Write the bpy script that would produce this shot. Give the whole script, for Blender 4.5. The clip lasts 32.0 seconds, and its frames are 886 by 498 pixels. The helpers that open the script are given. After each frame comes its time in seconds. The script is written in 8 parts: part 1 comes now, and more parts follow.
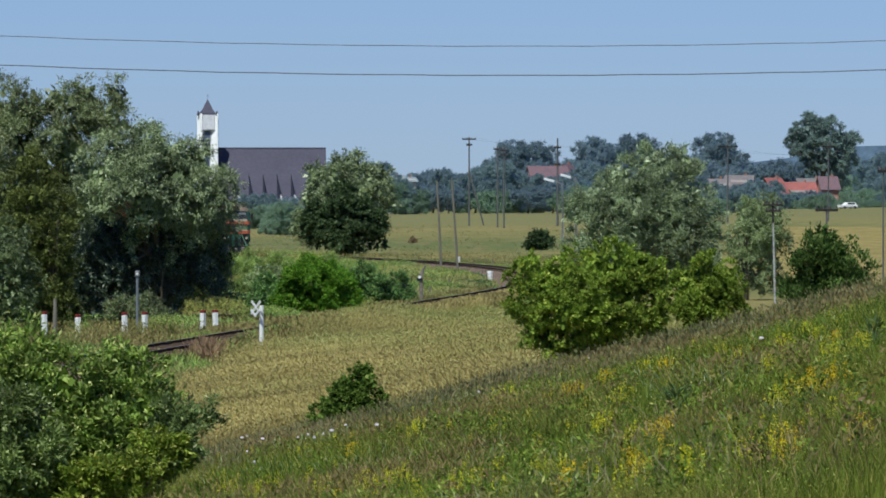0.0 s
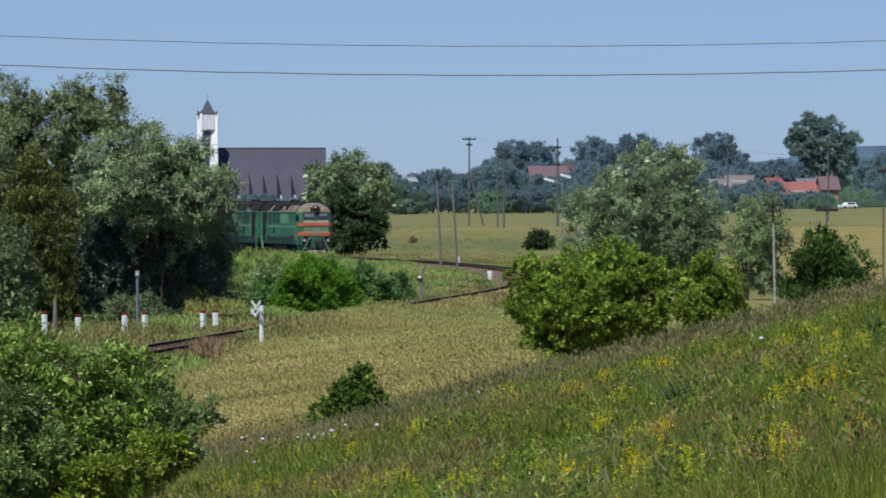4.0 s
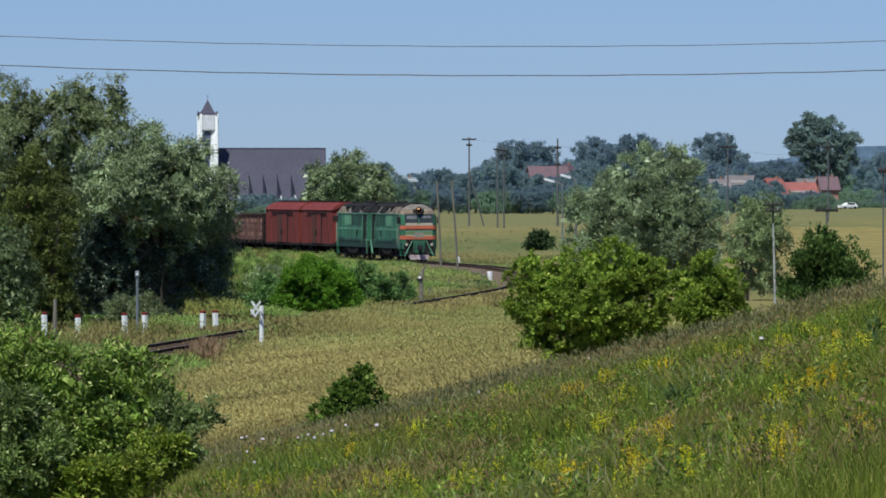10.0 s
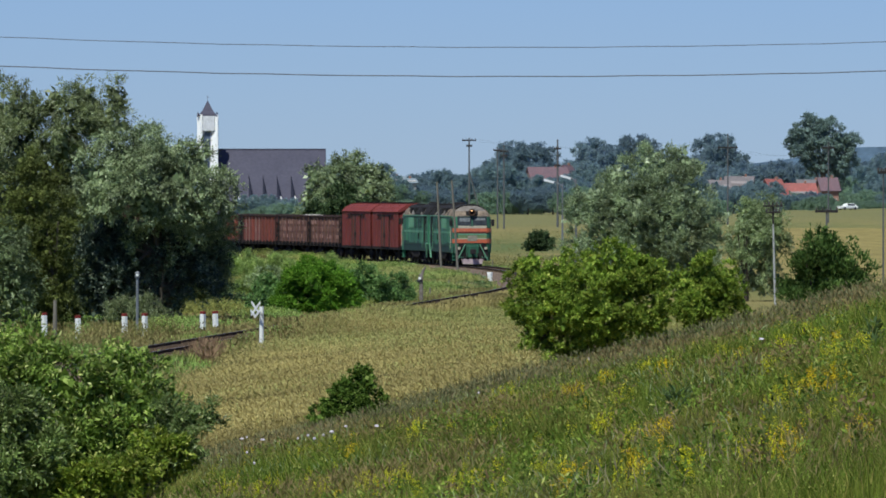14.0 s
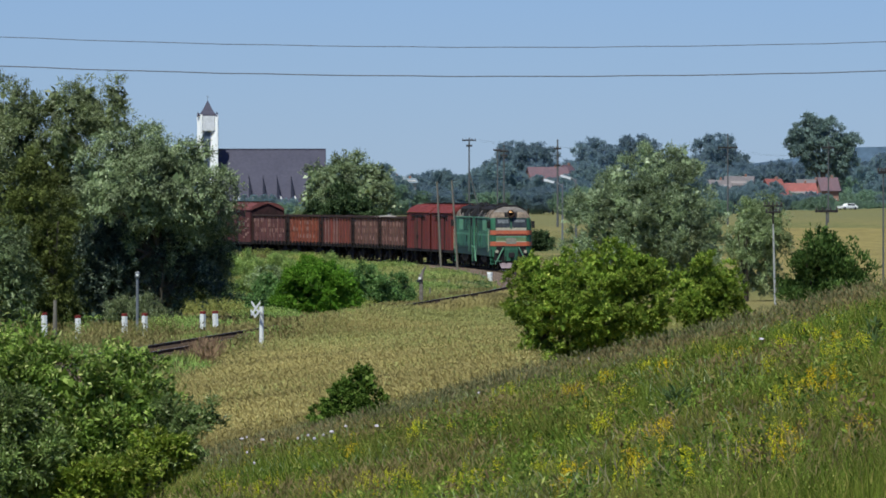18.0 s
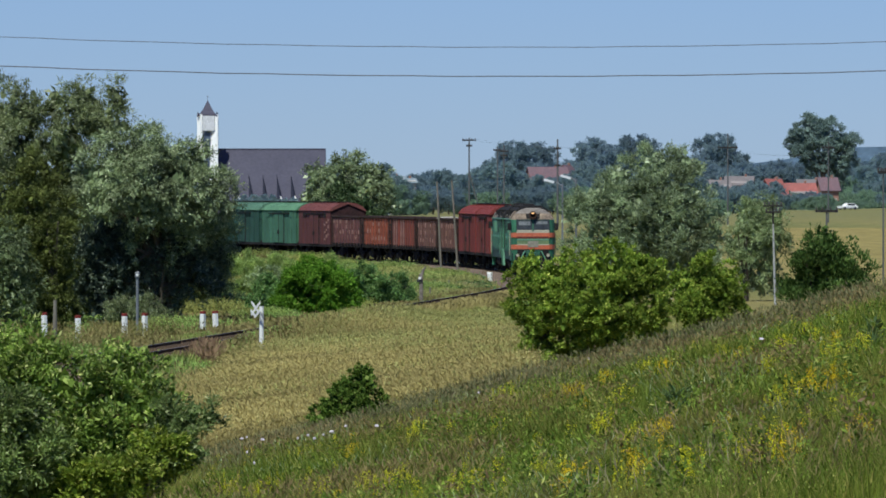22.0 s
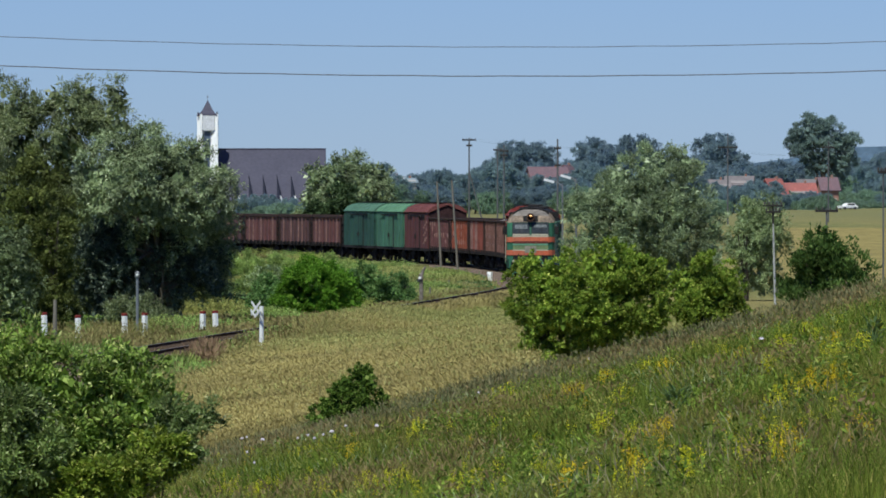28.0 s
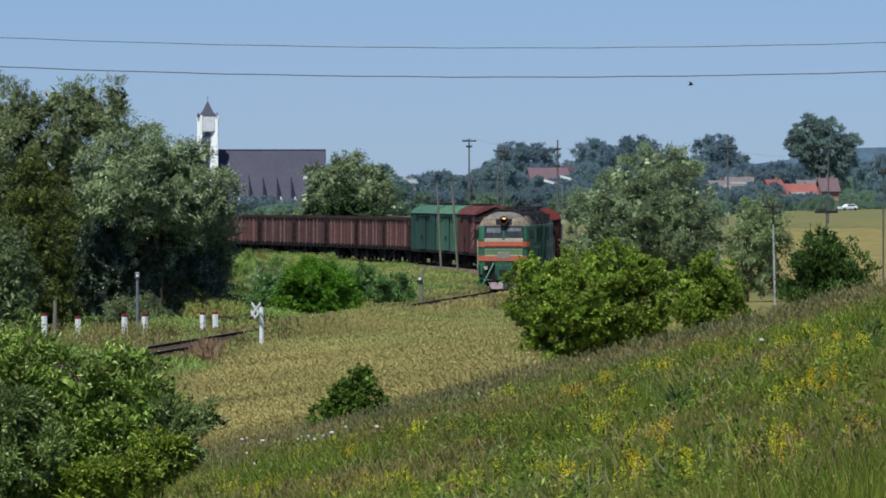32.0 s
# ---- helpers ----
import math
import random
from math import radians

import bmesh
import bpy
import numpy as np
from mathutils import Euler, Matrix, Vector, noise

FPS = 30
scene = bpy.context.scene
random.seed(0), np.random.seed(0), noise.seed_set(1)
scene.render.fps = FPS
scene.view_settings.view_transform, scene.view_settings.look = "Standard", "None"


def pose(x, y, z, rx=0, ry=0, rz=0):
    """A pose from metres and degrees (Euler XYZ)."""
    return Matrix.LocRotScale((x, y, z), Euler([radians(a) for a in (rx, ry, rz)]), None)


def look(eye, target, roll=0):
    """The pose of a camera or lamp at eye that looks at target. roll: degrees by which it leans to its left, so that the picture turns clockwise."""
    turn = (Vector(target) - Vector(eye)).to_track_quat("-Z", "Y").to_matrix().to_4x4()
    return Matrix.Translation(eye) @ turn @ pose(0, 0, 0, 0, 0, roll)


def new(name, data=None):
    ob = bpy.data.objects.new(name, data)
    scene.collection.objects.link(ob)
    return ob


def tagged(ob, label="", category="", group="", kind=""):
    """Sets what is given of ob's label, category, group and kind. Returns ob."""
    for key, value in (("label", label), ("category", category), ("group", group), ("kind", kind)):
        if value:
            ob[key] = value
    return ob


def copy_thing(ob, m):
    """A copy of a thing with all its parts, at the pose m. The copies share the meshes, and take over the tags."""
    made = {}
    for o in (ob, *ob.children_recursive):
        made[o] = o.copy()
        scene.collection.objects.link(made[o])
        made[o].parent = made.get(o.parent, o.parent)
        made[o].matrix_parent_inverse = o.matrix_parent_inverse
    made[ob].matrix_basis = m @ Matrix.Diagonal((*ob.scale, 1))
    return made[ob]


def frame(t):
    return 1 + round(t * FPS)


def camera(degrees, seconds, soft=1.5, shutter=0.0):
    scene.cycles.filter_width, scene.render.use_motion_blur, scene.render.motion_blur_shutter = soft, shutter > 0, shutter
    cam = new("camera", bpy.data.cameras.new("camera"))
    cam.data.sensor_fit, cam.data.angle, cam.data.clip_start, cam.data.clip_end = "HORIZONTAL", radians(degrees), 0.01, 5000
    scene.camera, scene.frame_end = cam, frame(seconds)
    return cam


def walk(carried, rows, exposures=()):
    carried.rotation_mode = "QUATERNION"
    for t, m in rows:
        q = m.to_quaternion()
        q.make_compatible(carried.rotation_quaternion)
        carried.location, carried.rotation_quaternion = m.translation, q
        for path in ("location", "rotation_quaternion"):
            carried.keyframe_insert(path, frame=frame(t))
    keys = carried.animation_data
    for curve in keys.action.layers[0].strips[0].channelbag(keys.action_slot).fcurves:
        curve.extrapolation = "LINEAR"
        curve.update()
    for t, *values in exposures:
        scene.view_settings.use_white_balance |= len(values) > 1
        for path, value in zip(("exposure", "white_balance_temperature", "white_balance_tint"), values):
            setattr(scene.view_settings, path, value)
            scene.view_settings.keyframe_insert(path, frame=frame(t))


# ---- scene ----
# ---------------------------------------------------------------- camera
EYE = (0.0, 0.0, 5.79)
TILT = 89.5735          # degrees from straight down
STEP = 0.00398          # degrees of the tripod's slow sag
cam = camera(6.239, 32.0, soft=1.75)
SAG = ((0, 0.7), (8.5, 0.6), (10, 0.2), (13, 0), (14.2, -1.4), (20, -1.1), (25, -1.0), (28, -0.7), (30.4, -1.6), (32, -2.4))
walk(cam, [(t, pose(*EYE, TILT + STEP * -s, 0, 0)) for t, s in SAG],
     exposures=[(0, 0.15, 6250, 9), (32, 0.15, 6250, 9)])

# ---------------------------------------------------------------- light
SUN_EL, SUN_AZ = 58.0, 205.0     # azimuth clockwise from +Y: behind the camera, a little to the left
world = bpy.data.worlds.new("world")
scene.world = world
world.use_nodes = True
wn, wl = world.node_tree.nodes, world.node_tree.links
sky = wn.new("ShaderNodeTexSky")
sky.sky_type = "NISHITA"
sky.sun_disc = False
sky.sun_elevation, sky.sun_rotation = radians(SUN_EL), radians(SUN_AZ)
sky.altitude, sky.air_density, sky.dust_density, sky.ozone_density = 1500, 1.0, 0.0, 2.0
tint = wn.new("ShaderNodeMix")
tint.data_type, tint.blend_type = "RGBA", "MULTIPLY"
tint.inputs[0].default_value = 1.0
tint.inputs[7].default_value = (0.462, 0.628, 1.075, 1)
wl.new(sky.outputs[0], tint.inputs[6])
wl.new(tint.outputs[2], wn["Background"].inputs[0])
wn["Background"].inputs[1].default_value = 0.0715
sun = new("sun", bpy.data.lights.new("sun", "SUN"))
sun.data.energy, sun.data.angle, sun.data.color = 4.2, radians(0.6), (0.95, 0.96, 0.87)
el, az = radians(SUN_EL), radians(SUN_AZ)
SUN_DIR = Vector((math.sin(az) * math.cos(el), math.cos(az) * math.cos(el), math.sin(el)))
sun.matrix_world = look((0, 0, 60), Vector((0, 0, 60)) - SUN_DIR)


# ---------------------------------------------------------------- materials
def surface(name, colour, rough=0.7, other=None, scale=2.0, amount=0.5, fine=30.0, fine_amount=0.25, bump=0.2, metal=0.0,
            rand=0.0, spec=0.18, streak=False, glow=None, chips=None):
    """Base colour that turns to `other` in stains at one scale and grains at another."""
    m = bpy.data.materials.new(name)
    m.use_nodes = True
    n, l = m.node_tree.nodes, m.node_tree.links
    b = n["Principled BSDF"]
    co = n.new("ShaderNodeTexCoord")
    vec = co.outputs["Object"]
    if streak:
        mp = n.new("ShaderNodeMapping")
        mp.inputs["Scale"].default_value = (1.0, 1.0, 0.18)
        l.new(vec, mp.inputs["Vector"])
        vec = mp.outputs[0]
    other = other or tuple(c * 0.6 for c in colour)
    big, small = n.new("ShaderNodeTexNoise"), n.new("ShaderNodeTexNoise")
    big.inputs["Scale"].default_value, big.inputs["Detail"].default_value = scale, 6
    small.inputs["Scale"].default_value, small.inputs["Detail"].default_value = fine, 4
    l.new(vec, big.inputs["Vector"]), l.new(vec, small.inputs["Vector"])
    ramp = n.new("ShaderNodeMapRange")
    ramp.inputs[1].default_value, ramp.inputs[2].default_value = 0.35, 0.7
    ramp.inputs[4].default_value = amount
    l.new(big.outputs[0], ramp.inputs[0])
    mix = n.new("ShaderNodeMix")
    mix.data_type = "RGBA"
    mix.inputs[6].default_value, mix.inputs[7].default_value = (*colour, 1), (*other, 1)
    l.new(ramp.outputs[0], mix.inputs[0])
    gain = n.new("ShaderNodeMapRange")
    gain.inputs[1].default_value, gain.inputs[2].default_value = 0.25, 0.75
    gain.inputs[3].default_value, gain.inputs[4].default_value = 1 - fine_amount, 1 + fine_amount
    l.new(small.outputs[0], gain.inputs[0])
    last = gain.outputs[0]
    if rand:
        info = n.new("ShaderNodeObjectInfo")
        rr = n.new("ShaderNodeMapRange")
        rr.inputs[3].default_value, rr.inputs[4].default_value = 1 - rand, 1 + rand
        l.new(info.outputs["Random"], rr.inputs[0])
        mul = n.new("ShaderNodeMath")
        mul.operation = "MULTIPLY"
        l.new(last, mul.inputs[0]), l.new(rr.outputs[0], mul.inputs[1])
        last = mul.outputs[0]
    vm = n.new("ShaderNodeVectorMath")
    vm.operation = "SCALE"
    l.new(mix.outputs[2], vm.inputs[0]), l.new(last, vm.inputs["Scale"])
    done = vm.outputs[0]
    for tone, often, grain in chips or ():
        # flaked and rusted spots
        spot, edge, over = n.new("ShaderNodeTexNoise"), n.new("ShaderNodeMapRange"), n.new("ShaderNodeMix")
        spot.inputs["Scale"].default_value, spot.inputs["Detail"].default_value, spot.inputs["Roughness"].default_value = grain, 5, 0.65
        l.new(co.outputs["Object"], spot.inputs["Vector"])
        edge.inputs[1].default_value, edge.inputs[2].default_value, edge.inputs[4].default_value = often, often + 0.07, 0.85
        l.new(spot.outputs[0], edge.inputs[0]), l.new(edge.outputs[0], over.inputs[0])
        over.data_type = "RGBA"
        over.inputs[7].default_value = (*tone, 1)
        l.new(done, over.inputs[6])
        done = over.outputs[2]
    l.new(done, b.inputs["Base Color"])
    b.inputs["Roughness"].default_value, b.inputs["Metallic"].default_value = rough, metal
    b.inputs["Specular IOR Level"].default_value = spec
    if bump:
        bp = n.new("ShaderNodeBump")
        bp.inputs["Strength"].default_value, bp.inputs["Distance"].default_value = bump, 0.02
        l.new(small.outputs[0], bp.inputs["Height"]), l.new(bp.outputs[0], b.inputs["Normal"])
    if glow:
        b.inputs["Emission Color"].default_value, b.inputs["Emission Strength"].default_value = (*glow[0], 1), glow[1]
    return m


def leafy(name, c1, c2, c3=None, through_light=0.28, rough=0.6, patch=0.25, spec=0.09, swing=0.38, drift=None):
    """Leaves or stalks: each takes its own colour between c1 and c2, a few go to c3, with broad patches over the plant."""
    m = bpy.data.materials.new(name)
    m.use_nodes = True
    n, l = m.node_tree.nodes, m.node_tree.links
    b = n["Principled BSDF"]
    geo = n.new("ShaderNodeNewGeometry")
    ramp = n.new("ShaderNodeValToRGB")
    ramp.color_ramp.elements[0].color, ramp.color_ramp.elements[1].color = (*c1, 1), (*c2, 1)
    ramp.color_ramp.elements[1].position = 0.85
    if c3:
        e = ramp.color_ramp.elements.new(1.0)
        e.color = (*c3, 1)
    l.new(geo.outputs["Random Per Island"], ramp.inputs[0])
    tex = n.new("ShaderNodeTexNoise")
    tex.inputs["Scale"].default_value = patch
    l.new(geo.outputs["Position"], tex.inputs["Vector"])
    gain = n.new("ShaderNodeMapRange")
    gain.inputs[1].default_value, gain.inputs[2].default_value = 0.3, 0.7
    gain.inputs[3].default_value, gain.inputs[4].default_value = 1 - swing, 1 + swing
    l.new(tex.outputs[0], gain.inputs[0])
    vm = n.new("ShaderNodeVectorMath")
    vm.operation = "SCALE"
    colour = ramp.outputs[0]
    if drift:
        # whole patches turn towards another colour
        wide, mix, far = n.new("ShaderNodeTexNoise"), n.new("ShaderNodeMix"), n.new("ShaderNodeMapRange")
        mp = n.new("ShaderNodeMapping")
        mp.inputs["Scale"].default_value, mp.inputs["Location"].default_value = (1.0, 0.22, 1.0), (31, 7, 0)
        l.new(geo.outputs["Position"], mp.inputs[0]), l.new(mp.outputs[0], wide.inputs["Vector"])
        wide.inputs["Scale"].default_value, wide.inputs["Detail"].default_value = drift[1], 4
        far.inputs[1].default_value, far.inputs[2].default_value, far.inputs[4].default_value = 0.45, 0.62, 0.7
        l.new(wide.outputs[0], far.inputs[0])
        mix.data_type = "RGBA"
        mix.inputs[7].default_value = (*drift[0], 1)
        l.new(far.outputs[0], mix.inputs[0]), l.new(colour, mix.inputs[6])
        colour = mix.outputs[2]
    l.new(colour, vm.inputs[0]), l.new(gain.outputs[0], vm.inputs["Scale"])
    l.new(vm.outputs[0], b.inputs["Base Color"])
    b.inputs["Roughness"].default_value = rough
    b.inputs["Specular IOR Level"].default_value = spec
    if through_light:
        tr, mx = n.new("ShaderNodeBsdfTranslucent"), n.new("ShaderNodeMixShader")
        mx.inputs[0].default_value = through_light
        l.new(vm.outputs[0], tr.inputs[0])
        l.new(b.outputs[0], mx.inputs[1]), l.new(tr.outputs[0], mx.inputs[2])
        l.new(mx.outputs[0], n["Material Output"].inputs[0])
    return m


WILLOW = leafy("willow_leaf", (0.124, 0.173, 0.078), (0.308, 0.373, 0.194), (0.540, 0.594, 0.389), 0.18, patch=0.6, swing=0.5)
WILLOW_PALE = leafy("pale_willow_leaf", (0.167, 0.225, 0.112), (0.367, 0.450, 0.251), (0.549, 0.610, 0.422), 0.32, patch=0.6, swing=0.42)
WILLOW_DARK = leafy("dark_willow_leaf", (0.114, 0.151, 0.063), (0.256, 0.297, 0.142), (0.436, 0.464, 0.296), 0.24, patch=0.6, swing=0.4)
OLIVE = leafy("olive_leaf", (0.066, 0.088, 0.021), (0.150, 0.178, 0.048), (0.27, 0.30, 0.11), 0.25, patch=0.6, swing=0.45)
DULLGREY = leafy("dull_grey_leaf", (0.108, 0.150, 0.060), (0.216, 0.276, 0.132), (0.396, 0.444, 0.264))
ROUND = leafy("dark_round_leaf", (0.035, 0.064, 0.024), (0.080, 0.122, 0.050), (0.14, 0.185, 0.09))
SHRUB = leafy("shrub_leaf", (0.105, 0.185, 0.027), (0.30, 0.405, 0.056), (0.60, 0.63, 0.14), 0.36, patch=0.9)
NEARLEAF = leafy("near_leaf", (0.080, 0.148, 0.024), (0.30, 0.425, 0.075), (0.78, 0.80, 0.30), 0.36, patch=1.6, spec=0.3, swing=0.45)
NEARGREY = leafy("near_grey_leaf", (0.080, 0.130, 0.034), (0.235, 0.315, 0.090), (0.55, 0.58, 0.30), 0.38, patch=1.2, spec=0.2)
NEARLIME = leafy("near_lime_leaf", (0.099, 0.171, 0.020), (0.297, 0.369, 0.045), (0.630, 0.630, 0.180), 0.4, patch=1.2, spec=0.2)
NEARMIX = leafy("near_dull_leaf", (0.095, 0.155, 0.045), (0.265, 0.35, 0.115), (0.60, 0.63, 0.33), 0.38, patch=1.2, spec=0.2)
DARKSHRUB = leafy("dark_shrub_leaf", (0.040, 0.085, 0.018), (0.105, 0.180, 0.042), (0.22, 0.29, 0.09), 0.28, patch=0.9)
BANKWEED = leafy("bank_weed_leaf", (0.162, 0.263, 0.062), (0.280, 0.409, 0.106), (0.44, 0.47, 0.18), 0.32, patch=0.22, swing=0.55, drift=((0.35, 0.33, 0.09), 0.13))
EDGEGRASS = leafy("edge_grass_stalk", (0.105, 0.115, 0.048), (0.20, 0.19, 0.09), (0.18, 0.135, 0.085), 0.2, patch=0.5)
BRIGHT = leafy("bright_leaf", (0.065, 0.16, 0.014), (0.15, 0.31, 0.03), (0.25, 0.40, 0.05), 0.35)
DEEP = leafy("deep_green_leaf", (0.040, 0.084, 0.012), (0.135, 0.215, 0.034), (0.28, 0.35, 0.085), 0.3)
GREYLEAF = leafy("grey_leaf", (0.180, 0.240, 0.096), (0.336, 0.420, 0.204), (0.504, 0.564, 0.336))
# distance haze is put into these pale blue, strongly translucent leaves
FAR1 = leafy("hazed_leaf", (0.279, 0.378, 0.392), (0.312, 0.415, 0.421), None, 0.75, patch=0.03, swing=0.15)
FAR2 = leafy("hazed_dark_leaf", (0.259, 0.348, 0.385), (0.287, 0.382, 0.412), None, 0.75, patch=0.03, swing=0.15)
FAR3 = leafy("hazed_light_leaf", (0.285, 0.400, 0.285), (0.330, 0.450, 0.315), None, 0.7, patch=0.03, swing=0.2)
BARK = surface("bark", (0.12, 0.10, 0.075), 0.9, (0.06, 0.05, 0.04), 3, 0.7, 25, 0.35, 0.8)
GRASS = leafy("grass_blade", (0.052, 0.098, 0.010), (0.180, 0.238, 0.031), (0.42, 0.37, 0.10), 0.3, patch=0.5, swing=0.5, drift=((0.205, 0.175, 0.050), 0.33))
DRYGRASS = leafy("dry_grass_stalk", (0.15, 0.115, 0.05), (0.29, 0.23, 0.095), (0.22, 0.135, 0.08), 0.25, patch=0.4)
RUSSET = leafy("russet_stalk", (0.175, 0.155, 0.058), (0.29, 0.255, 0.095), (0.27, 0.175, 0.09), 0.28, patch=0.3, swing=0.4)
DEEPGRASS = leafy("pasture_leaf", (0.135, 0.165, 0.060), (0.185, 0.205, 0.075), None, 0.3, patch=0.1)
WEED = leafy("weed_leaf", (0.078, 0.142, 0.016), (0.215, 0.305, 0.044), (0.52, 0.53, 0.15), 0.3, patch=0.4, swing=0.5)
WHEAT = leafy("wheat_ear", (0.325, 0.268, 0.098), (0.395, 0.332, 0.125), (0.44, 0.38, 0.16), 0.25, patch=0.12)
UNRIPE = leafy("unripe_wheat_ear", (0.280, 0.285, 0.093), (0.340, 0.345, 0.117), (0.41, 0.40, 0.16), 0.25, patch=0.15)
YELLOW = leafy("yellow_petal", (0.52, 0.36, 0.013), (0.76, 0.57, 0.02), None, 0.3, patch=1.0)
LIME = leafy("lime_flower", (0.38, 0.41, 0.018), (0.70, 0.66, 0.028), None, 0.3, patch=1.0)
PETAL = surface("white_petal", (0.68, 0.62, 0.66), 0.6, (0.45, 0.36, 0.44), 30, 0.7)

BALLAST = surface("ballast", (0.14, 0.10, 0.078), 0.95, (0.22, 0.165, 0.125), 1.5, 0.8, 18, 0.5, 1.0, spec=0.03)
SLEEPER = surface("sleeper_wood", (0.075, 0.052, 0.036), 0.95, (0.14, 0.10, 0.07), 4, 0.8, spec=0.03)
RAIL = surface("rusty_rail", (0.05, 0.034, 0.027), 0.85, (0.085, 0.052, 0.036), 6, 0.6, spec=0.04)
RAILTOP = surface("worn_rail_head", (0.22, 0.21, 0.20), 0.5, (0.14, 0.12, 0.11), 5, 0.5, metal=0.4)
# haze mixed into the tall village tree's blue-green leaf colour
FAR4 = leafy("tall_hazed_leaf", (0.165, 0.232, 0.210), (0.213, 0.287, 0.250), None, 0.35, patch=0.05, swing=0.25)
WOODPOLE = surface("weathered_pole", (0.21, 0.19, 0.155), 0.9, (0.12, 0.105, 0.085), 1.2, 0.8, 20, 0.3, 0.6, streak=True)
STEEL = surface("grey_steel", (0.30, 0.31, 0.32), 0.5, (0.2, 0.2, 0.2), 2, 0.6, metal=0.6)
WIRE = surface("cable", (0.05, 0.05, 0.055), 0.6)
CABLE = surface("weathered_cable", (0.13, 0.14, 0.155), 0.6)
PALE_CONCRETE = surface("pale_concrete", (0.46, 0.46, 0.44), 0.85, (0.24, 0.235, 0.22), 5, 0.9)
WHITE = surface("white_paint", (0.80, 0.80, 0.78), 0.6, (0.6, 0.58, 0.54), 6, 0.4)
RED = surface("red_paint", (0.20, 0.03, 0.025), 0.6, (0.13, 0.03, 0.025), 6, 0.6)
LAMPGLASS = surface("lamp_housing", (0.62, 0.63, 0.64), 0.4)


# ---------------------------------------------------------------- mesh helpers
def mesh_from(name, verts, faces, material, smooth=False):
    me = bpy.data.meshes.new(name)
    me.from_pydata(verts, [], faces)
    me.materials.append(material)
    if smooth:
        me.polygons.foreach_set("use_smooth", [True] * len(me.polygons))
    me.update()
    return me


def quads(name, v, material):
    """A mesh of loose quads from an array of shape (n, 4, 3)."""
    n = len(v)
    me = bpy.data.meshes.new(name)
    me.vertices.add(4 * n)
    me.vertices.foreach_set("co", np.ascontiguousarray(v, dtype=np.float32).ravel())
    me.loops.add(4 * n)
    me.loops.foreach_set("vertex_index", np.arange(4 * n, dtype=np.int32))
    me.polygons.add(n)
    me.polygons.foreach_set("loop_start", np.arange(0, 4 * n, 4, dtype=np.int32))
    me.polygons.foreach_set("loop_total", np.full(n, 4, dtype=np.int32))
    me.materials.append(material)
    me.update(calc_edges=True)
    me.validate()
    return me


def part(name, bm, material, parent, label="", at=None):
    """Links a bmesh (or a mesh) as one mesh object under a thing or a part."""
    if isinstance(bm, bmesh.types.BMesh):
        me = bpy.data.meshes.new(name)
        bm.to_mesh(me)
        bm.free()
        me.materials.append(material)
    else:
        me = bm
    ob = new(name, me)
    ob.parent = parent
    if at is not None:
        ob.matrix_basis = at
    if label:
        ob["label"] = label
    return ob


def thing(name, m, label, category, group="", kind=""):
    ob = new(name)
    ob.empty_display_size = 0.2
    ob.matrix_basis = m
    return tagged(ob, label, category, group, kind)


def box(bm, x0, x1, y0, y1, z0, z1, bevel=0.0):
    r = bmesh.ops.create_cube(bm, size=1.0, matrix=Matrix.Translation(((x0 + x1) / 2, (y0 + y1) / 2, (z0 + z1) / 2))
                              @ Matrix.Diagonal((x1 - x0, y1 - y0, z1 - z0, 1)))
    if bevel:
        es = list({e for v in r["verts"] for e in v.link_edges})
        bmesh.ops.bevel(bm, geom=es, offset=bevel, segments=1, affect="EDGES")
    return bm


def boxes(*rows, bevel=0.0):
    bm = bmesh.new()
    for r in rows:
        box(bm, *r, bevel=bevel)
    return bm


def prism(profile, x0, x1, bm=None):
    """A solid along x with the closed outline `profile` of (y, z)."""
    bm = bm or bmesh.new()
    a = [bm.verts.new((x0, y, z)) for y, z in profile]
    c = [bm.verts.new((x1, y, z)) for y, z in profile]
    n = len(profile)
    for i in range(n):
        bm.faces.new((a[i], a[(i + 1) % n], c[(i + 1) % n], c[i]))
    bm.faces.new(list(reversed(a)))
    bm.faces.new(c)
    bmesh.ops.recalc_face_normals(bm, faces=bm.faces)
    return bm


def tube(bm, points, radii, sides=8):
    """A tapered, bent rod through points."""
    rings = []
    pts = [Vector(p) for p in points]
    for i, p in enumerate(pts):
        d = (pts[min(i + 1, len(pts) - 1)] - pts[max(i - 1, 0)]).normalized()
        u = d.orthogonal().normalized() if abs(d.z) > 0.95 else d.cross(Vector((0, 0, 1))).normalized()
        w = d.cross(u)
        rings.append([bm.verts.new(p + radii[i] * (math.cos(a) * u + math.sin(a) * w))
                      for a in (2 * math.pi * k / sides for k in range(sides))])
    for a, c in zip(rings, rings[1:]):
        for k in range(sides):
            bm.faces.new((a[k], a[(k + 1) % sides], c[(k + 1) % sides], c[k]))
    bm.faces.new(list(reversed(rings[0])))
    bm.faces.new(rings[-1])
    return bm


def disc(bm, r, depth, m, sides=16):
    bmesh.ops.create_cone(bm, cap_ends=True, segments=sides, radius1=r, radius2=r, depth=depth, matrix=m)
    return bm


# ---------------------------------------------------------------- the lie of the land
YP = (-5000, -60, 0, 60, 152, 166, 200, 300, 385, 420, 5000)
ZP = (1.0, 3.0, 4.25, 3.1, 1.55, 0.95, 0.66, -0.02, -0.72, -0.7, -0.62)
KP = (0.0, 0.12, 0.25, 0.25, 0.25, 0.21, 0.15, 0.06, 0.0, 0.0, 0.0)


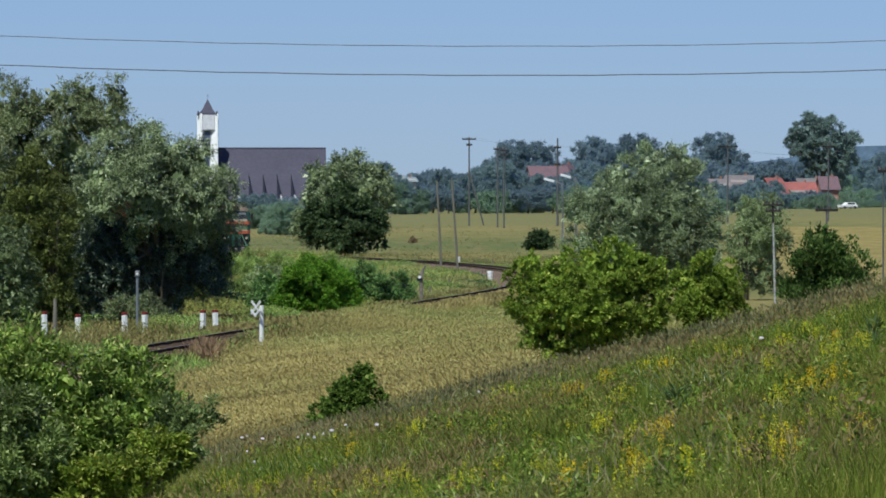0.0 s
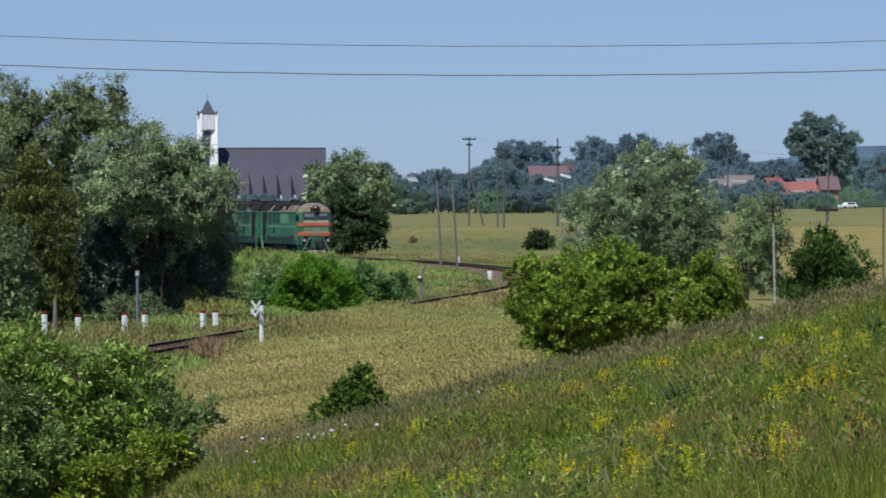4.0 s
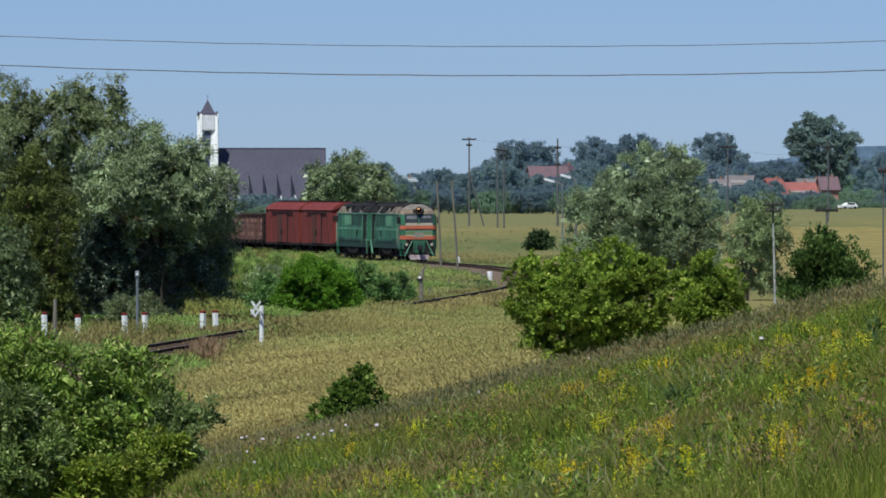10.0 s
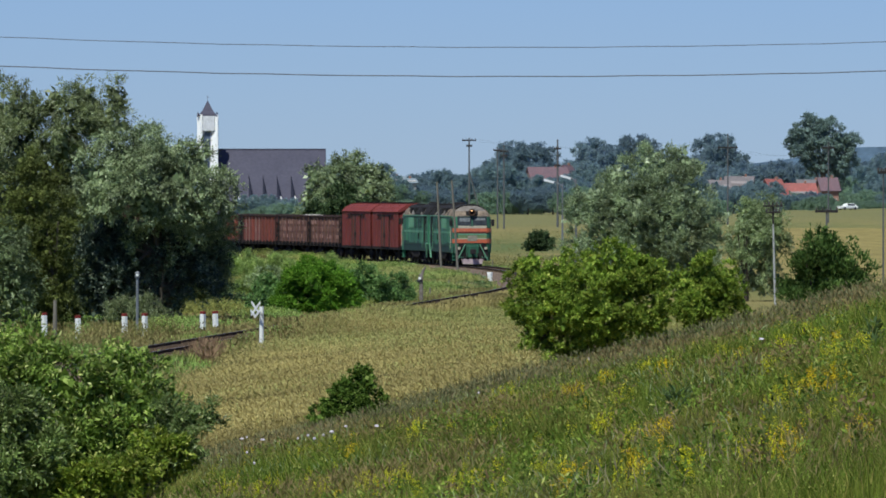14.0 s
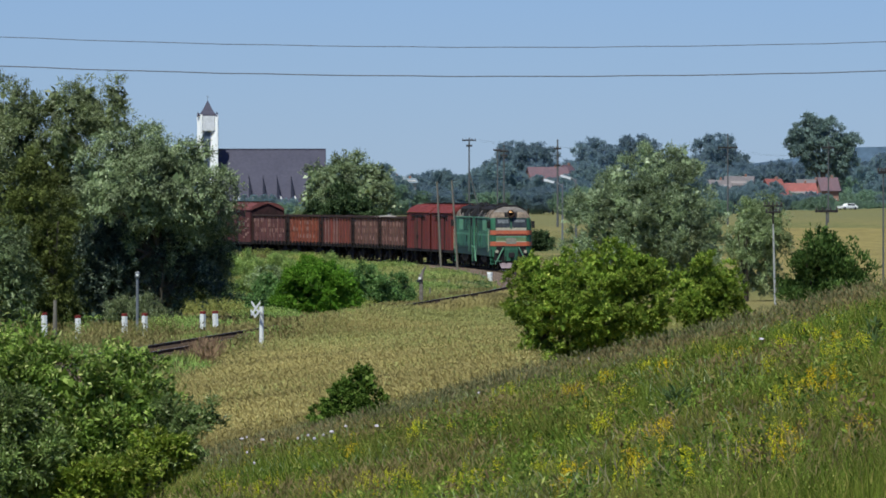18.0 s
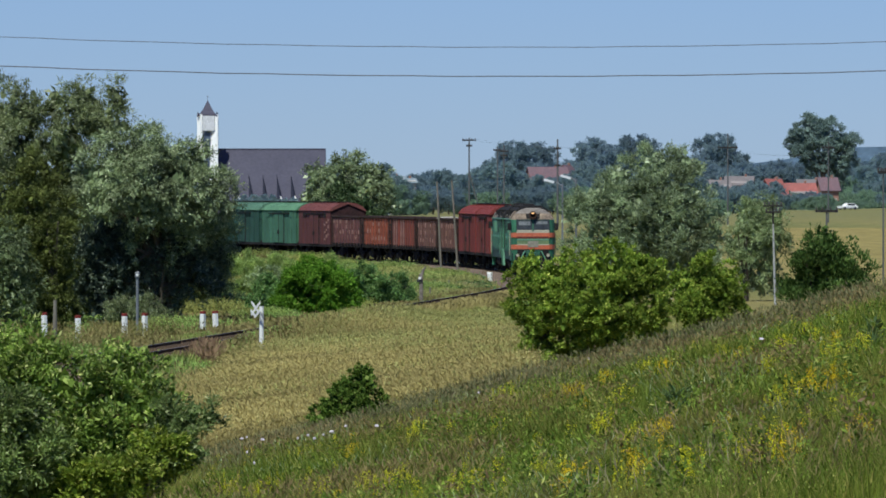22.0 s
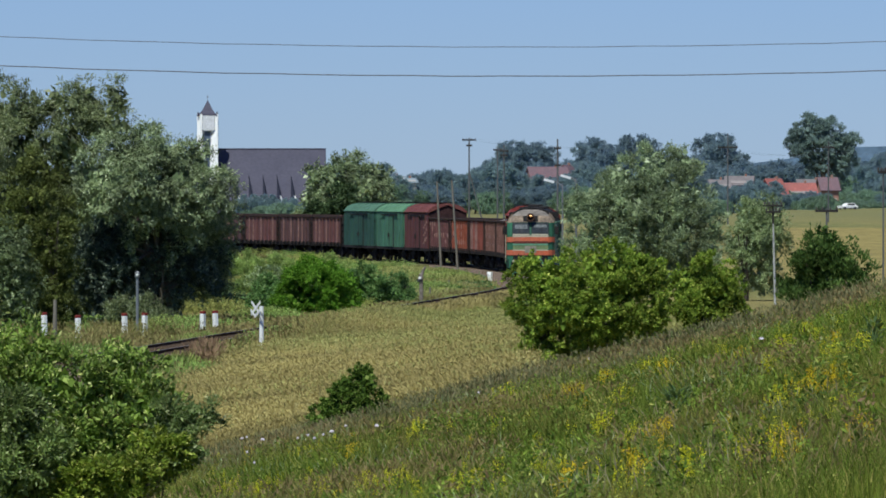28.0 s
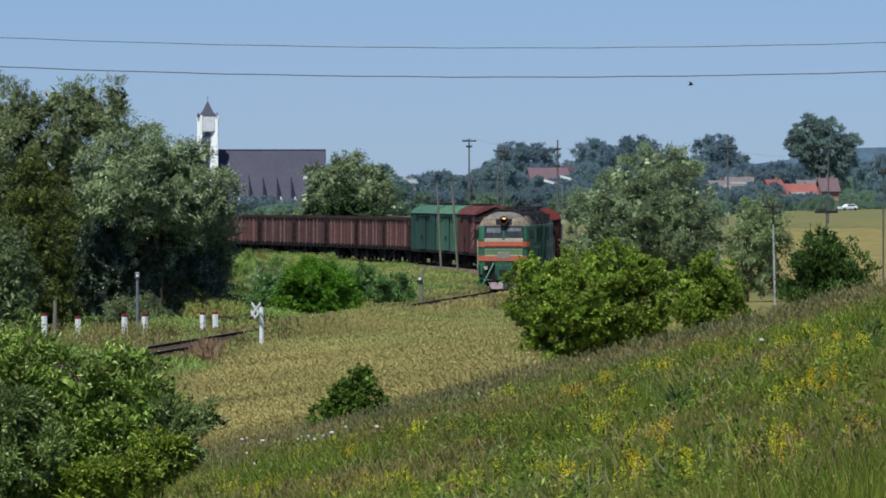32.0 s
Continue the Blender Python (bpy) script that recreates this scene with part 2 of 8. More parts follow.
def lie(x, y):
    """Height of the ground; works on numbers and arrays."""
    z = np.interp(y, YP, ZP)
    k = np.interp(y, YP, KP)
    side = np.clip(x, -14, 22)
    wave = 0.05 * np.sin(x * 0.9 + y * 0.13) + 0.04 * np.sin(x * 0.37 - y * 0.21)
    z = z + k * side + wave * np.clip((158 - y) / 20, 0.12, 1)
    # the far fields on the village side rise a little
    z = z + 2.1 * np.clip((y - 900) / 1000, 0, 1) * np.clip((x / np.maximum(y, 1.0) - 0.031) / 0.011, 0, 1)
    # a low bank between the wheat and the line, short of the level crossing
    window = np.clip((y - 297) / 9, 0, 1) * np.clip((356 - y) / 14, 0, 1)
    z = z + 0.62 * window * np.exp(-((x - line_x(y) - 4.8) / 1.7) ** 2)
    return np.maximum(z, -0.8)


# The railway's centre line: straight, a curve of changing radius, straight.
def bend(s):
    return -0.0014534 + 1.6211e-6 * s + 3.8889e-8 * s * s / 2


LINE_A, LINE_B = -200.0, 182.0


def make_line():
    fwd, back = [], []
    x, y, h = 1.3718, 623.474, 0.114897
    s = 0.0
    while s < 900:
        fwd.append((s, x, y, h))
        x, y = x + 0.5 * math.sin(h), y - 0.5 * math.cos(h)
        h += 0.5 * bend(s + 0.25) if s < LINE_B else 0.0
        s += 0.5
    x, y, h = 1.3718, 623.474, 0.114897
    s = 0.0
    while s > -1500:
        x, y = x - 0.5 * math.sin(h), y + 0.5 * math.cos(h)
        h -= 0.5 * bend(s - 0.25) if s > LINE_A else 0.0
        s -= 0.5
        back.append((s, x, y, h))
    return np.array(back[::-1] + fwd)


LINE = make_line()


def on_line(s):
    return tuple(float(np.interp(s, LINE[:, 0], LINE[:, i])) for i in (1, 2, 3))


def line_x(y):
    """Where the centre line lies at that depth."""
    return np.interp(y, LINE[::-1, 2], LINE[::-1, 1])


# ---------------------------------------------------------------- ground
def ground():
    def steps(*spans):
        out = []
        for a, b, n, p in spans:
            out += [a + (b - a) * (i / n) ** p for i in range(n)]
        return out
    xs = [-v for v in reversed(steps((60, 4900, 30, 2.2)))][:-1] + steps((-60, 60, 120, 1)) + steps((60, 4900, 30, 2.2)) + [4900]
    ys = [-v for v in reversed(steps((30, 4900, 16, 2.2)))][:-1] + steps((-30, 460, 245, 1), (460, 900, 110, 1), (900, 4950, 90, 1.5)) + [4950]
    X, Y = np.meshgrid(np.array(xs), np.array(ys))
    Z = lie(X, Y)
    nx, ny = len(xs), len(ys)
    verts = np.stack([X, Y, Z], -1).reshape(-1, 3)
    idx = np.arange(nx * ny).reshape(ny, nx)
    q = np.stack([idx[:-1, :-1], idx[:-1, 1:], idx[1:, 1:], idx[1:, :-1]], -1).reshape(-1, 4)
    me = mesh_from("ground", verts.tolist(), q.tolist(), GROUND, True)
    # what grows where: r wheat, g green pasture, b dry bank
    lx = line_x(Y)
    wheat = ((Y > 158) & (Y < 388) & (X > lx + 3.5) & (X < 0.0105 * Y)).astype(float)
    wheat = np.maximum(wheat, ((Y > 560) & (Y < 1225) & (X > 0.0345 * Y)).astype(float))
    far = np.clip((Y - 1050) / 500, 0, 1)
    pasture = np.exp(-((Y - 950) / 170) ** 2)
    bank = np.maximum(np.exp(-((X - lx) / 6) ** 2), ((X < lx) & (Y > 290)).astype(float)) * (Y < 720)
    col = np.stack([wheat, pasture, np.maximum(bank, 0.0), far], -1).reshape(-1, 4)
    at = me.color_attributes.new("zone", "FLOAT_COLOR", "POINT")
    at.data.foreach_set("color", col.astype(np.float32).ravel())
    return tagged(new("ground", me), "summer fields with green pasture and ripe corn", "ground", kind="structure")


def ground_material():
    m = bpy.data.materials.new("field_ground")
    m.use_nodes = True
    n, l = m.node_tree.nodes, m.node_tree.links
    b = n["Principled BSDF"]
    b.inputs["Roughness"].default_value = 0.95
    b.inputs["Specular IOR Level"].default_value = 0.02
    zone = n.new("ShaderNodeVertexColor")
    zone.layer_name = "zone"
    sep = n.new("ShaderNodeSeparateColor")
    l.new(zone.outputs[0], sep.inputs[0])
    geo = n.new("ShaderNodeNewGeometry")
    mp = n.new("ShaderNodeMapping")
    mp.inputs["Scale"].default_value = (0.6, 0.12, 1.0)
    l.new(geo.outputs["Position"], mp.inputs[0])
    t1, t2, t3 = (n.new("ShaderNodeTexNoise") for _ in range(3))
    for t, s, d in ((t1, 0.05, 5), (t2, 0.6, 6), (t3, 9.0, 3)):
        t.inputs["Scale"].default_value, t.inputs["Detail"].default_value = s, d
    l.new(mp.outputs[0], t1.inputs[0]), l.new(mp.outputs[0], t2.inputs[0]), l.new(geo.outputs["Position"], t3.inputs[0])

    def mixed(a, b2, fac):
        x = n.new("ShaderNodeMix")
        x.data_type = "RGBA"
        for k, v in ((6, a), (7, b2)):
            if isinstance(v, tuple):
                x.inputs[k].default_value = (*v, 1)
            else:
                l.new(v, x.inputs[k])
        l.new(fac, x.inputs[0])
        return x.outputs[2]

    def ranged(src, lo, hi, a=0.0, z=1.0):
        r = n.new("ShaderNodeMapRange")
        r.inputs[1].default_value, r.inputs[2].default_value = lo, hi
        r.inputs[3].default_value, r.inputs[4].default_value = a, z
        l.new(src, r.inputs[0])
        return r.outputs[0]

    dry = mixed((0.15, 0.165, 0.06), (0.27, 0.22, 0.09), ranged(t1.outputs[0], 0.38, 0.62))
    dry = mixed(dry, (0.33, 0.27, 0.10), ranged(t2.outputs[0], 0.48, 0.72))
    green = mixed((0.125, 0.155, 0.06), (0.20, 0.17, 0.08), ranged(t2.outputs[0], 0.46, 0.66))
    c = mixed(dry, green, ranged(sep.outputs[1], 0, 1, 0, 0.9))
    c = mixed(c, (0.195, 0.187, 0.083), zone.outputs[1])
    ripe = mixed((0.235, 0.195, 0.075), (0.32, 0.26, 0.10), ranged(t2.outputs[0], 0.36, 0.64))
    c = mixed(c, ripe, sep.outputs[0])
    c = mixed(c, (0.15, 0.175, 0.05), ranged(sep.outputs[2], 0, 1, 0, 0.8))
    vm = n.new("ShaderNodeVectorMath")
    vm.operation = "SCALE"
    l.new(c, vm.inputs[0]), l.new(ranged(t3.outputs[0], 0.25, 0.75, 0.75, 1.25), vm.inputs["Scale"])
    l.new(vm.outputs[0], b.inputs["Base Color"])
    bp = n.new("ShaderNodeBump")
    bp.inputs["Strength"].default_value, bp.inputs["Distance"].default_value = 0.6, 0.2
    l.new(t3.outputs[0], bp.inputs["Height"]), l.new(bp.outputs[0], b.inputs["Normal"])
    return m


GROUND = ground_material()
ground()


# ---------------------------------------------------------------- railway
def sweep(name, profile, s0, s1, step, material, z=0.0, closed=True):
    """A band along the railway; profile of (offset to the right of the line as seen ahead, height)."""
    verts, faces = [], []
    ss = np.arange(s0, s1 + 0.01, step)
    n = len(profile)
    for s in ss:
        x, y, h = on_line(s)
        for o, zz in profile:
            verts.append((x - math.cos(h) * o, y - math.sin(h) * o, zz + z))
    for i in range(len(ss) - 1):
        for k in range(n if closed else n - 1):
            a, b = i * n + k, i * n + (k + 1) % n
            faces.append((a, b, b + n, a + n))
    return mesh_from(name, verts, faces, material)


RAIL_S0, RAIL_S1 = -460, 560
bal = new("track_bed", sweep("track_bed", [(-2.7, -0.95), (-1.55, -0.16), (-1.3, -0.12), (1.3, -0.12), (1.55, -0.16), (2.7, -0.95)], RAIL_S0, RAIL_S1, 2.0, BALLAST, closed=False))
tagged(bal, "brown stone ballast bed of a single railway line", "track bed", kind="structure")
for side in (-0.76, 0.76):
    r = new("rail", sweep("rail", [(side - 0.075, -0.17), (side - 0.075, -0.15), (side - 0.012, -0.13), (side - 0.012, -0.05), (side - 0.036, -0.04), (side - 0.036, -0.004),
                                   (side + 0.036, -0.004), (side + 0.036, -0.04), (side + 0.012, -0.05), (side + 0.012, -0.13), (side + 0.075, -0.15), (side + 0.075, -0.17)],
                          RAIL_S0, RAIL_S1, 1.5, RAIL))
    tagged(r, "rusty steel rail of the single line", "rail", "rails of the line", kind="structure")
    h = sweep("worn_head", [(side - 0.03, -0.004), (side + 0.03, -0.004), (side + 0.03, 0.0), (side - 0.03, 0.0)], RAIL_S0, RAIL_S1, 1.5, RAILTOP)
    part("worn_head", h, RAILTOP, r, "bright worn rail head")


def sleepers():
    v, f = [], []
    for i, s in enumerate(np.arange(RAIL_S0 + 1, RAIL_S1 - 1, 0.62)):
        x, y, h = on_line(s)
        rx, ry, fx, fy = -math.cos(h), -math.sin(h), math.sin(h), -math.cos(h)
        dz = 0.012 * math.sin(i * 7.3)
        b = len(v)
        for zz in (-0.30, -0.105 + dz):
            for o, a in ((-1.3, -0.12), (1.3, -0.12), (1.3, 0.12), (-1.3, 0.12)):
                v.append((x + rx * o + fx * a, y + ry * o + fy * a, zz))
        f += [(b + 4, b + 5, b + 6, b + 7), (b, b + 1, b + 5, b + 4), (b + 1, b + 2, b + 6, b + 5), (b + 2, b + 3, b + 7, b + 6), (b + 3, b, b + 4, b + 7)]
    return tagged(new("sleepers", mesh_from("sleepers", v, f, SLEEPER)), "dark weathered wooden sleepers in the ballast", "sleepers", kind="stuff")


sleepers()


# ---------------------------------------------------------------- plants
def unit(a):
    return a / np.maximum(np.linalg.norm(a, axis=-1, keepdims=True), 1e-9)


def crown_mesh(name, lobes, clumps, per, length, width, spread, material, seed, droop=0.2, rough_edge=0.3, inner=0.35, heap=0.55):
    """Sprays of leaves on many boughs that cover a set of ellipsoids (cx, cy, cz, rx, ry, rz), over a close core of larger leaves.
    heap: how far the sprays gather on the upper side of each bough, so that its underside stays open and dark."""
    g = np.random.default_rng(seed)
    lob = np.array(lobes, float)
    area = (lob[:, 3] * lob[:, 5] + lob[:, 3] * lob[:, 4] + lob[:, 4] * lob[:, 5])
    size = lob[:, 3:].mean(1)
    # boughs; those buried in a neighbouring lobe are left out
    count = max(24, 16 * len(lob))
    which = g.choice(len(lob), count, p=area / area.sum())
    d = unit(g.normal(size=(count, 3)))
    reach = g.uniform(0.62, 0.86, count) + rough_edge * 0.16 * np.clip(g.normal(size=count), -1.2, 2.2)
    bc = lob[which, :3] + d * reach[:, None] * lob[which, 3:]
    depth = np.linalg.norm((bc[:, None] - lob[None, :, :3]) / lob[None, :, 3:], axis=2)
    depth[np.arange(count), which] = 9
    open_air = depth.min(1) > 0.62
    which, d, bc = which[open_air], d[open_air], bc[open_air]
    boughs = len(bc)
    br = np.minimum(size[which], 3.0) * g.uniform(0.26, 0.44, boughs)
    bc[:, 2] = np.maximum(bc[:, 2], br * 0.55)
    # sprays on the boughs
    k = g.choice(boughs, clumps, p=br ** 2 / (br ** 2).sum())
    e = unit(g.normal(size=(clumps, 3)) * 0.8 + d[k] * 0.75 + np.array([0, 0, heap]))
    c = bc[k] + e * (br[k] * np.where(g.random(clumps) < inner, g.uniform(0.3, 0.8, clumps), g.normal(0.98, 0.09 + 0.16 * rough_edge, clumps)))[:, None] * np.array([1, 1, 0.85])
    n = clumps * per
    out = np.repeat(unit(e + np.array([0, 0, -droop])), per, 0)
    p = np.repeat(c, per, 0) + out * g.random((n, 1)) * spread * 0.9 + g.normal(size=(n, 3)) * spread * 0.33
    axis = unit(out * 0.9 + g.normal(size=(n, 3)) * 0.55 + np.array([0, 0, -droop]))
    nor = unit(np.repeat(e, per, 0) * 0.9 + g.normal(size=(n, 3)) * 0.4 + np.array([0, 0, 0.45]))
    # core
    m = 150 * len(lob)
    q = np.arange(m) % len(lob)
    cd = unit(g.normal(size=(m, 3)))
    core = lob[q, :3] + cd * (g.uniform(0.25, 0.68, (m, 1))) * lob[q, 3:]
    core[:, 2] = np.maximum(core[:, 2], 0.15 * size.mean())
    p = np.concatenate([p, core])
    axis = np.concatenate([axis, unit(g.normal(size=(m, 3)))])
    nor = np.concatenate([nor, unit(cd + 0.5 * g.normal(size=(m, 3)))])
    long = np.concatenate([length * g.uniform(0.6, 1.25, n), np.minimum(size[q], 3.0) * g.uniform(0.25, 0.42, m)])[:, None]
    wide = np.concatenate([width * g.uniform(0.6, 1.25, n), np.minimum(size[q], 3.0) * g.uniform(0.16, 0.3, m)])[:, None]
    side = unit(np.cross(axis, nor))
    L, W = axis * long, side * wide * 0.5
    bow = np.cross(side, axis) * 0.12 * long
    v = np.stack([p, p + L * 0.45 + W + bow, p + L, p + L * 0.45 - W + bow], 1)
    return quads(name, v, material)


def limbs_mesh(name, height, lobes, radius, seed, stems=1, sides=8, one=None):
    g = random.Random(seed)
    bm = bmesh.new()
    for k in range(stems):
        a = g.uniform(0, 6.28)
        off = 0 if stems == 1 else 0.12 * height
        base = Vector((math.cos(a) * off * 0.3, math.sin(a) * off * 0.3, -0.25))
        top = Vector((math.cos(a) * off * 1.5, math.sin(a) * off * 1.5, height * 0.62))
        mid = base.lerp(top, 0.5) + Vector((g.uniform(-1, 1), g.uniform(-1, 1), 0)) * height * 0.03
        rr = radius / (stems ** 0.5)
        drawn = bm if one in (None, k) else bmesh.new()
        tube(drawn, [base, base.lerp(mid, 0.5), mid, top], [rr * 1.25, rr, rr * 0.8, rr * 0.35], sides)
        for lo in lobes:
            if g.random() < 0.85:
                tip = Vector(lo[:3])
                st = base.lerp(top, g.uniform(0.3, 0.75))
                bend_at = st.lerp(tip, 0.5) + Vector((0, 0, 0.08 * height))
                tube(drawn, [st, bend_at, tip], [rr * 0.45, rr * 0.3, rr * 0.1], 6)
        if drawn is not bm:
            drawn.free()
    me = bpy.data.meshes.new(name)
    bm.to_mesh(me)
    bm.free()
    me.materials.append(BARK)
    return me


def tree(name, x, y, height, lobes, clumps, per, length, width, spread, material, label, category="tree", seed=1, stems=1, radius=0.2,
         droop=0.2, group="", rough_edge=0.3, sink=0.0, inner=0.35, turn=0):
    t = thing(name, pose(x, y, float(lie(x, y)) - sink, 0, 0, turn), label, category, group)
    for k in range(stems):
        part("trunk" if stems == 1 else "stem", limbs_mesh("trunk", height, lobes, radius, seed, stems, 8, k), BARK, t)
    part("crown", crown_mesh("crown", lobes, clumps, per, length, width, spread, material, seed, droop, rough_edge, inner), material, t)
    return t


# The tall willow and its neighbours beyond the level crossing
tree("willow_tree", -18.2, 383, 11.6,
     [(-1.5, 0, 10.1, 1.38, 1.4, 1.38), (0.1, -0.6, 10.4, 1.17, 1.2, 1.17), (1.3, 0.3, 10.6, 1.06, 1.1, 1.06), (2.8, 0, 10.8, 0.8, 0.8, 1.04), (2.4, -0.5, 9.4, 1.33, 1.3, 1.33),
      (0.5, -1, 8.75, 1.65, 1.6, 1.65), (-1.6, -0.8, 8.2, 1.76, 1.7, 1.76), (-3.2, 0.2, 9.9, 1.54, 1.5, 1.54), (-3.3, -0.5, 6.6, 2.0, 2.0, 2.0), (-0.1, 0.6, 6.3, 2.0, 2.0, 2.0),
      (2.0, -2.6, 6.0, 1.6, 1.5, 1.4), (0.7, -2.0, 5.0, 1.5, 1.4, 1.4), (-0.5, 2.4, 4.2, 2.5, 2.0, 2.5), (1.7, 2.6, 3.4, 2.3, 2.0, 2.3), (-2.7, 2.6, 2.9, 2.3, 2.0, 2.3)],
     3000, 34, 0.19, 0.055, 0.34, WILLOW_DARK, "tall old willow with a dark grey-green crown beside the level crossing", "willow tree", 11, 1, 0.38, 0.3, rough_edge=0.5)
tree("willow_tree", -12.7, 372, 9.4,
     [(-0.7, -0.6, 8.3, 0.98, 1.2, 0.98), (-2.0, -0.9, 7.95, 1.14, 1.2, 1.14), (0.3, -0.6, 7.8, 1.03, 1.2, 1.03), (1.35, -0.3, 7.75, 0.93, 1.1, 0.93), (-2.9, -1.4, 6.8, 1.14, 1.2, 1.14),
      (-1.05, -2.0, 6.8, 1.45, 1.4, 1.45), (0.75, -1.9, 6.35, 1.34, 1.4, 1.34), (2.15, -1.0, 6.1, 1.09, 1.2, 1.09), (2.8, 0, 5.4, 0.62, 0.8, 0.62), (-2.75, -1.8, 5.7, 1.0, 1.1, 0.9),
      (-0.9, -2.0, 5.7, 1.1, 1.1, 0.8), (1.45, -1.0, 5.2, 1.0, 1.0, 0.8), (2.3, 0.8, 3.8, 0.83, 1.0, 0.83), (-2.25, 1.9, 3.2, 1.29, 1.3, 1.29), (-0.05, 1.9, 3.0, 1.5, 1.4, 1.5),
      (1.5, 1.9, 2.7, 1.14, 1.1, 1.14), (1.3, -1.3, 4.5, 0.8, 0.8, 0.7), (2.2, -0.5, 4.5, 0.62, 0.7, 0.62), (-1.5, -1.6, 3.9, 0.34, 0.35, 0.6), (0.35, -1.3, 3.4, 0.36, 0.35, 0.5), (-1.3, -1.6, 3.2, 0.25, 0.3, 0.35)],
     2500, 34, 0.18, 0.055, 0.32, WILLOW, "broad willow with silvery green leaves above a dark thicket", "willow tree", 12, 1, 0.34, 0.4, rough_edge=0.45, inner=0.25)
# dark leaf and added thicket stand in for shade under the willows
SHADE_LEAF = leafy("shade_leaf", (0.050, 0.078, 0.058), (0.135, 0.175, 0.122), (0.36, 0.40, 0.28), 0.18, patch=0.9, spec=0.05, swing=0.6)
tree("elder_thicket", -13.2, 371.6, 5.0,
     [(-2.98, 0.8, 3.9, 1.17, 1.1, 1.17), (-1.55, 0.7, 4.05, 1.24, 1.1, 1.24), (-0.12, 0.6, 3.8, 1.24, 1.1, 1.24), (1.3, 0.7, 3.8, 1.19, 1.1, 1.19), (2.47, 0.9, 3.65, 0.8, 0.9, 0.9), (-3.24, 0.6, 2.35, 1.17, 1.1, 1.2),
      (-1.94, 0.5, 2.6, 1.17, 1.1, 1.17), (-0.65, 0.3, 2.65, 1.1, 1.0, 1.1), (0.78, 0.4, 2.6, 1.05, 1.0, 1.05), (2.08, 0.6, 2.65, 0.98, 0.9, 0.98), (2.86, 0.8, 3.1, 0.52, 0.6, 0.6), (-2.6, 0.3, 1.3, 0.9, 0.8, 0.9), (-0.9, 0.4, 1.4, 1.0, 0.8, 0.9), (0.7, 0.6, 1.5, 0.9, 0.8, 0.8), (2.75, 0.7, 4.45, 0.6, 0.7, 0.6), (2.75, 0.5, 1.95, 0.55, 0.6, 0.55), (-0.7, -0.1, 4.6, 0.8, 0.8, 0.7), (0.9, -0.1, 4.4, 0.8, 0.8, 0.7)],
     1800, 20, 0.17, 0.08, 0.26, SHADE_LEAF, "added thicket, leaves coloured dark for the shade beneath the willows", "bush", 16, 5, 0.12, 0.1, rough_edge=0.6)
tree("shrub", -13.9, 363, 2.2, [(-0.1, 0, 1.0, 0.45, 0.5, 0.6), (0.55, 0.1, 1.25, 0.35, 0.4, 0.5), (-0.75, 0, 0.8, 0.4, 0.4, 0.5), (1.1, 0.2, 0.95, 0.4, 0.4, 0.4), (0.3, 0, 0.6, 0.9, 0.5, 0.5)], 420, 14, 0.14, 0.05, 0.24, WILLOW_DARK, "loose grey-green shrub before the dark thicket at the crossing", "shrub", 39, 4, 0.04, -0.3, rough_edge=1.4)
tree("willow_bush", -17.9, 365, 8.2,
     [(-0.85, 0, 7.5, 0.69, 0.7, 0.89), (0.2, 0.2, 7.0, 0.71, 0.7, 0.85), (-1.3, -0.2, 6.3, 0.71, 0.7, 0.85), (-0.1, -0.5, 5.9, 0.91, 0.9, 1.1), (0.93, 0, 5.0, 0.71, 0.7, 0.85),
      (-1.1, -0.3, 4.9, 0.86, 0.9, 1.04), (0.2, -0.6, 4.1, 1.0, 1.0, 1.0), (-0.8, -0.3, 3.1, 1.07, 1.0, 1.07), (0.75, 0, 2.8, 0.86, 0.9, 0.86), (0, -0.2, 1.4, 1.5, 1.1, 1.3)],
     1150, 30, 0.17, 0.055, 0.26, OLIVE, "upright olive-green willow bush in front of the tall willow", "bush", 13, 3, 0.2, -0.1, rough_edge=0.5)
tree("willow_bush", -19.7, 362, 5.2, [(0.1, 0, 4.4, 0.81, 0.8, 0.81), (0.7, -0.3, 3.6, 0.86, 0.8, 0.86), (-0.3, 0, 3.1, 1.06, 1.0, 1.06), (1.0, 0, 2.6, 0.75, 0.7, 0.75), (0.3, 0, 1.6, 1.2, 1.0, 1.2)],
     560, 18, 0.19, 0.06, 0.25, DULLGREY, "grey-leaved willow bush at the roadside", "bush", 14, 3, 0.12, 0.3)
# thicket added in darker leaf to deepen the shade between the willows
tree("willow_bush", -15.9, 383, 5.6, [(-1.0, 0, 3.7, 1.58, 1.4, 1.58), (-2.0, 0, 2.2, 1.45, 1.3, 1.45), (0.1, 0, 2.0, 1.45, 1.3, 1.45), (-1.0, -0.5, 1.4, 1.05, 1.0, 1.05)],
     900, 26, 0.18, 0.05, 0.3, WILLOW_DARK, "dark willow thicket added for the shade between two willows", "bush", 15, 4, 0.15, 0.4)
DOCK = leafy("dock_stalk", (0.18, 0.115, 0.065), (0.31, 0.20, 0.12), (0.2, 0.2, 0.07), 0.2)
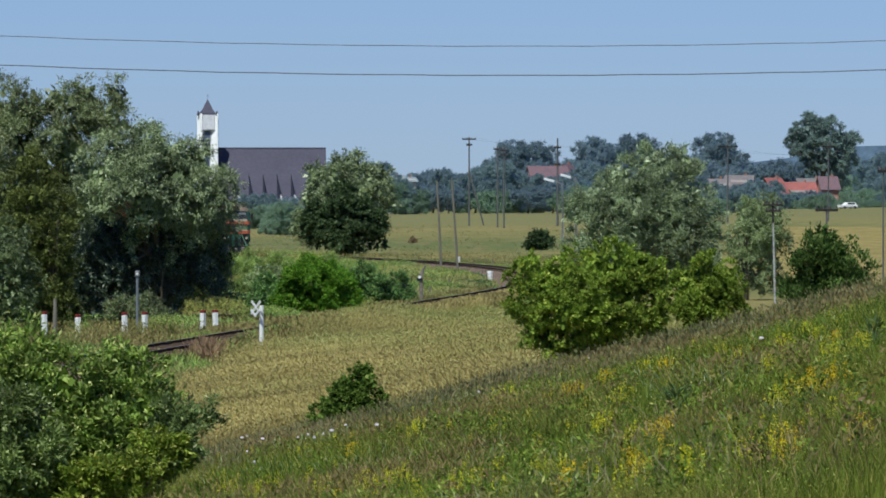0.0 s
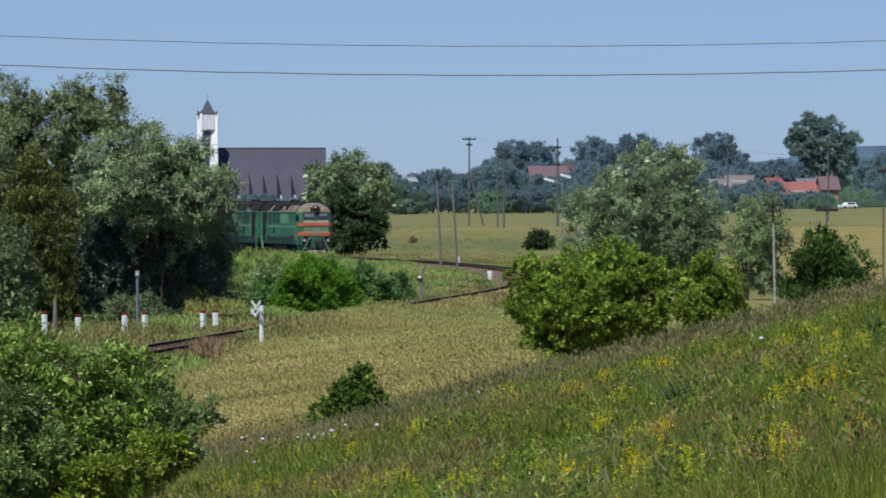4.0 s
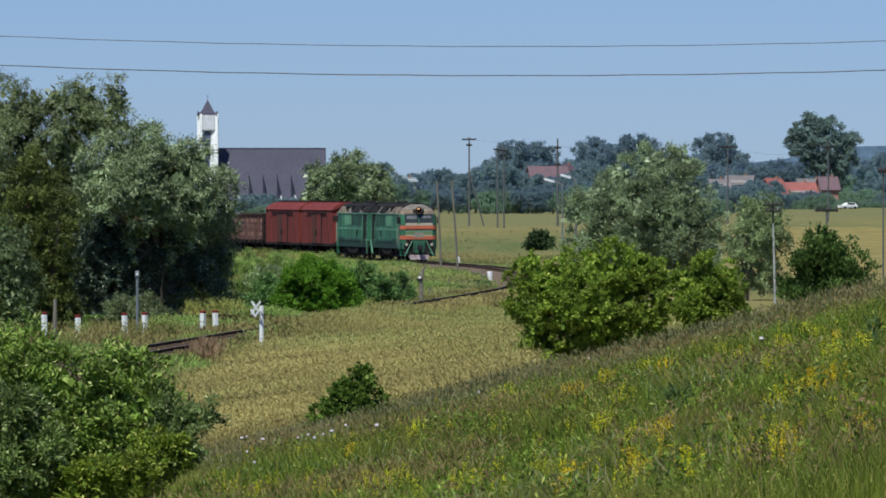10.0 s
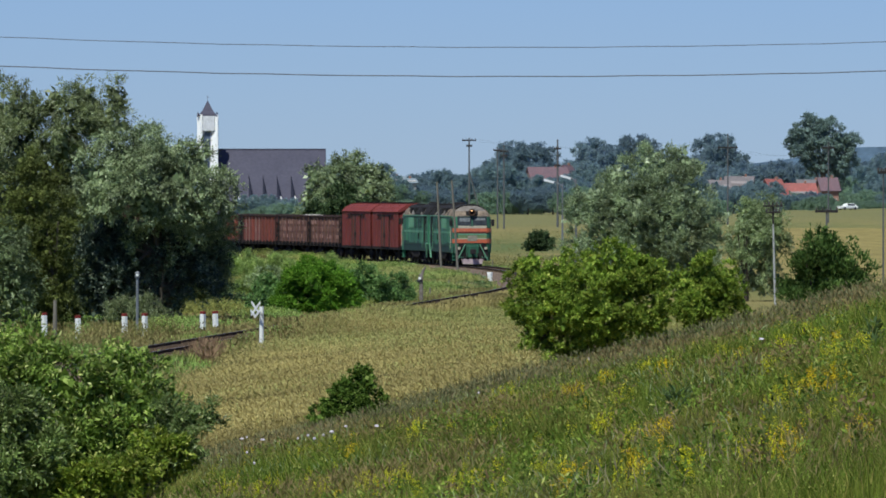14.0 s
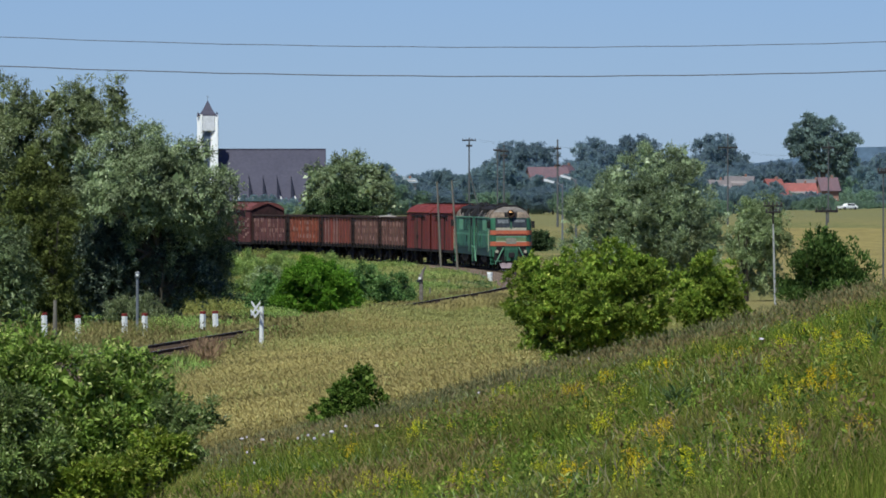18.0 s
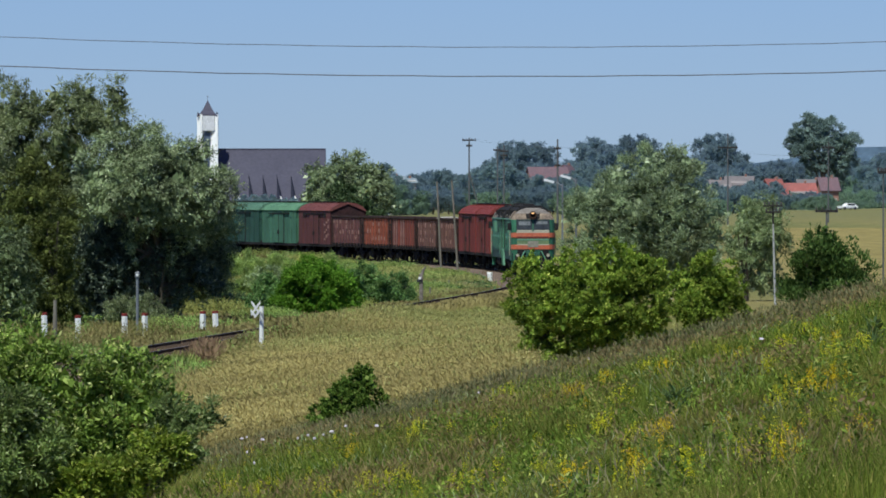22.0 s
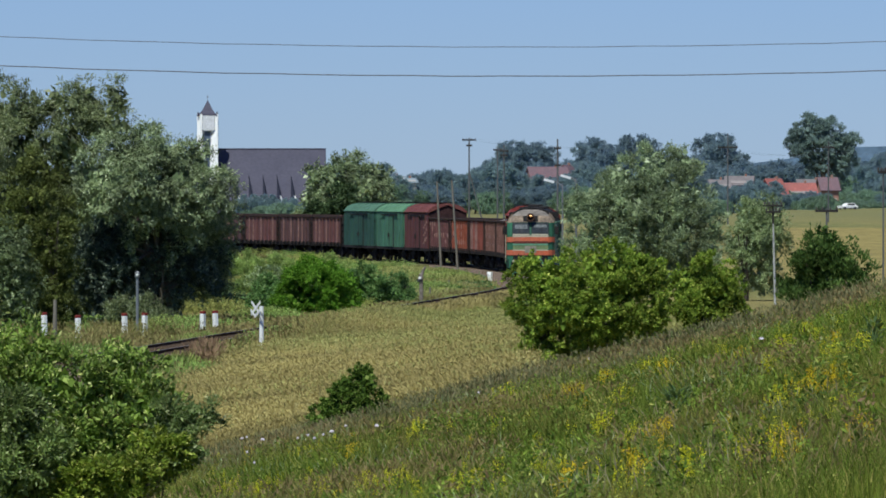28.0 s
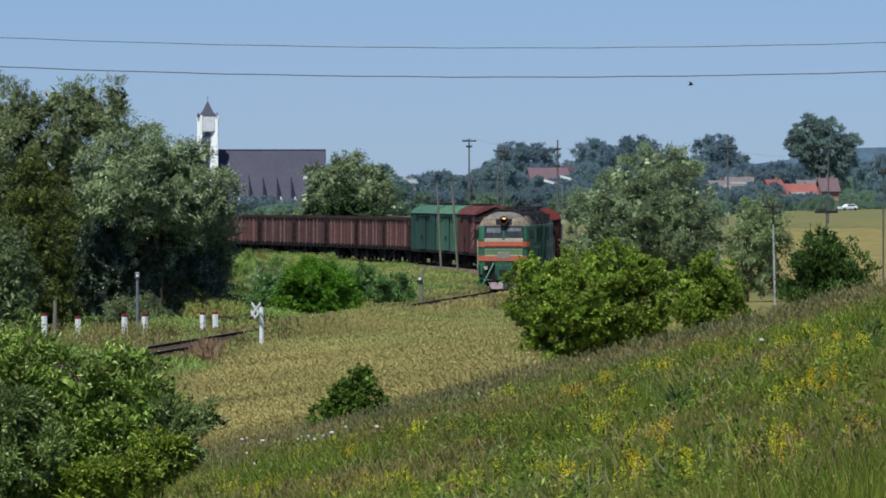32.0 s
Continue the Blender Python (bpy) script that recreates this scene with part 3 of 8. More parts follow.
# Trees beyond the line
tree("willow_tree", -9.5, 800, 10.4, [(0.4, 0, 8.4, 1.78, 1.8, 1.78), (2.9, 0, 7.9, 1.5, 1.5, 1.6), (-2.9, 0, 7.5, 1.61, 1.6, 1.61), (-1.3, -1, 6.7, 1.89, 1.9, 1.89), (1.8, -1, 6.4, 2.1, 2.1, 2.1), (-3.8, 0, 5.5, 1.33, 1.4, 1.5),
      (3.9, 0, 5.5, 1.17, 1.2, 1.6), (-0.7, 0, 4.5, 2.67, 2.4, 2.67), (2.0, 0, 3.4, 2.2, 2.0, 2.2), (-3.6, 0, 2.6, 1.7, 1.6, 1.9)], 1400, 24, 0.30, 0.10, 0.42, WILLOW,
     "grey-green willow standing behind a darker round tree", "willow tree", 21, 1, 0.3, 0.2)
tree("round_tree", -9.2, 772, 7.6, [(0.0, 0, 4.9, 1.75, 1.8, 1.8), (-1.7, 0, 4.1, 1.6, 1.7, 1.7), (1.8, 0, 4.1, 1.6, 1.7, 1.7), (-2.5, -0.3, 2.4, 1.6, 1.6, 1.6), (2.5, -0.3, 2.4, 1.5, 1.5, 1.5), (0.0, -1, 2.8, 2.4, 2.2, 2.5)], 1000, 22, 0.28, 0.2, 0.36, ROUND,
     "dense dark green round tree beside the railway", "tree", 22, 1, 0.28, 0.1)
tree("willow_tree", 11.7, 487, 9.0,
     [(0.85, 0, 7.6, 1.29, 1.3, 1.42), (2.8, 0.3, 7.7, 1.12, 1.2, 1.28), (-0.9, -0.3, 6.8, 1.29, 1.3, 1.29), (-2.6, -0.2, 5.9, 1.22, 1.2, 1.22), (-3.9, 0, 4.9, 0.88, 0.9, 0.88), (1.7, -1, 6.1, 1.49, 1.4, 1.49),
      (3.25, -0.3, 5.75, 1.12, 1.2, 1.12), (-0.15, -1.4, 5.1, 1.56, 1.5, 1.56), (-2.15, -0.8, 4.1, 1.42, 1.4, 1.42), (4.15, -0.4, 4.2, 1.22, 1.2, 1.22), (2.0, -1.2, 3.9, 1.49, 1.4, 1.49),
      (0.0, -1, 3.2, 1.49, 1.4, 1.49), (4.15, 0, 2.7, 1.12, 1.1, 1.12), (-1.5, 0.5, 2.2, 1.35, 1.3, 1.35), (1.9, 0.5, 2.0, 1.62, 1.4, 1.62), (-3.4, 0.3, 3.2, 0.88, 0.9, 0.88)],
     2300, 32, 0.19, 0.06, 0.32, WILLOW_PALE, "spreading willow with light grey-green leaves near the line", "willow tree", 23, 1, 0.3, -0.15, rough_edge=0.45)
tree("willow_bush", 17.6, 470, 6.2, [(0.9, 0, 5.4, 0.78, 0.8, 0.78), (-0.1, 0.2, 4.8, 0.88, 0.9, 0.88), (1.55, 0, 4.65, 0.72, 0.7, 0.72), (0.55, -0.5, 3.85, 1.1, 1.0, 1.1), (-0.5, 0, 3.3, 0.82, 0.8, 0.82),
      (1.7, 0, 3.35, 0.65, 0.7, 0.65), (0.55, -0.3, 2.4, 1.1, 1.0, 1.1), (1.4, 0, 2.0, 0.78, 0.8, 0.78), (0.6, 0, 1.2, 1.1, 0.9, 1.0)], 860, 26, 0.18, 0.055, 0.28, GREYLEAF,
     "pale grey willow bush beside a white pole", "bush", 24, 3, 0.15, 0.1)
tree("bush", 9.9, 850, 2.3, [(0.5, 0, 0.85, 0.9, 0.9, 0.85), (-0.6, 0, 0.7, 0.9, 0.9, 0.7), (1.1, 0, 0.5, 0.6, 0.7, 0.5), (-0.2, 0, 1.3, 0.45, 0.5, 0.5)], 300, 12, 0.28, 0.16, 0.3, ROUND, "small dark thorn bush in the pasture", "bush", 25, 3, 0.08, rough_edge=0.9)
tree("bush", -3.6, 960, 1.1, [(0, 0, 0.3, 0.4, 0.4, 0.3), (0.3, 0, 0.25, 0.25, 0.3, 0.22)], 40, 8, 0.18, 0.12, 0.15, DOCK, "tiny brownish bush alone in the pasture", "bush", 26, 2, 0.05)
# Shrubs on the bank inside the curve
BLUEGREEN = leafy("blue_green_leaf", (0.084, 0.174, 0.048), (0.179, 0.302, 0.092), (0.302, 0.414, 0.157), 0.3, patch=0.9)
LIGHTGREEN = leafy("light_green_leaf", (0.20, 0.30, 0.075), (0.38, 0.49, 0.145), (0.56, 0.62, 0.24), 0.36, patch=0.8)
for x, y, tall, wide, seed in ((-13.6, 515, 2.3, 0.8, 301), (-12.6, 520, 2.5, 0.9, 302), (-11.7, 505, 2.1, 0.7, 303), (-10.3, 512, 2.3, 0.9, 304), (-9.3, 505, 1.9, 0.8, 305), (-7.2, 508, 2.3, 0.75, 306), (-6.2, 500, 1.8, 0.7, 307), (-8.3, 470, 1.5, 0.7, 308), (-11.0, 470, 1.4, 0.7, 309)):
    tree("tall_weed", x, y, tall, [(0, 0, tall * 0.62, wide * 0.7, wide * 0.7, tall * 0.36), (wide * 0.6, 0, tall * 0.42, wide * 0.55, wide * 0.6, tall * 0.34), (-wide * 0.6, 0, tall * 0.45, wide * 0.55, wide * 0.6, tall * 0.32)],
         330, 16, 0.17, 0.05, 0.22, LIGHTGREEN, "tall light green weed with feathery shoots by the line", "weed", seed, 4, 0.04, -0.5, "tall weeds by the line", 0.9)
tree("shrub", -9.35, 432, 1.9, [(0, 0, 1.1, 0.55, 0.6, 0.7), (0.4, 0, 0.8, 0.4, 0.4, 0.6)], 220, 14, 0.16, 0.08, 0.2, BLUEGREEN, "small dark shrub among light weeds on the bank", "shrub", 36, 3, 0.06)
tree("shrub", -11.2, 418, 1.6, [(0, 0, 0.9, 0.7, 0.7, 0.7), (0.9, 0, 0.6, 0.6, 0.6, 0.6)], 260, 14, 0.16, 0.08, 0.2, ROUND, "low dark bramble at the foot of the willow", "shrub", 37, 3, 0.06)
tree("shrub", -4.9, 402, 2.0, [(0, 0, 1.1, 0.6, 0.7, 0.8), (-0.7, 0, 0.8, 0.6, 0.6, 0.7)], 300, 14, 0.16, 0.09, 0.2, BRIGHT, "fresh green shrub beside the largest one on the bank", "shrub", 38, 3, 0.06)
tree("shrub", -6.3, 391, 3.1, [(0.2, 0, 1.65, 1.4, 1.4, 1.4), (-0.8, 0, 1.1, 0.95, 1.0, 1.0), (1.1, 0, 1.2, 1.1, 1.1, 1.1), (0.3, 0, 2.5, 0.6, 0.6, 0.6)], 1300, 16, 0.13, 0.075, 0.2, BRIGHT,
     "bright green leafy shrub on the railway bank", "shrub", 31, 4, 0.1)
tree("shrub", -4.0, 430, 2.6, [(0, 0, 1.5, 0.8, 1.0, 0.85), (1.05, 0, 1.15, 0.55, 0.6, 0.65), (1.6, 0, 0.8, 0.4, 0.5, 0.55), (-1.2, 0, 1.4, 0.75, 0.8, 0.85), (0.4, 0, 0.8, 1.2, 1.0, 0.7), (0.7, 0, 1.75, 0.25, 0.3, 0.4)], 560, 16, 0.16, 0.08, 0.22, BLUEGREEN,
     "low dark green shrub on the railway bank", "shrub", 32, 4, 0.09, 0.0, rough_edge=1.0)
tree("shrub", -2.2, 434, 2.2, [(0, 0, 1.0, 0.32, 0.5, 0.9), (0.35, 0, 0.6, 0.3, 0.4, 0.5), (-0.7, 0, 0.75, 0.34, 0.4, 0.6), (0.15, 0, 1.75, 0.14, 0.2, 0.4), (-0.5, 0, 1.45, 0.14, 0.2, 0.35)], 230, 14, 0.16, 0.07, 0.24, BLUEGREEN, "narrow dark shrub with loose shoots on the railway bank", "shrub", 33, 3, 0.06, -0.3, rough_edge=1.3)
tree("shrub", -9.6, 445, 2.2, [(0, 0, 1.1, 1.0, 1.0, 1.0), (0.9, 0, 0.8, 0.8, 0.8, 0.8)], 330, 11, 0.18, 0.09, 0.2, GREYLEAF, "grey-green shrub among tall weeds", "shrub", 34, 3, 0.08)
tree("shrub", -8.6, 400, 1.7, [(0, 0, 0.8, 1.0, 0.9, 0.8)], 260, 11, 0.17, 0.10, 0.2, BLUEGREEN, "low dull green shrub beside the crossing", "shrub", 35, 3, 0.06)
# Shrubs at the wheat's edge
tree("hazel_shrub", 3.75, 214, 3.0,
     [(-1.43, 0, 2.35, 0.6, 0.65, 0.6), (-1.8, 0, 1.55, 0.42, 0.5, 0.42), (-1.28, -0.2, 1.3, 0.62, 0.65, 0.62), (-1.35, -0.2, 0.65, 0.4, 0.45, 0.4), (-0.72, -0.1, 2.2, 0.62, 0.65, 0.62), (-0.5, -0.4, 1.35, 0.77, 0.7, 0.77),
      (0.28, 0, 2.6, 0.64, 0.65, 0.64), (0.88, 0, 2.6, 0.6, 0.6, 0.6), (0.36, -0.4, 1.65, 0.77, 0.7, 0.77), (-0.1, -0.4, 0.87, 0.45, 0.45, 0.45), (1.37, 0, 2.24, 0.6, 0.6, 0.6), (1.25, -0.3, 1.47, 0.65, 0.6, 0.65),
      (1.92, 0, 2.2, 0.46, 0.5, 0.46), (1.96, -0.2, 1.52, 0.48, 0.5, 0.48), (0.8, -0.3, 0.97, 0.4, 0.4, 0.4),
      (-1.1, -0.2, 0.42, 0.55, 0.5, 0.4), (-0.1, -0.3, 0.5, 0.6, 0.5, 0.4), (0.8, -0.2, 0.7, 0.6, 0.5, 0.4), (1.5, -0.2, 1.0, 0.5, 0.5, 0.4)],
     1900, 28, 0.088, 0.058, 0.11, SHRUB, "big bushy shrub with fresh yellow-green leaves at the wheat's edge", "shrub", 41, 6, 0.12, -0.1, rough_edge=0.9, inner=0.25)
tree("hazel_shrub", 7.2, 218, 2.3,
     [(-0.67, 0, 1.75, 0.42, 0.45, 0.42), (-0.06, 0, 1.95, 0.5, 0.5, 0.5), (0.47, 0, 1.75, 0.44, 0.45, 0.44), (-0.52, -0.2, 1.1, 0.5, 0.5, 0.5), (0.24, -0.2, 1.18, 0.58, 0.55, 0.58), (0.7, 0, 1.25, 0.3, 0.35, 0.3), (-0.2, -0.1, 0.7, 0.42, 0.4, 0.42), (0.3, -0.1, 0.65, 0.45, 0.4, 0.4), (-0.2, -0.1, 0.35, 0.4, 0.4, 0.3)],
     720, 28, 0.088, 0.058, 0.11, SHRUB, "smaller yellow-green shrub next to the big one", "shrub", 42, 5, 0.08, -0.1, rough_edge=0.9, inner=0.25)
tree("dark_shrub", 10.3, 221, 3.3, [(0.05, 0, 1.45, 0.6, 0.7, 0.85), (0.0, 0, 2.45, 0.3, 0.35, 0.75), (-0.38, 0, 1.1, 0.5, 0.6, 0.65), (0.6, 0, 1.15, 0.55, 0.6, 0.65), (1.05, 0, 1.5, 0.26, 0.3, 0.42),
      (-0.55, 0, 1.75, 0.24, 0.3, 0.5), (0.45, -0.1, 2.1, 0.26, 0.3, 0.55), (1.15, 0, 0.95, 0.32, 0.4, 0.4), (-0.8, 0, 1.0, 0.26, 0.35, 0.4), (-0.25, -0.1, 2.1, 0.24, 0.3, 0.5), (0.8, -0.1, 1.8, 0.22, 0.3, 0.4), (-0.3, -0.2, 0.5, 0.4, 0.4, 0.35), (0.6, -0.2, 0.5, 0.45, 0.4, 0.35)],
     900, 26, 0.115, 0.05, 0.19, DARKSHRUB, "dark green shrub with upright shoots on the bank", "shrub", 43, 5, 0.09, -0.6, rough_edge=1.1)
tree("small_shrub", -1.75, 152, 1.25, [(0.14, 0, 0.62, 0.44, 0.5, 0.62), (0.34, 0, 1.08, 0.24, 0.3, 0.38), (0.0, 0, 0.95, 0.2, 0.25, 0.3), (-0.3, -0.1, 0.45, 0.38, 0.42, 0.4), (-0.45, -0.5, 0.3, 0.34, 0.4, 0.3), (0.05, -0.5, 0.28, 0.4, 0.4, 0.3)],
     640, 26, 0.055, 0.04, 0.065, DEEP, "small dark green shrub between meadow and wheat", "shrub", 44, 4, 0.035, 0.1)
tree("willow_shrub", -5.4, 112.4, 2.9,
     [(-0.5, 0, 2.65, 0.38, 0.4, 0.42), (-0.9, 0.1, 2.5, 0.55, 0.5, 0.55), (-0.25, -0.1, 2.3, 0.45, 0.45, 0.45), (0.2, -0.2, 2.2, 0.45, 0.45, 0.45), (0.65, 0, 2.3, 0.38, 0.4, 0.4), (1.0, 0.2, 2.45, 0.3, 0.35, 0.32),
      (1.3, 0.1, 2.35, 0.25, 0.3, 0.3), (1.15, -0.2, 1.95, 0.41, 0.4, 0.41), (1.5, 0, 1.8, 0.33, 0.35, 0.33), (0.7, -0.3, 1.5, 0.5, 0.45, 0.5), (0.0, -0.2, 1.5, 0.6, 0.5, 0.6), (1.2, -0.3, 1.35, 0.35, 0.35, 0.35),
      (0.6, 0.1, 0.8, 0.7, 0.5, 0.6), (-0.4, 0.1, 0.8, 0.7, 0.5, 0.6)],
     1750, 17, 0.105, 0.042, 0.14, NEARLEAF, "wide willow shrub with narrow glossy leaves in the meadow", "shrub", 45, 7, 0.07, 0.0, rough_edge=0.6, inner=0.25)
tree("willow_shrub", -5.9, 110.8, 2.4, [(0.0, 0, 1.9, 0.39, 0.4, 0.39), (-0.2, 0, 1.5, 0.46, 0.45, 0.46), (0.3, -0.2, 1.45, 0.39, 0.4, 0.39), (0.0, -0.2, 1.05, 0.45, 0.4, 0.45)],
     560, 18, 0.10, 0.036, 0.13, NEARGREY, "grey-leaved willow shrub against a greener one", "shrub", 46, 5, 0.05, 0.1, rough_edge=0.5, inner=0.3)
tree("willow_shrub", -4.0, 112, 1.6, [(0.25, 0, 1.35, 0.26, 0.3, 0.26), (0.55, 0, 1.5, 0.22, 0.25, 0.22), (0.8, 0, 1.45, 0.16, 0.2, 0.16), (0.45, -0.1, 1.1, 0.23, 0.25, 0.23), (0.15, -0.1, 0.9, 0.28, 0.3, 0.28)],
     300, 20, 0.092, 0.030, 0.115, NEARMIX, "low grey-green willow shrub at the meadow's edge", "shrub", 47, 4, 0.04, 0.0, rough_edge=0.8, inner=0.3)
tree("willow_shrub", -4.0, 111.6, 1.2, [(0.0, 0, 1.05, 0.22, 0.25, 0.22), (0.3, 0, 0.95, 0.18, 0.2, 0.2)], 120, 20, 0.09, 0.034, 0.10, NEARLIME, "yellow-green willow shoots before the low shrub", "shrub", 49, 4, 0.03, 0.1, inner=0.3)
tree("willow_shrub", -4.55, 110.4, 0.9, [(-0.05, 0, 0.75, 0.29, 0.3, 0.29), (0.35, 0, 0.75, 0.28, 0.3, 0.28), (-0.4, 0, 0.6, 0.26, 0.3, 0.26)],
     260, 20, 0.09, 0.034, 0.11, NEARLIME, "low yellow-green willow growth at the foot of the shrub", "shrub", 48, 4, 0.03, 0.1, inner=0.3)


# ---------------------------------------------------------------- grass, weeds, wheat, flowers
def blades(name, x, y, h, width, lean, material, seed, label, category, head=0.0, bent=0.35):
    """One blade or stalk a place; with head > 0 a stalk with a spindle-shaped ear on it."""
    g = np.random.default_rng(seed)
    n = len(x)
    base = np.stack([x, y, lie(x, y) - 0.03], -1)
    a = g.uniform(0, 6.28, n)
    d = np.stack([np.cos(a), np.sin(a), np.zeros(n)], -1) * (lean * g.uniform(0.2, 1.3, n) * h)[:, None]
    up = np.stack([np.zeros(n), np.zeros(n), h], -1)
    w = np.stack([np.ones(n), g.normal(0, 0.5, n), np.zeros(n)], -1)
    w = unit(w) * (width * g.uniform(0.6, 1.3, n))[:, None] * 0.5
    mid, top = base + up * 0.6 + d * bent, base + up + d
    if head <= 0:
        v = np.stack([base - w, base + w, mid + w * 0.8, mid - w * 0.8], 1)
        v2 = np.stack([mid - w * 0.8, mid + w * 0.8, top + w * 0.12, top - w * 0.12], 1)
        v = np.concatenate([v[:, None], v2[:, None]], 1).reshape(-1, 4, 3)
    else:
        run = unit(top - base + d * 1.5)
        v = np.stack([base - w * 0.16, base + w * 0.16, top + w * 0.16, top - w * 0.16], 1)
        e = top + run * head
        v2 = np.stack([top, top + run * head * 0.4 + w, e, top + run * head * 0.4 - w], 1)
        v = np.concatenate([v[:, None], v2[:, None]], 1).reshape(-1, 4, 3)
    return tagged(new(name, quads(name, v, material)), label, category, kind="stuff")


def leaf_bed(name, x, y, h, size, material, seed, label, category="weeds", per=9):
    """Leafy herbs: a few leaves at all heights of each plant."""
    g = np.random.default_rng(seed)
    n = len(x) * per
    hh = np.repeat(h, per)
    lx, ly = np.repeat(x, per) + g.normal(0, 0.12, n), np.repeat(y, per) + g.normal(0, 0.2, n)
    p = np.stack([lx, ly, lie(lx, ly) + hh * g.uniform(0.35, 1.0, n) ** 0.7], -1)
    ax = unit(g.normal(size=(n, 3)) * np.array([1, 1, 0.7]) + np.array([0, 0, 0.35])) * (size * g.uniform(0.6, 1.5, n))[:, None]
    sd = unit(np.cross(ax, g.normal(size=(n, 3)) + np.array([0, 0, 1.2]))) * (size * 0.2)
    v = np.stack([p, p + ax * 0.5 + sd, p + ax, p + ax * 0.5 - sd], 1)
    return tagged(new(name, quads(name, v, material)), label, category, kind="stuff")


def scatter(n, y0, y1, u0, u1, seed, power=1.0):
    """Places in a wedge that opens with y; denser towards the near end with power > 1."""
    g = np.random.default_rng(seed)
    y = y0 + (y1 - y0) * g.random(n) ** power
    return g.uniform(u0, u1, n) * y, y


def patchy(x, y, size, seed):
    g = np.random.default_rng(seed)
    p = g.uniform(0, 6.28, 6)
    return (np.sin(x / size + p[0]) * np.sin(y / size / 4 + p[1]) + np.sin(x / size * 2.1 + p[2] + y / size * 0.2) * 0.6 + np.sin(y / size / 2 - x / size + p[3]) * 0.5)


def seat(px, py, over, y0=52.0, y1=158.0):
    """A place on the meadow by the bearing (px) and dip (py) under which it is seen, `over` metres above the soil."""
    for y in np.arange(y0, y1, 0.25):
        x = (px - 784) * y / 14386
        if (EYE[2] - lie(x, y) - over) * 14386 / y + 333.9 <= py:
            break
    return float(x), float(y)


SEEDHEAD = leafy("seed_head", (0.17, 0.15, 0.085), (0.30, 0.255, 0.16), (0.20, 0.16, 0.10), 0.2, patch=0.8)
LIMELEAF = leafy("lime_leaf", (0.20, 0.215, 0.055), (0.36, 0.345, 0.10), (0.22, 0.30, 0.08), 0.3, patch=1.0)


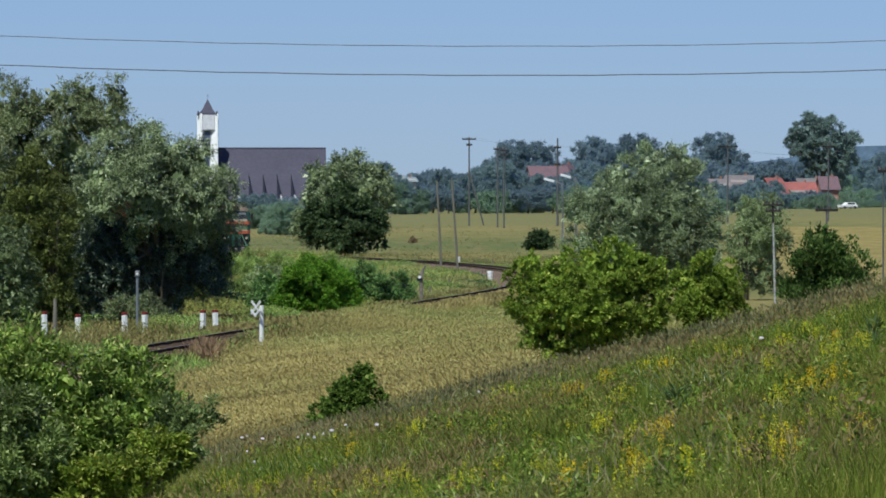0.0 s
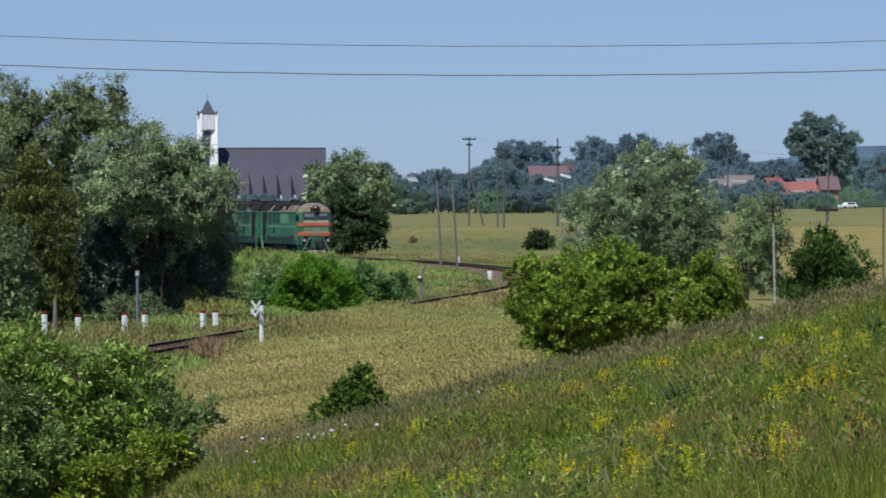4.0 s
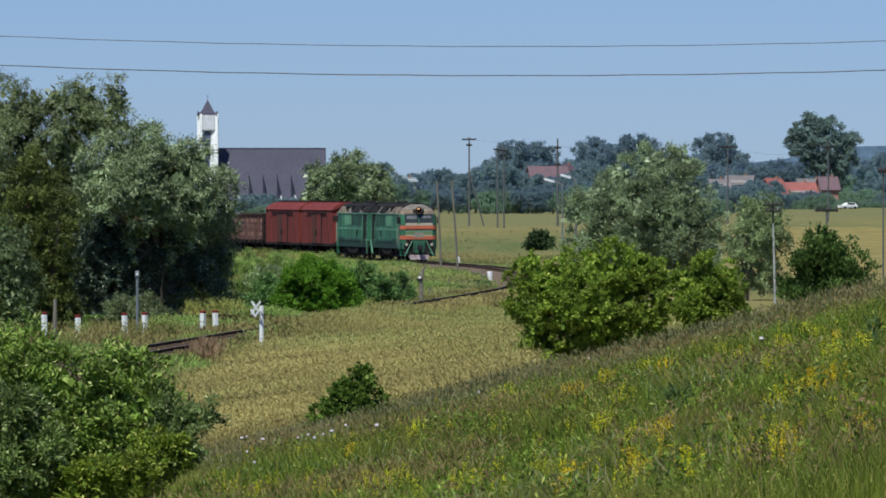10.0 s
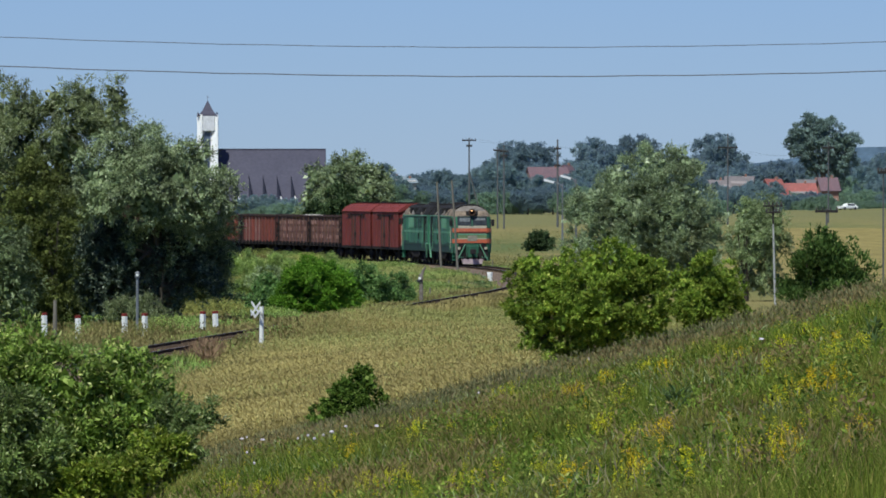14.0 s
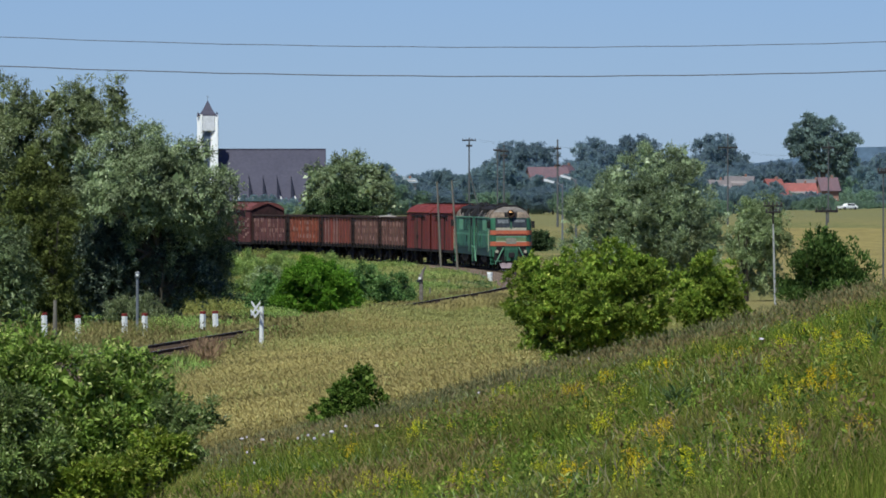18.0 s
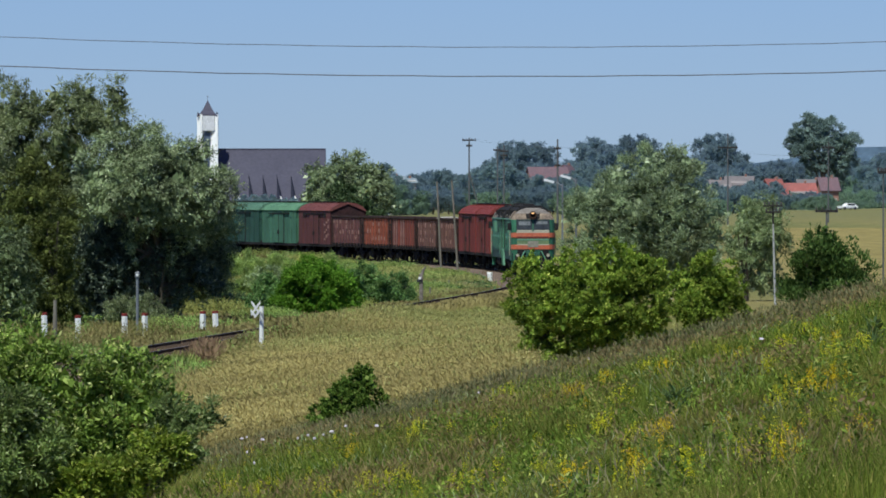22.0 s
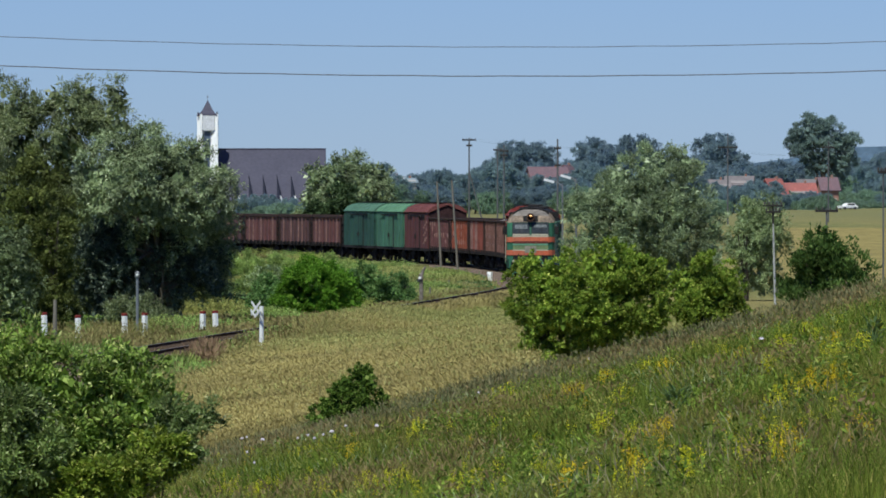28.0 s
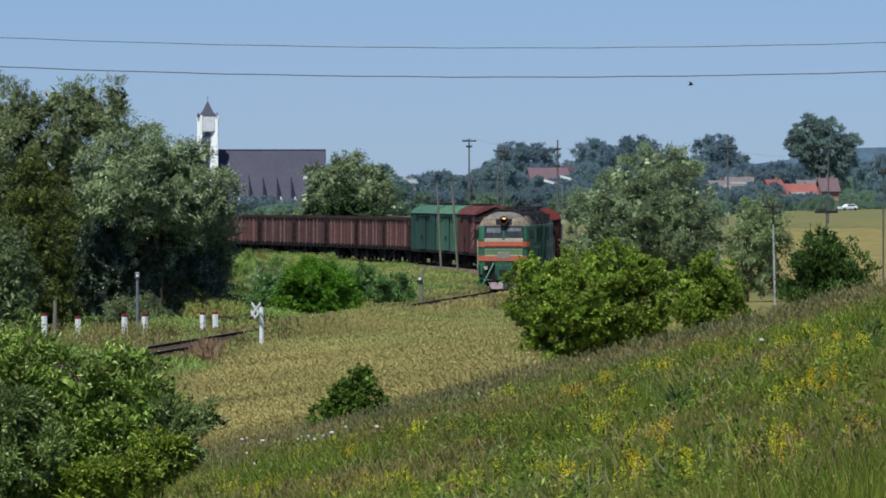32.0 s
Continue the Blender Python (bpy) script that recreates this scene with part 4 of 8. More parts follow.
def meadow():
    edge = 154.0
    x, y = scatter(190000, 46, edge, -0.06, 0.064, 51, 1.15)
    k = patchy(x, y, 1.3, 1)
    g = np.random.default_rng(1)
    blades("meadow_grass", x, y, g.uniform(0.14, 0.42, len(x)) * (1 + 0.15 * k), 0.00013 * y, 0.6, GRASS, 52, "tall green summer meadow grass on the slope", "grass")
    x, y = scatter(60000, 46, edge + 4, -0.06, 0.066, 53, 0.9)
    keep = patchy(x, y, 1.6, 2) + np.clip((y - 128) / 22, 0, 1) * 1.2 > 0.85
    x, y = x[keep], y[keep]
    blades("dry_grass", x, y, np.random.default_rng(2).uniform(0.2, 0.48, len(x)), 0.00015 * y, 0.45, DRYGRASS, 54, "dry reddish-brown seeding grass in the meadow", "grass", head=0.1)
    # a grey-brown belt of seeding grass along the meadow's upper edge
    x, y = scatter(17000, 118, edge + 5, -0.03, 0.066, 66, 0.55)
    keep = patchy(x, y, 1.1, 21) + np.clip((y - 118) / 34, 0, 1) * 2.0 > 1.15
    x, y = x[keep], y[keep]
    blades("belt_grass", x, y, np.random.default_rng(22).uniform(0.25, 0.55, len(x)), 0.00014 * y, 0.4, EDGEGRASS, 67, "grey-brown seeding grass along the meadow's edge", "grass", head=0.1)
    x, y = scatter(26000, 153, 236, 0.0095, 0.062, 60, 1.0)
    k = patchy(x, y, 1.2, 13)
    a = k > 0.1
    blades("edge_dry_grass", x[a], y[a], g.uniform(0.22, 0.42, a.sum()), 0.020, 0.4, EDGEGRASS, 62, "dry grass along the foot of the shrubs", "grass", head=0.1)
    blades("edge_grass", x[~a], y[~a], g.uniform(0.2, 0.45, (~a).sum()), 0.028, 0.7, GRASS, 63, "green grass along the foot of the shrubs", "grass")
    # small leaves of all the herbs between the blades
    x, y = scatter(95000, 46, edge, -0.06, 0.064, 57, 1.1)
    k = patchy(x, y, 0.7, 8) + 0.6 * patchy(x, y, 0.25, 9)
    keep = k > -0.3
    x, y, k = x[keep], y[keep], k[keep]
    n = len(x)
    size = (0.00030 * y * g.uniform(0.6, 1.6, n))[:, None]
    p = np.stack([x, y, lie(x, y) + g.uniform(0.04, 0.30, n) + 0.06 * k], -1)
    ax = unit(g.normal(size=(n, 3)) + np.array([0, 0, 0.3])) * size
    sd = unit(np.cross(ax, g.normal(size=(n, 3)))) * size * 0.34
    v = np.stack([p, p + ax * 0.5 + sd, p + ax, p + ax * 0.5 - sd], 1)
    green = g.random(n) < 0.72
    tagged(new("meadow_herbs", quads("meadow_herbs", v[green], WEED)), "low leafy herbs all through the meadow", "herbs", kind="stuff")
    tagged(new("meadow_clover", quads("meadow_clover", v[~green], DEEP)), "dark green clover and vetch in the meadow", "herbs", kind="stuff")
    x, y = scatter(16000, 50, edge, -0.058, 0.06, 58, 1.0)
    keep = patchy(x, y, 0.9, 12) > 0.9
    x, y = x[keep], y[keep]
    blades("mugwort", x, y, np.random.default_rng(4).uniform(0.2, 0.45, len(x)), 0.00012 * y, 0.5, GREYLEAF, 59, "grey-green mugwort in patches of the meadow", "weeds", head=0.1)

    # single bushy plants that stand out as light and dark tufts
    for name, count, seed, mat, low, label in (("lime_tufts", 70, 301, LIMELEAF, 0.16, "yellow-green bushy tufts in the meadow"), ("dark_tufts", 420, 302, DEEP, 0.10, "dark green bushy tufts in the meadow"),
                                               ("brown_tufts", 200, 303, DRYGRASS, 0.16, "brownish seeding tufts in the meadow"), ("green_tufts", 380, 304, WEED, 0.12, "fresh green bushy tufts in the meadow")):
        q = np.random.default_rng(seed)
        cx, cy = scatter(count, 50, edge, -0.057, 0.062, seed, 1.0)
        per = 70
        m = count * per
        wide, tall = np.repeat(q.uniform(0.04, 0.13, count), per), np.repeat(q.uniform(0.06, 0.15, count), per)
        x, y = np.repeat(cx, per) + q.normal(size=m) * wide, np.repeat(cy, per) + q.normal(size=m) * wide * 1.5
        p = np.stack([x, y, lie(x, y) + low + np.abs(q.normal(size=m)) * tall + 0.02], -1)
        ax = unit(q.normal(size=(m, 3)) + np.array([0, 0, 0.6])) * q.uniform(0.03, 0.085, (m, 1))
        sd = unit(np.cross(ax, q.normal(size=(m, 3)))) * 0.011
        tagged(new(name, quads(name, np.stack([p, p + ax * 0.5 + sd, p + ax, p + ax * 0.5 - sd], 1), mat)), label, "tufts", kind="stuff")

    # patches of grey-brown seed heads
    cx, cy = [], []
    q = np.random.default_rng(305)
    for px, py in ((1120, 800), (1010, 855), (1205, 745), (1345, 735), (880, 705), (1245, 870), (960, 700), (1060, 625), (790, 800), (1180, 830)):
        x, y = seat(px, py, 0.3)
        cx.append(x + q.normal(0, 0.4, 55))
        cy.append(y + q.normal(0, 1.8, 55))
    cx, cy = np.array(cx).ravel(), np.array(cy).ravel()
    blades("grey_seed_heads", cx, cy, q.uniform(0.22, 0.38, len(cx)), 0.007, 0.5, SEEDHEAD, 306, "grey-brown seed heads in patches of the meadow", "grass", head=0.2)

    def heads(name, spots, loose, size, material, seed, label):
        """Flowering plants: a few round each spot (bearing, dip), others strewn singly."""
        g = np.random.default_rng(seed)
        cx, cy = scatter(loose, 50, 150, -0.055, 0.06, seed, 1.0)
        cx, cy = list(cx), list(cy)
        for px, py in spots:
            x, y = seat(px, py, 0.35)
            for _ in range(6):
                cx.append(x + g.normal(0, 0.085)), cy.append(y + g.normal(0, 0.4))
        cx, cy = np.array(cx), np.array(cy)
        # each plant bears its flowers up several spires
        spires, each = 6, 26
        m = len(cx) * spires * each
        tall = np.repeat(g.uniform(0.26, 0.46, len(cx) * spires), each)
        sx, sy = (np.repeat(np.repeat(c, spires) + g.normal(0, w, len(cx) * spires), each) for c, w in ((cx, 0.03), (cy, 0.06)))
        px, py = sx + g.normal(0, 0.010, m), sy + g.normal(0, 0.02, m)
        p = np.stack([px, py, lie(px, py) + tall - 0.15 * g.random(m)], -1)
        a = unit(g.normal(size=(m, 3)) + np.array([0, -0.3, 0.5]))
        b = unit(np.cross(a, g.normal(size=(m, 3)))) * size * g.uniform(0.4, 0.8, (m, 1))
        c = np.cross(a, b)
        tagged(new(name, quads(name, np.stack([p - b, p - c, p + b, p + c], 1), material)), label, "wildflowers", kind="stuff")
        n = 5 * len(cx)
        blades("flower_stalks", np.repeat(cx, 5) + g.normal(0, 0.05, n), np.repeat(cy, 5) + g.normal(0, 0.1, n), np.full(n, 0.34), 0.014, 0.25, GRASS, seed + 1,
               "green stalks of the wildflowers", "stalks")
    heads("yellow_flowers", ((1450, 662), (1010, 687), (1072, 662), (1000, 842), (1165, 752), (1305, 625), (1470, 600), (618, 798), (1395, 830), (1120, 812), (1022, 690), (1465, 665), (1172, 645)), 40, 0.009, YELLOW, 61,
          "clumps of golden-yellow wildflowers in the meadow")
    heads("lime_flowers", ((1300, 640), (1390, 602), (530, 800), (1410, 742), (1340, 812), (960, 822), (1215, 868), (1100, 702), (880, 692), (700, 842), (482, 852), (1530, 602), (1150, 640), (1400, 690),
                           (1425, 580), (735, 752), (1050, 745), (1510, 700), (820, 850), (640, 850), (400, 860), (560, 860), (1380, 610), (1440, 590), (1470, 615), (705, 840), (440, 868), (1360, 640)), 120, 0.009, LIME, 64, "clumps of lime-yellow bedstraw in the meadow")


meadow()


def wheat():
    x, y = scatter(330000, 158, 384, -0.05, 0.05, 71, 0.8)
    rail = line_x(y)
    keep = (x > rail + 4.6 + np.sin(y * 0.3) * 0.3) & (x > np.interp(y, (200, 221, 228, 252, 283, 293, 400), (-0.037, -0.0344, -0.0336, -0.0277, -0.0239, -0.0222, -0.0222)) * y + 0.15 * np.sin(y)) & (x < np.where(y < 232, 0.0105, 0.03) * y + 0.15 * np.sin(y * 1.7))
    x, y = x[keep], y[keep]
    g = np.random.default_rng(72)
    h = 0.72 + 0.006 * patchy(x, y, 1.1, 4) + g.normal(0, 0.055, len(x))
    # greener where the field climbs to the line, ripe and tan on the low side
    unripe = g.random(len(x)) < np.clip(0.12 + (y - 200) / 190 + 12 * x / y + 0.22 * patchy(x, y, 3.0, 31), 0.05, 0.95)
    for name, some, mat, seed, label in (("ripe_wheat", ~unripe, WHEAT, 73, "ripe tan wheat on the low side of the field"), ("green_wheat", unripe, UNRIPE, 74, "yellow-green ripening wheat on the high side of the field")):
        blades(name, x[some], y[some], h[some], 0.032, 0.55, mat, seed, label, "wheat", head=0.085)


wheat()


NETTLE = leafy("nettle_leaf", (0.05, 0.13, 0.04), (0.11, 0.22, 0.075), (0.20, 0.31, 0.13), 0.3)
PALEGRASS = leafy("pale_grass", (0.27, 0.25, 0.11), (0.40, 0.36, 0.17), (0.46, 0.40, 0.20), 0.3)


def bank_weeds():
    """Tall herbs on both sides of the line and round the crossing."""
    g = np.random.default_rng(81)
    n = 80000
    s = g.uniform(-140, 330, n)
    lx = np.interp(s, LINE[:, 0], LINE[:, 1])
    ly = np.interp(s, LINE[:, 0], LINE[:, 2])
    lh = np.interp(s, LINE[:, 0], LINE[:, 3])
    off = np.where(g.random(n) < 0.62, g.uniform(1.95, 9.0, n), -g.uniform(2.0, 5.0, n))
    x, y = lx - np.cos(lh) * off, ly - np.sin(lh) * off
    k = patchy(x, y, 2.0, 5)
    inside = off > 0
    tall = np.interp(s, (-140, -50, -20, 0, 90, 130, 200, 210, 330), (1.05, 1.0, 0.62, 0.44, 0.39, 0.42, 0.45, 0.6, 0.6))
    h = np.where(inside, g.uniform(0.5, 1.2, n) * tall * np.clip(0.75 + (off - 2.7) / 5, 0.7, 1.2), g.uniform(0.2, 0.42, n)) * (1 + 0.2 * k)
    h = np.where(np.abs(off) < 2.9, g.uniform(0.45, 0.62, n), h)
    wheat_side = (off < 0) & (y < 402) & (y > 283)
    h = np.where(wheat_side & (y < 384), g.uniform(0.4, 0.85, n), h)
    keep = (y < 770) & ~((off > 0) & (off < 3.1) & (s > -40) & (s < 140))
    x, y, h, k = x[keep], y[keep], h[keep], k[keep]
    yellowed = (x > -0.0075 * y) & (y > 402)
    green = k > np.where((y < 402) & (y > 283), np.where((y > 330) & (y < 374), 1.05, 0.25), np.where(yellowed, 0.75, -0.3))
    fine = patchy(x, y, 1.1, 31)
    rusty, fresh = yellowed & ~green & (fine > 0.35), yellowed & ~green & (fine < -0.75)
    leaf_bed("bank_fresh_weeds", x[fresh], y[fresh], h[fresh] * 0.9, 0.12, LIGHTGREEN, 103, "fresh light green weeds in patches on the bank", per=8)
    leaf_bed("bank_weeds", x[green], y[green], h[green], 0.10, BANKWEED, 82, "tall light green weeds on the railway bank", per=11)
    for name, some, mat, seed, label in (("bank_dry_grass", (~green & ~yellowed) | rusty, RUSSET, 83, "dry grass on the railway bank"), ("bank_yellow_grass", ~green & yellowed & ~rusty & ~fresh, UNRIPE, 82, "yellowish grass on the railway bank inside the curve")):
        often = 4 if mat is UNRIPE else 1
        bx, by, bh = (np.repeat(c[some], often) for c in (x, y, h))
        bx, by = bx + g.normal(0, 0.2, len(bx)), by + g.normal(0, 0.4, len(by))
        blades(name, bx, by, bh * 0.8, 0.06, 0.45, mat, seed, label, "grass", head=0.2)
    n = 26000
    y = g.uniform(300, 420, n)
    x = g.uniform(-26, -6, n)
    keep = np.abs(x - line_x(y)) > 2.9
    x, y = x[keep], y[keep]
    k = patchy(x, y, 2.2, 6)
    a = k > np.where((y < 372) & (x > -13.5), 1.0, 0.55)
    leaf_bed("roadside_weeds", x[a], y[a], g.uniform(0.2, 0.7, a.sum()) * np.where(y[a] < 358, 0.3, 1.0), 0.15, BANKWEED, 84, "green weeds round the level crossing")
    blades("roadside_dry_grass", x[~a], y[~a], g.uniform(0.2, 0.6, (~a).sum()) * np.where(y[~a] < 358, 0.36, 1.0), 0.06, 0.4, RUSSET, 85, "dry reddish grass round the level crossing", "grass", head=0.16)


    # tall herbs on the waste ground inside the curve
    n = 46000
    y = g.uniform(392, 720, n)
    x = line_x(y) - 4 - 22 * g.random(n) ** 1.3
    k = patchy(x, y, 2.6, 18)
    h = g.uniform(0.25, 0.8, n) * np.clip(1 + 0.35 * k, 0.5, 1.6) * np.interp(y, (392, 430, 470, 560, 720), (0.8, 0.7, 0.62, 0.85, 0.95))
    a = k > np.where(x > -0.0075 * y, 0.3, -0.5)
    leaf_bed("tall_herbs", x[a], y[a], h[a], 0.11, BANKWEED, 96, "tall light green herbs on the waste ground inside the curve", per=11)
    dx, dy, dh = (np.repeat(c[~a], 5) for c in (x, y, h))
    dx, dy = dx + g.normal(0, 0.25, len(dx)), dy + g.normal(0, 0.5, len(dy))
    blades("tall_dry_herbs", dx, dy, dh, 0.06, 0.5, UNRIPE, 97, "dry yellowish herbs on the waste ground inside the curve", "weeds", head=0.2)
    # darker clumps of nettles and paler clumps of seeding grass that break the bank up
    for name, count, mat, top, label in (("nettle_clumps", 110, NETTLE, 0.6, "dark green clumps of nettles on the bank"), ("pale_clumps", 110, PALEGRASS, 0.55, "pale seeding grass in clumps on the bank")):
        q = np.random.default_rng(len(name))
        cy = q.uniform(385, 640, count)
        cx = line_x(cy) - 3.2 - 13 * q.random(count) ** 1.2
        per = 60
        x, y = np.repeat(cx, per) + q.normal(0, 0.55, count * per), np.repeat(cy, per) + q.normal(0, 1.6, count * per)
        tall = np.repeat(q.uniform(0.5, 1.0, count), per) * top * q.uniform(0.6, 1.1, count * per)
        if mat is NETTLE:
            leaf_bed(name, x, y, tall, 0.17, mat, len(label), label)
        else:
            blades(name, x, y, tall, 0.05, 0.35, mat, len(label), label, "grass", head=0.2)
    n = 2600
    y = g.uniform(384, 428, n)
    x = -0.0302 * y + g.normal(0, 0.95, n)
    leaf_bed("yellow_weeds", x, y, g.uniform(0.3, 0.95, n), 0.16, LIMELEAF, 99, "yellow-green weeds lit by the sun behind the willow")
    n = 1300
    y = g.uniform(478, 500, n)
    x = -0.0247 * y + g.normal(0, 0.5, n)
    leaf_bed("yellow_herbs", x, y, g.uniform(0.5, 1.25, n), 0.13, LIMELEAF, 104, "yellowish herbs before taller green weeds on the bank")
    # rank growth right along both sides of the ballast
    n = 42000
    s = g.uniform(-75, 430, n)
    off = g.uniform(1.5, 2.95, n) * np.where(g.random(n) < 0.4, 1, -1)
    lx, ly, lh = (np.interp(s, LINE[:, 0], LINE[:, i]) for i in (1, 2, 3))
    x, y = lx - np.cos(lh) * off, ly - np.sin(lh) * off
    keep = ((off > 0) & ((s < -40) | (s > 140))) | ((off < 0) & (s > 70))
    x, y = x[keep], y[keep]
    near = (off < 0)[keep]
    h = np.where(near, g.uniform(0.5, 0.9, len(x)) * np.clip(1.0 + 0.16 * patchy(x, y, 1.2, 19), 0.7, 1.15), g.uniform(0.36, 0.66, len(x))) * np.where(near & (s[keep] > 312), 0.66, 1.0)
    tight = near & (np.abs(s[keep] - 205) < 45)
    h = np.where(tight, g.uniform(0.72, 0.95, len(x)), h)
    a = (patchy(x, y, 1.5, 17) > 0.1) & ~tight
    blades("verge_weeds", x[a], y[a], h[a], 0.10, 0.4, BANKWEED, 94, "green weeds along the edge of the ballast", "weeds")
    blades("verge_stalks", x[tight], y[tight], h[tight], 0.07, 0.3, WHEAT, 100, "pale dry stalks between the line and the wheat", "grass", head=0.12)
    a = a | tight
    blades("verge_dry_grass", x[~a], y[~a], h[~a], 0.07, 0.3, RUSSET, 95, "dry grass along the edge of the ballast", "grass", head=0.12)
    # tufts in the ballast itself
    n = 5200
    s = g.uniform(-60, 430, n)
    off = g.normal(0, 1.0, n)
    lx, ly, lh = (np.interp(s, LINE[:, 0], LINE[:, i]) for i in (1, 2, 3))
    x, y = lx - np.cos(lh) * off, ly - np.sin(lh) * off
    keep = patchy(x, y, 1.4, 23) > 0.35
    x, y = x[keep], y[keep]
    blades("ballast_tufts", x, y, -0.16 - lie(x, y) + g.uniform(0.06, 0.16, len(x)), 0.12, 0.1, DRYGRASS, 98, "dry tufts of grass between the sleepers", "grass")
    # the grass strip between the wheat and the line, with a reddish clump of docks
    n = 22000
    y = g.uniform(195, 300, n)
    x = g.uniform(-0.052, -0.0215, n) * y
    keep = (x > line_x(y) + 2.4) & (x < np.interp(y, (200, 221, 228, 252, 283, 293, 400), (-0.037, -0.0344, -0.0336, -0.0277, -0.0239, -0.0222, -0.0222)) * y + 0.3)
    x, y = x[keep], y[keep]
    a = patchy(x, y, 1.0, 16) > -0.2
    blades("strip_grass", x[a], y[a], g.uniform(0.2, 0.5, a.sum()), 0.05, 0.6, BANKWEED, 86, "green grass strip between wheat and line", "grass")
    blades("strip_dry_grass", x[~a], y[~a], g.uniform(0.2, 0.5, (~a).sum()), 0.035, 0.4, RUSSET, 87, "dry grass strip between wheat and line", "grass", head=0.12)
    y = g.uniform(284, 302, 1100)
    x = -0.0292 * y + g.normal(0, 0.2, 1100)
    blades("docks", x, y, g.uniform(0.25, 0.7, 1100), 0.05, 0.35, DOCK, 88, "reddish-brown seeding docks beside the line", "weeds", head=0.3)


bank_weeds()


def pasture():
    """Rank dry growth just beyond the line."""
    g = np.random.default_rng(91)
    n = 12000
    y = 640 + 130 * g.random(n) ** 1.4
    x = g.uniform(-0.03, 0.06, n) * y
    keep = (np.abs(x - line_x(y)) > 3.2) & (x < 0.034 * y)
    x, y = x[keep], y[keep]
    a = patchy(x, y, 5.0, 14) + g.normal(0, 0.5, len(x)) > 0.2
    leaf_bed("pasture_herbs", x[a], y[a], g.uniform(0.08, 0.3, a.sum()), 0.13, DEEPGRASS, 92, "low green herbs beyond the line")
    blades("pasture_dry_grass", x[~a], y[~a], g.uniform(0.15, 0.45, (~a).sum()), 0.07, 0.9, RUSSET, 93, "dry olive grass beyond the line", "grass", head=0.15)
    # tufts and rank patches strewn over the far pasture
    n = 9000
    y = 760 + 640 * g.random(n) ** 1.2
    x = g.uniform(-0.03, 0.05, n) * y
    k = patchy(x, y, 6.0, 24) + 0.7 * patchy(x, y, 2.2, 25) + g.normal(0, 0.3, n)
    keep = (x < 0.034 * y) & ((k > 0.75) | (k < -0.75))
    x, y, k = x[keep], y[keep], k[keep]
    lush = k > 0
    leaf_bed("pasture_tufts", x[lush], y[lush], g.uniform(0.05, 0.2, lush.sum()), 0.14, DEEPGRASS, 101, "green tufts strewn over the far pasture", per=4)
    blades("pasture_stalks", x[~lush], y[~lush], g.uniform(0.1, 0.3, (~lush).sum()), 0.10, 0.9, RUSSET, 102, "yellowed stalks strewn over the far pasture", "grass", head=0.2)


pasture()


# ---------------------------------------------------------------- far woods
def far_tree_kind(seed, height, wide, material, label):
    g = random.Random(seed)
    lobes = [(0, 0, height * 0.52, wide * 0.5, wide * 0.5, height * 0.46)]
    for _ in range(5):
        a = g.uniform(0, 6.28)
        lobes.append((math.cos(a) * wide * 0.27, math.sin(a) * wide * 0.27, height * g.uniform(0.15, 0.8), wide * 0.32, wide * 0.32, height * 0.22))
    return tree("far_tree", 0, 9000, height, lobes, 620, 34, 0.34, 0.3, 0.7, material, label, "tree", seed, 1, 0.35, 0.0, "trees on the horizon", 0.1)


def far_woods():
    kinds = [far_tree_kind(101, 14, 12, FAR1, "broad dark tree in the distant tree line"), far_tree_kind(102, 13, 14, FAR2, "wide dark tree in the distance, tinted blue for haze"),
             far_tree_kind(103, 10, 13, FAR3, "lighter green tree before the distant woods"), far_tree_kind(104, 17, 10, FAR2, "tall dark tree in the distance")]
    g = random.Random(7)
    first = [True] * 4

    def place(k, x, y, s):
        m = pose(x, y, -0.8, 0, 0, g.uniform(0, 360))
        if first[k]:
            kinds[k].matrix_basis = m
            kinds[k].scale = (s, s, s)
            first[k] = False
            return
        ob = copy_thing(kinds[k], m)
        ob.scale = (s, s, s)

    # (from, to) across in thousandths of the distance, distance, height factor, kinds
    rows = ((-14, 28, 2100, 0.62, (0, 1, 2), 34), (-14, 24, 2300, 0.92, (0, 1), 16), (6, 60, 2420, 1.15, (1, 3), 17), (-8, 8, 2500, 0.92, (1, 0), 6),
            (26, 60, 2080, 0.5, (2,), 14), (14, 35, 2700, 1.4, (1, 3), 10), (40, 60, 2950, 1.35, (1, 0), 7),
            (-60, -12, 1720, 0.75, (0, 1), 22), (-20.5, -17, 1150, 0.42, (2, 0), 5), (-24.5, -20, 1330, 0.36, (2, 0), 6), (-29, -14, 1360, 0.19, (0, 2), 14), (26, 60, 1880, 0.36, (2, 2, 0), 48), (14, 30, 2180, 0.72, (0, 1), 14), (15.5, 31, 2460, 1.12, (0, 1), 15), (37.9, 38.6, 1905, 0.72, (1,), 1), (44.5, 47, 1900, 0.4, (0,), 2), (-8.0, -3.2, 1995, 0.66, (2, 0), 6), (30.5, 47.5, 1845, 0.46, (2, 2, 0), 18), (51, 60, 1960, 0.62, (2, 0), 8), (31.5, 46, 1925, 0.6, (2, 0, 1), 7), (46, 60, 2250, 0.9, (2, 0), 9))
    for a, b, d, s, ks, n in rows:
        for i in range(n):
            u = a + (b - a) * (i + g.uniform(0.1, 0.9)) / n
            y = d + g.uniform(-50, 50)
            place(g.choice(ks), u * y / 1000, y, s * g.uniform(0.82, 1.15))


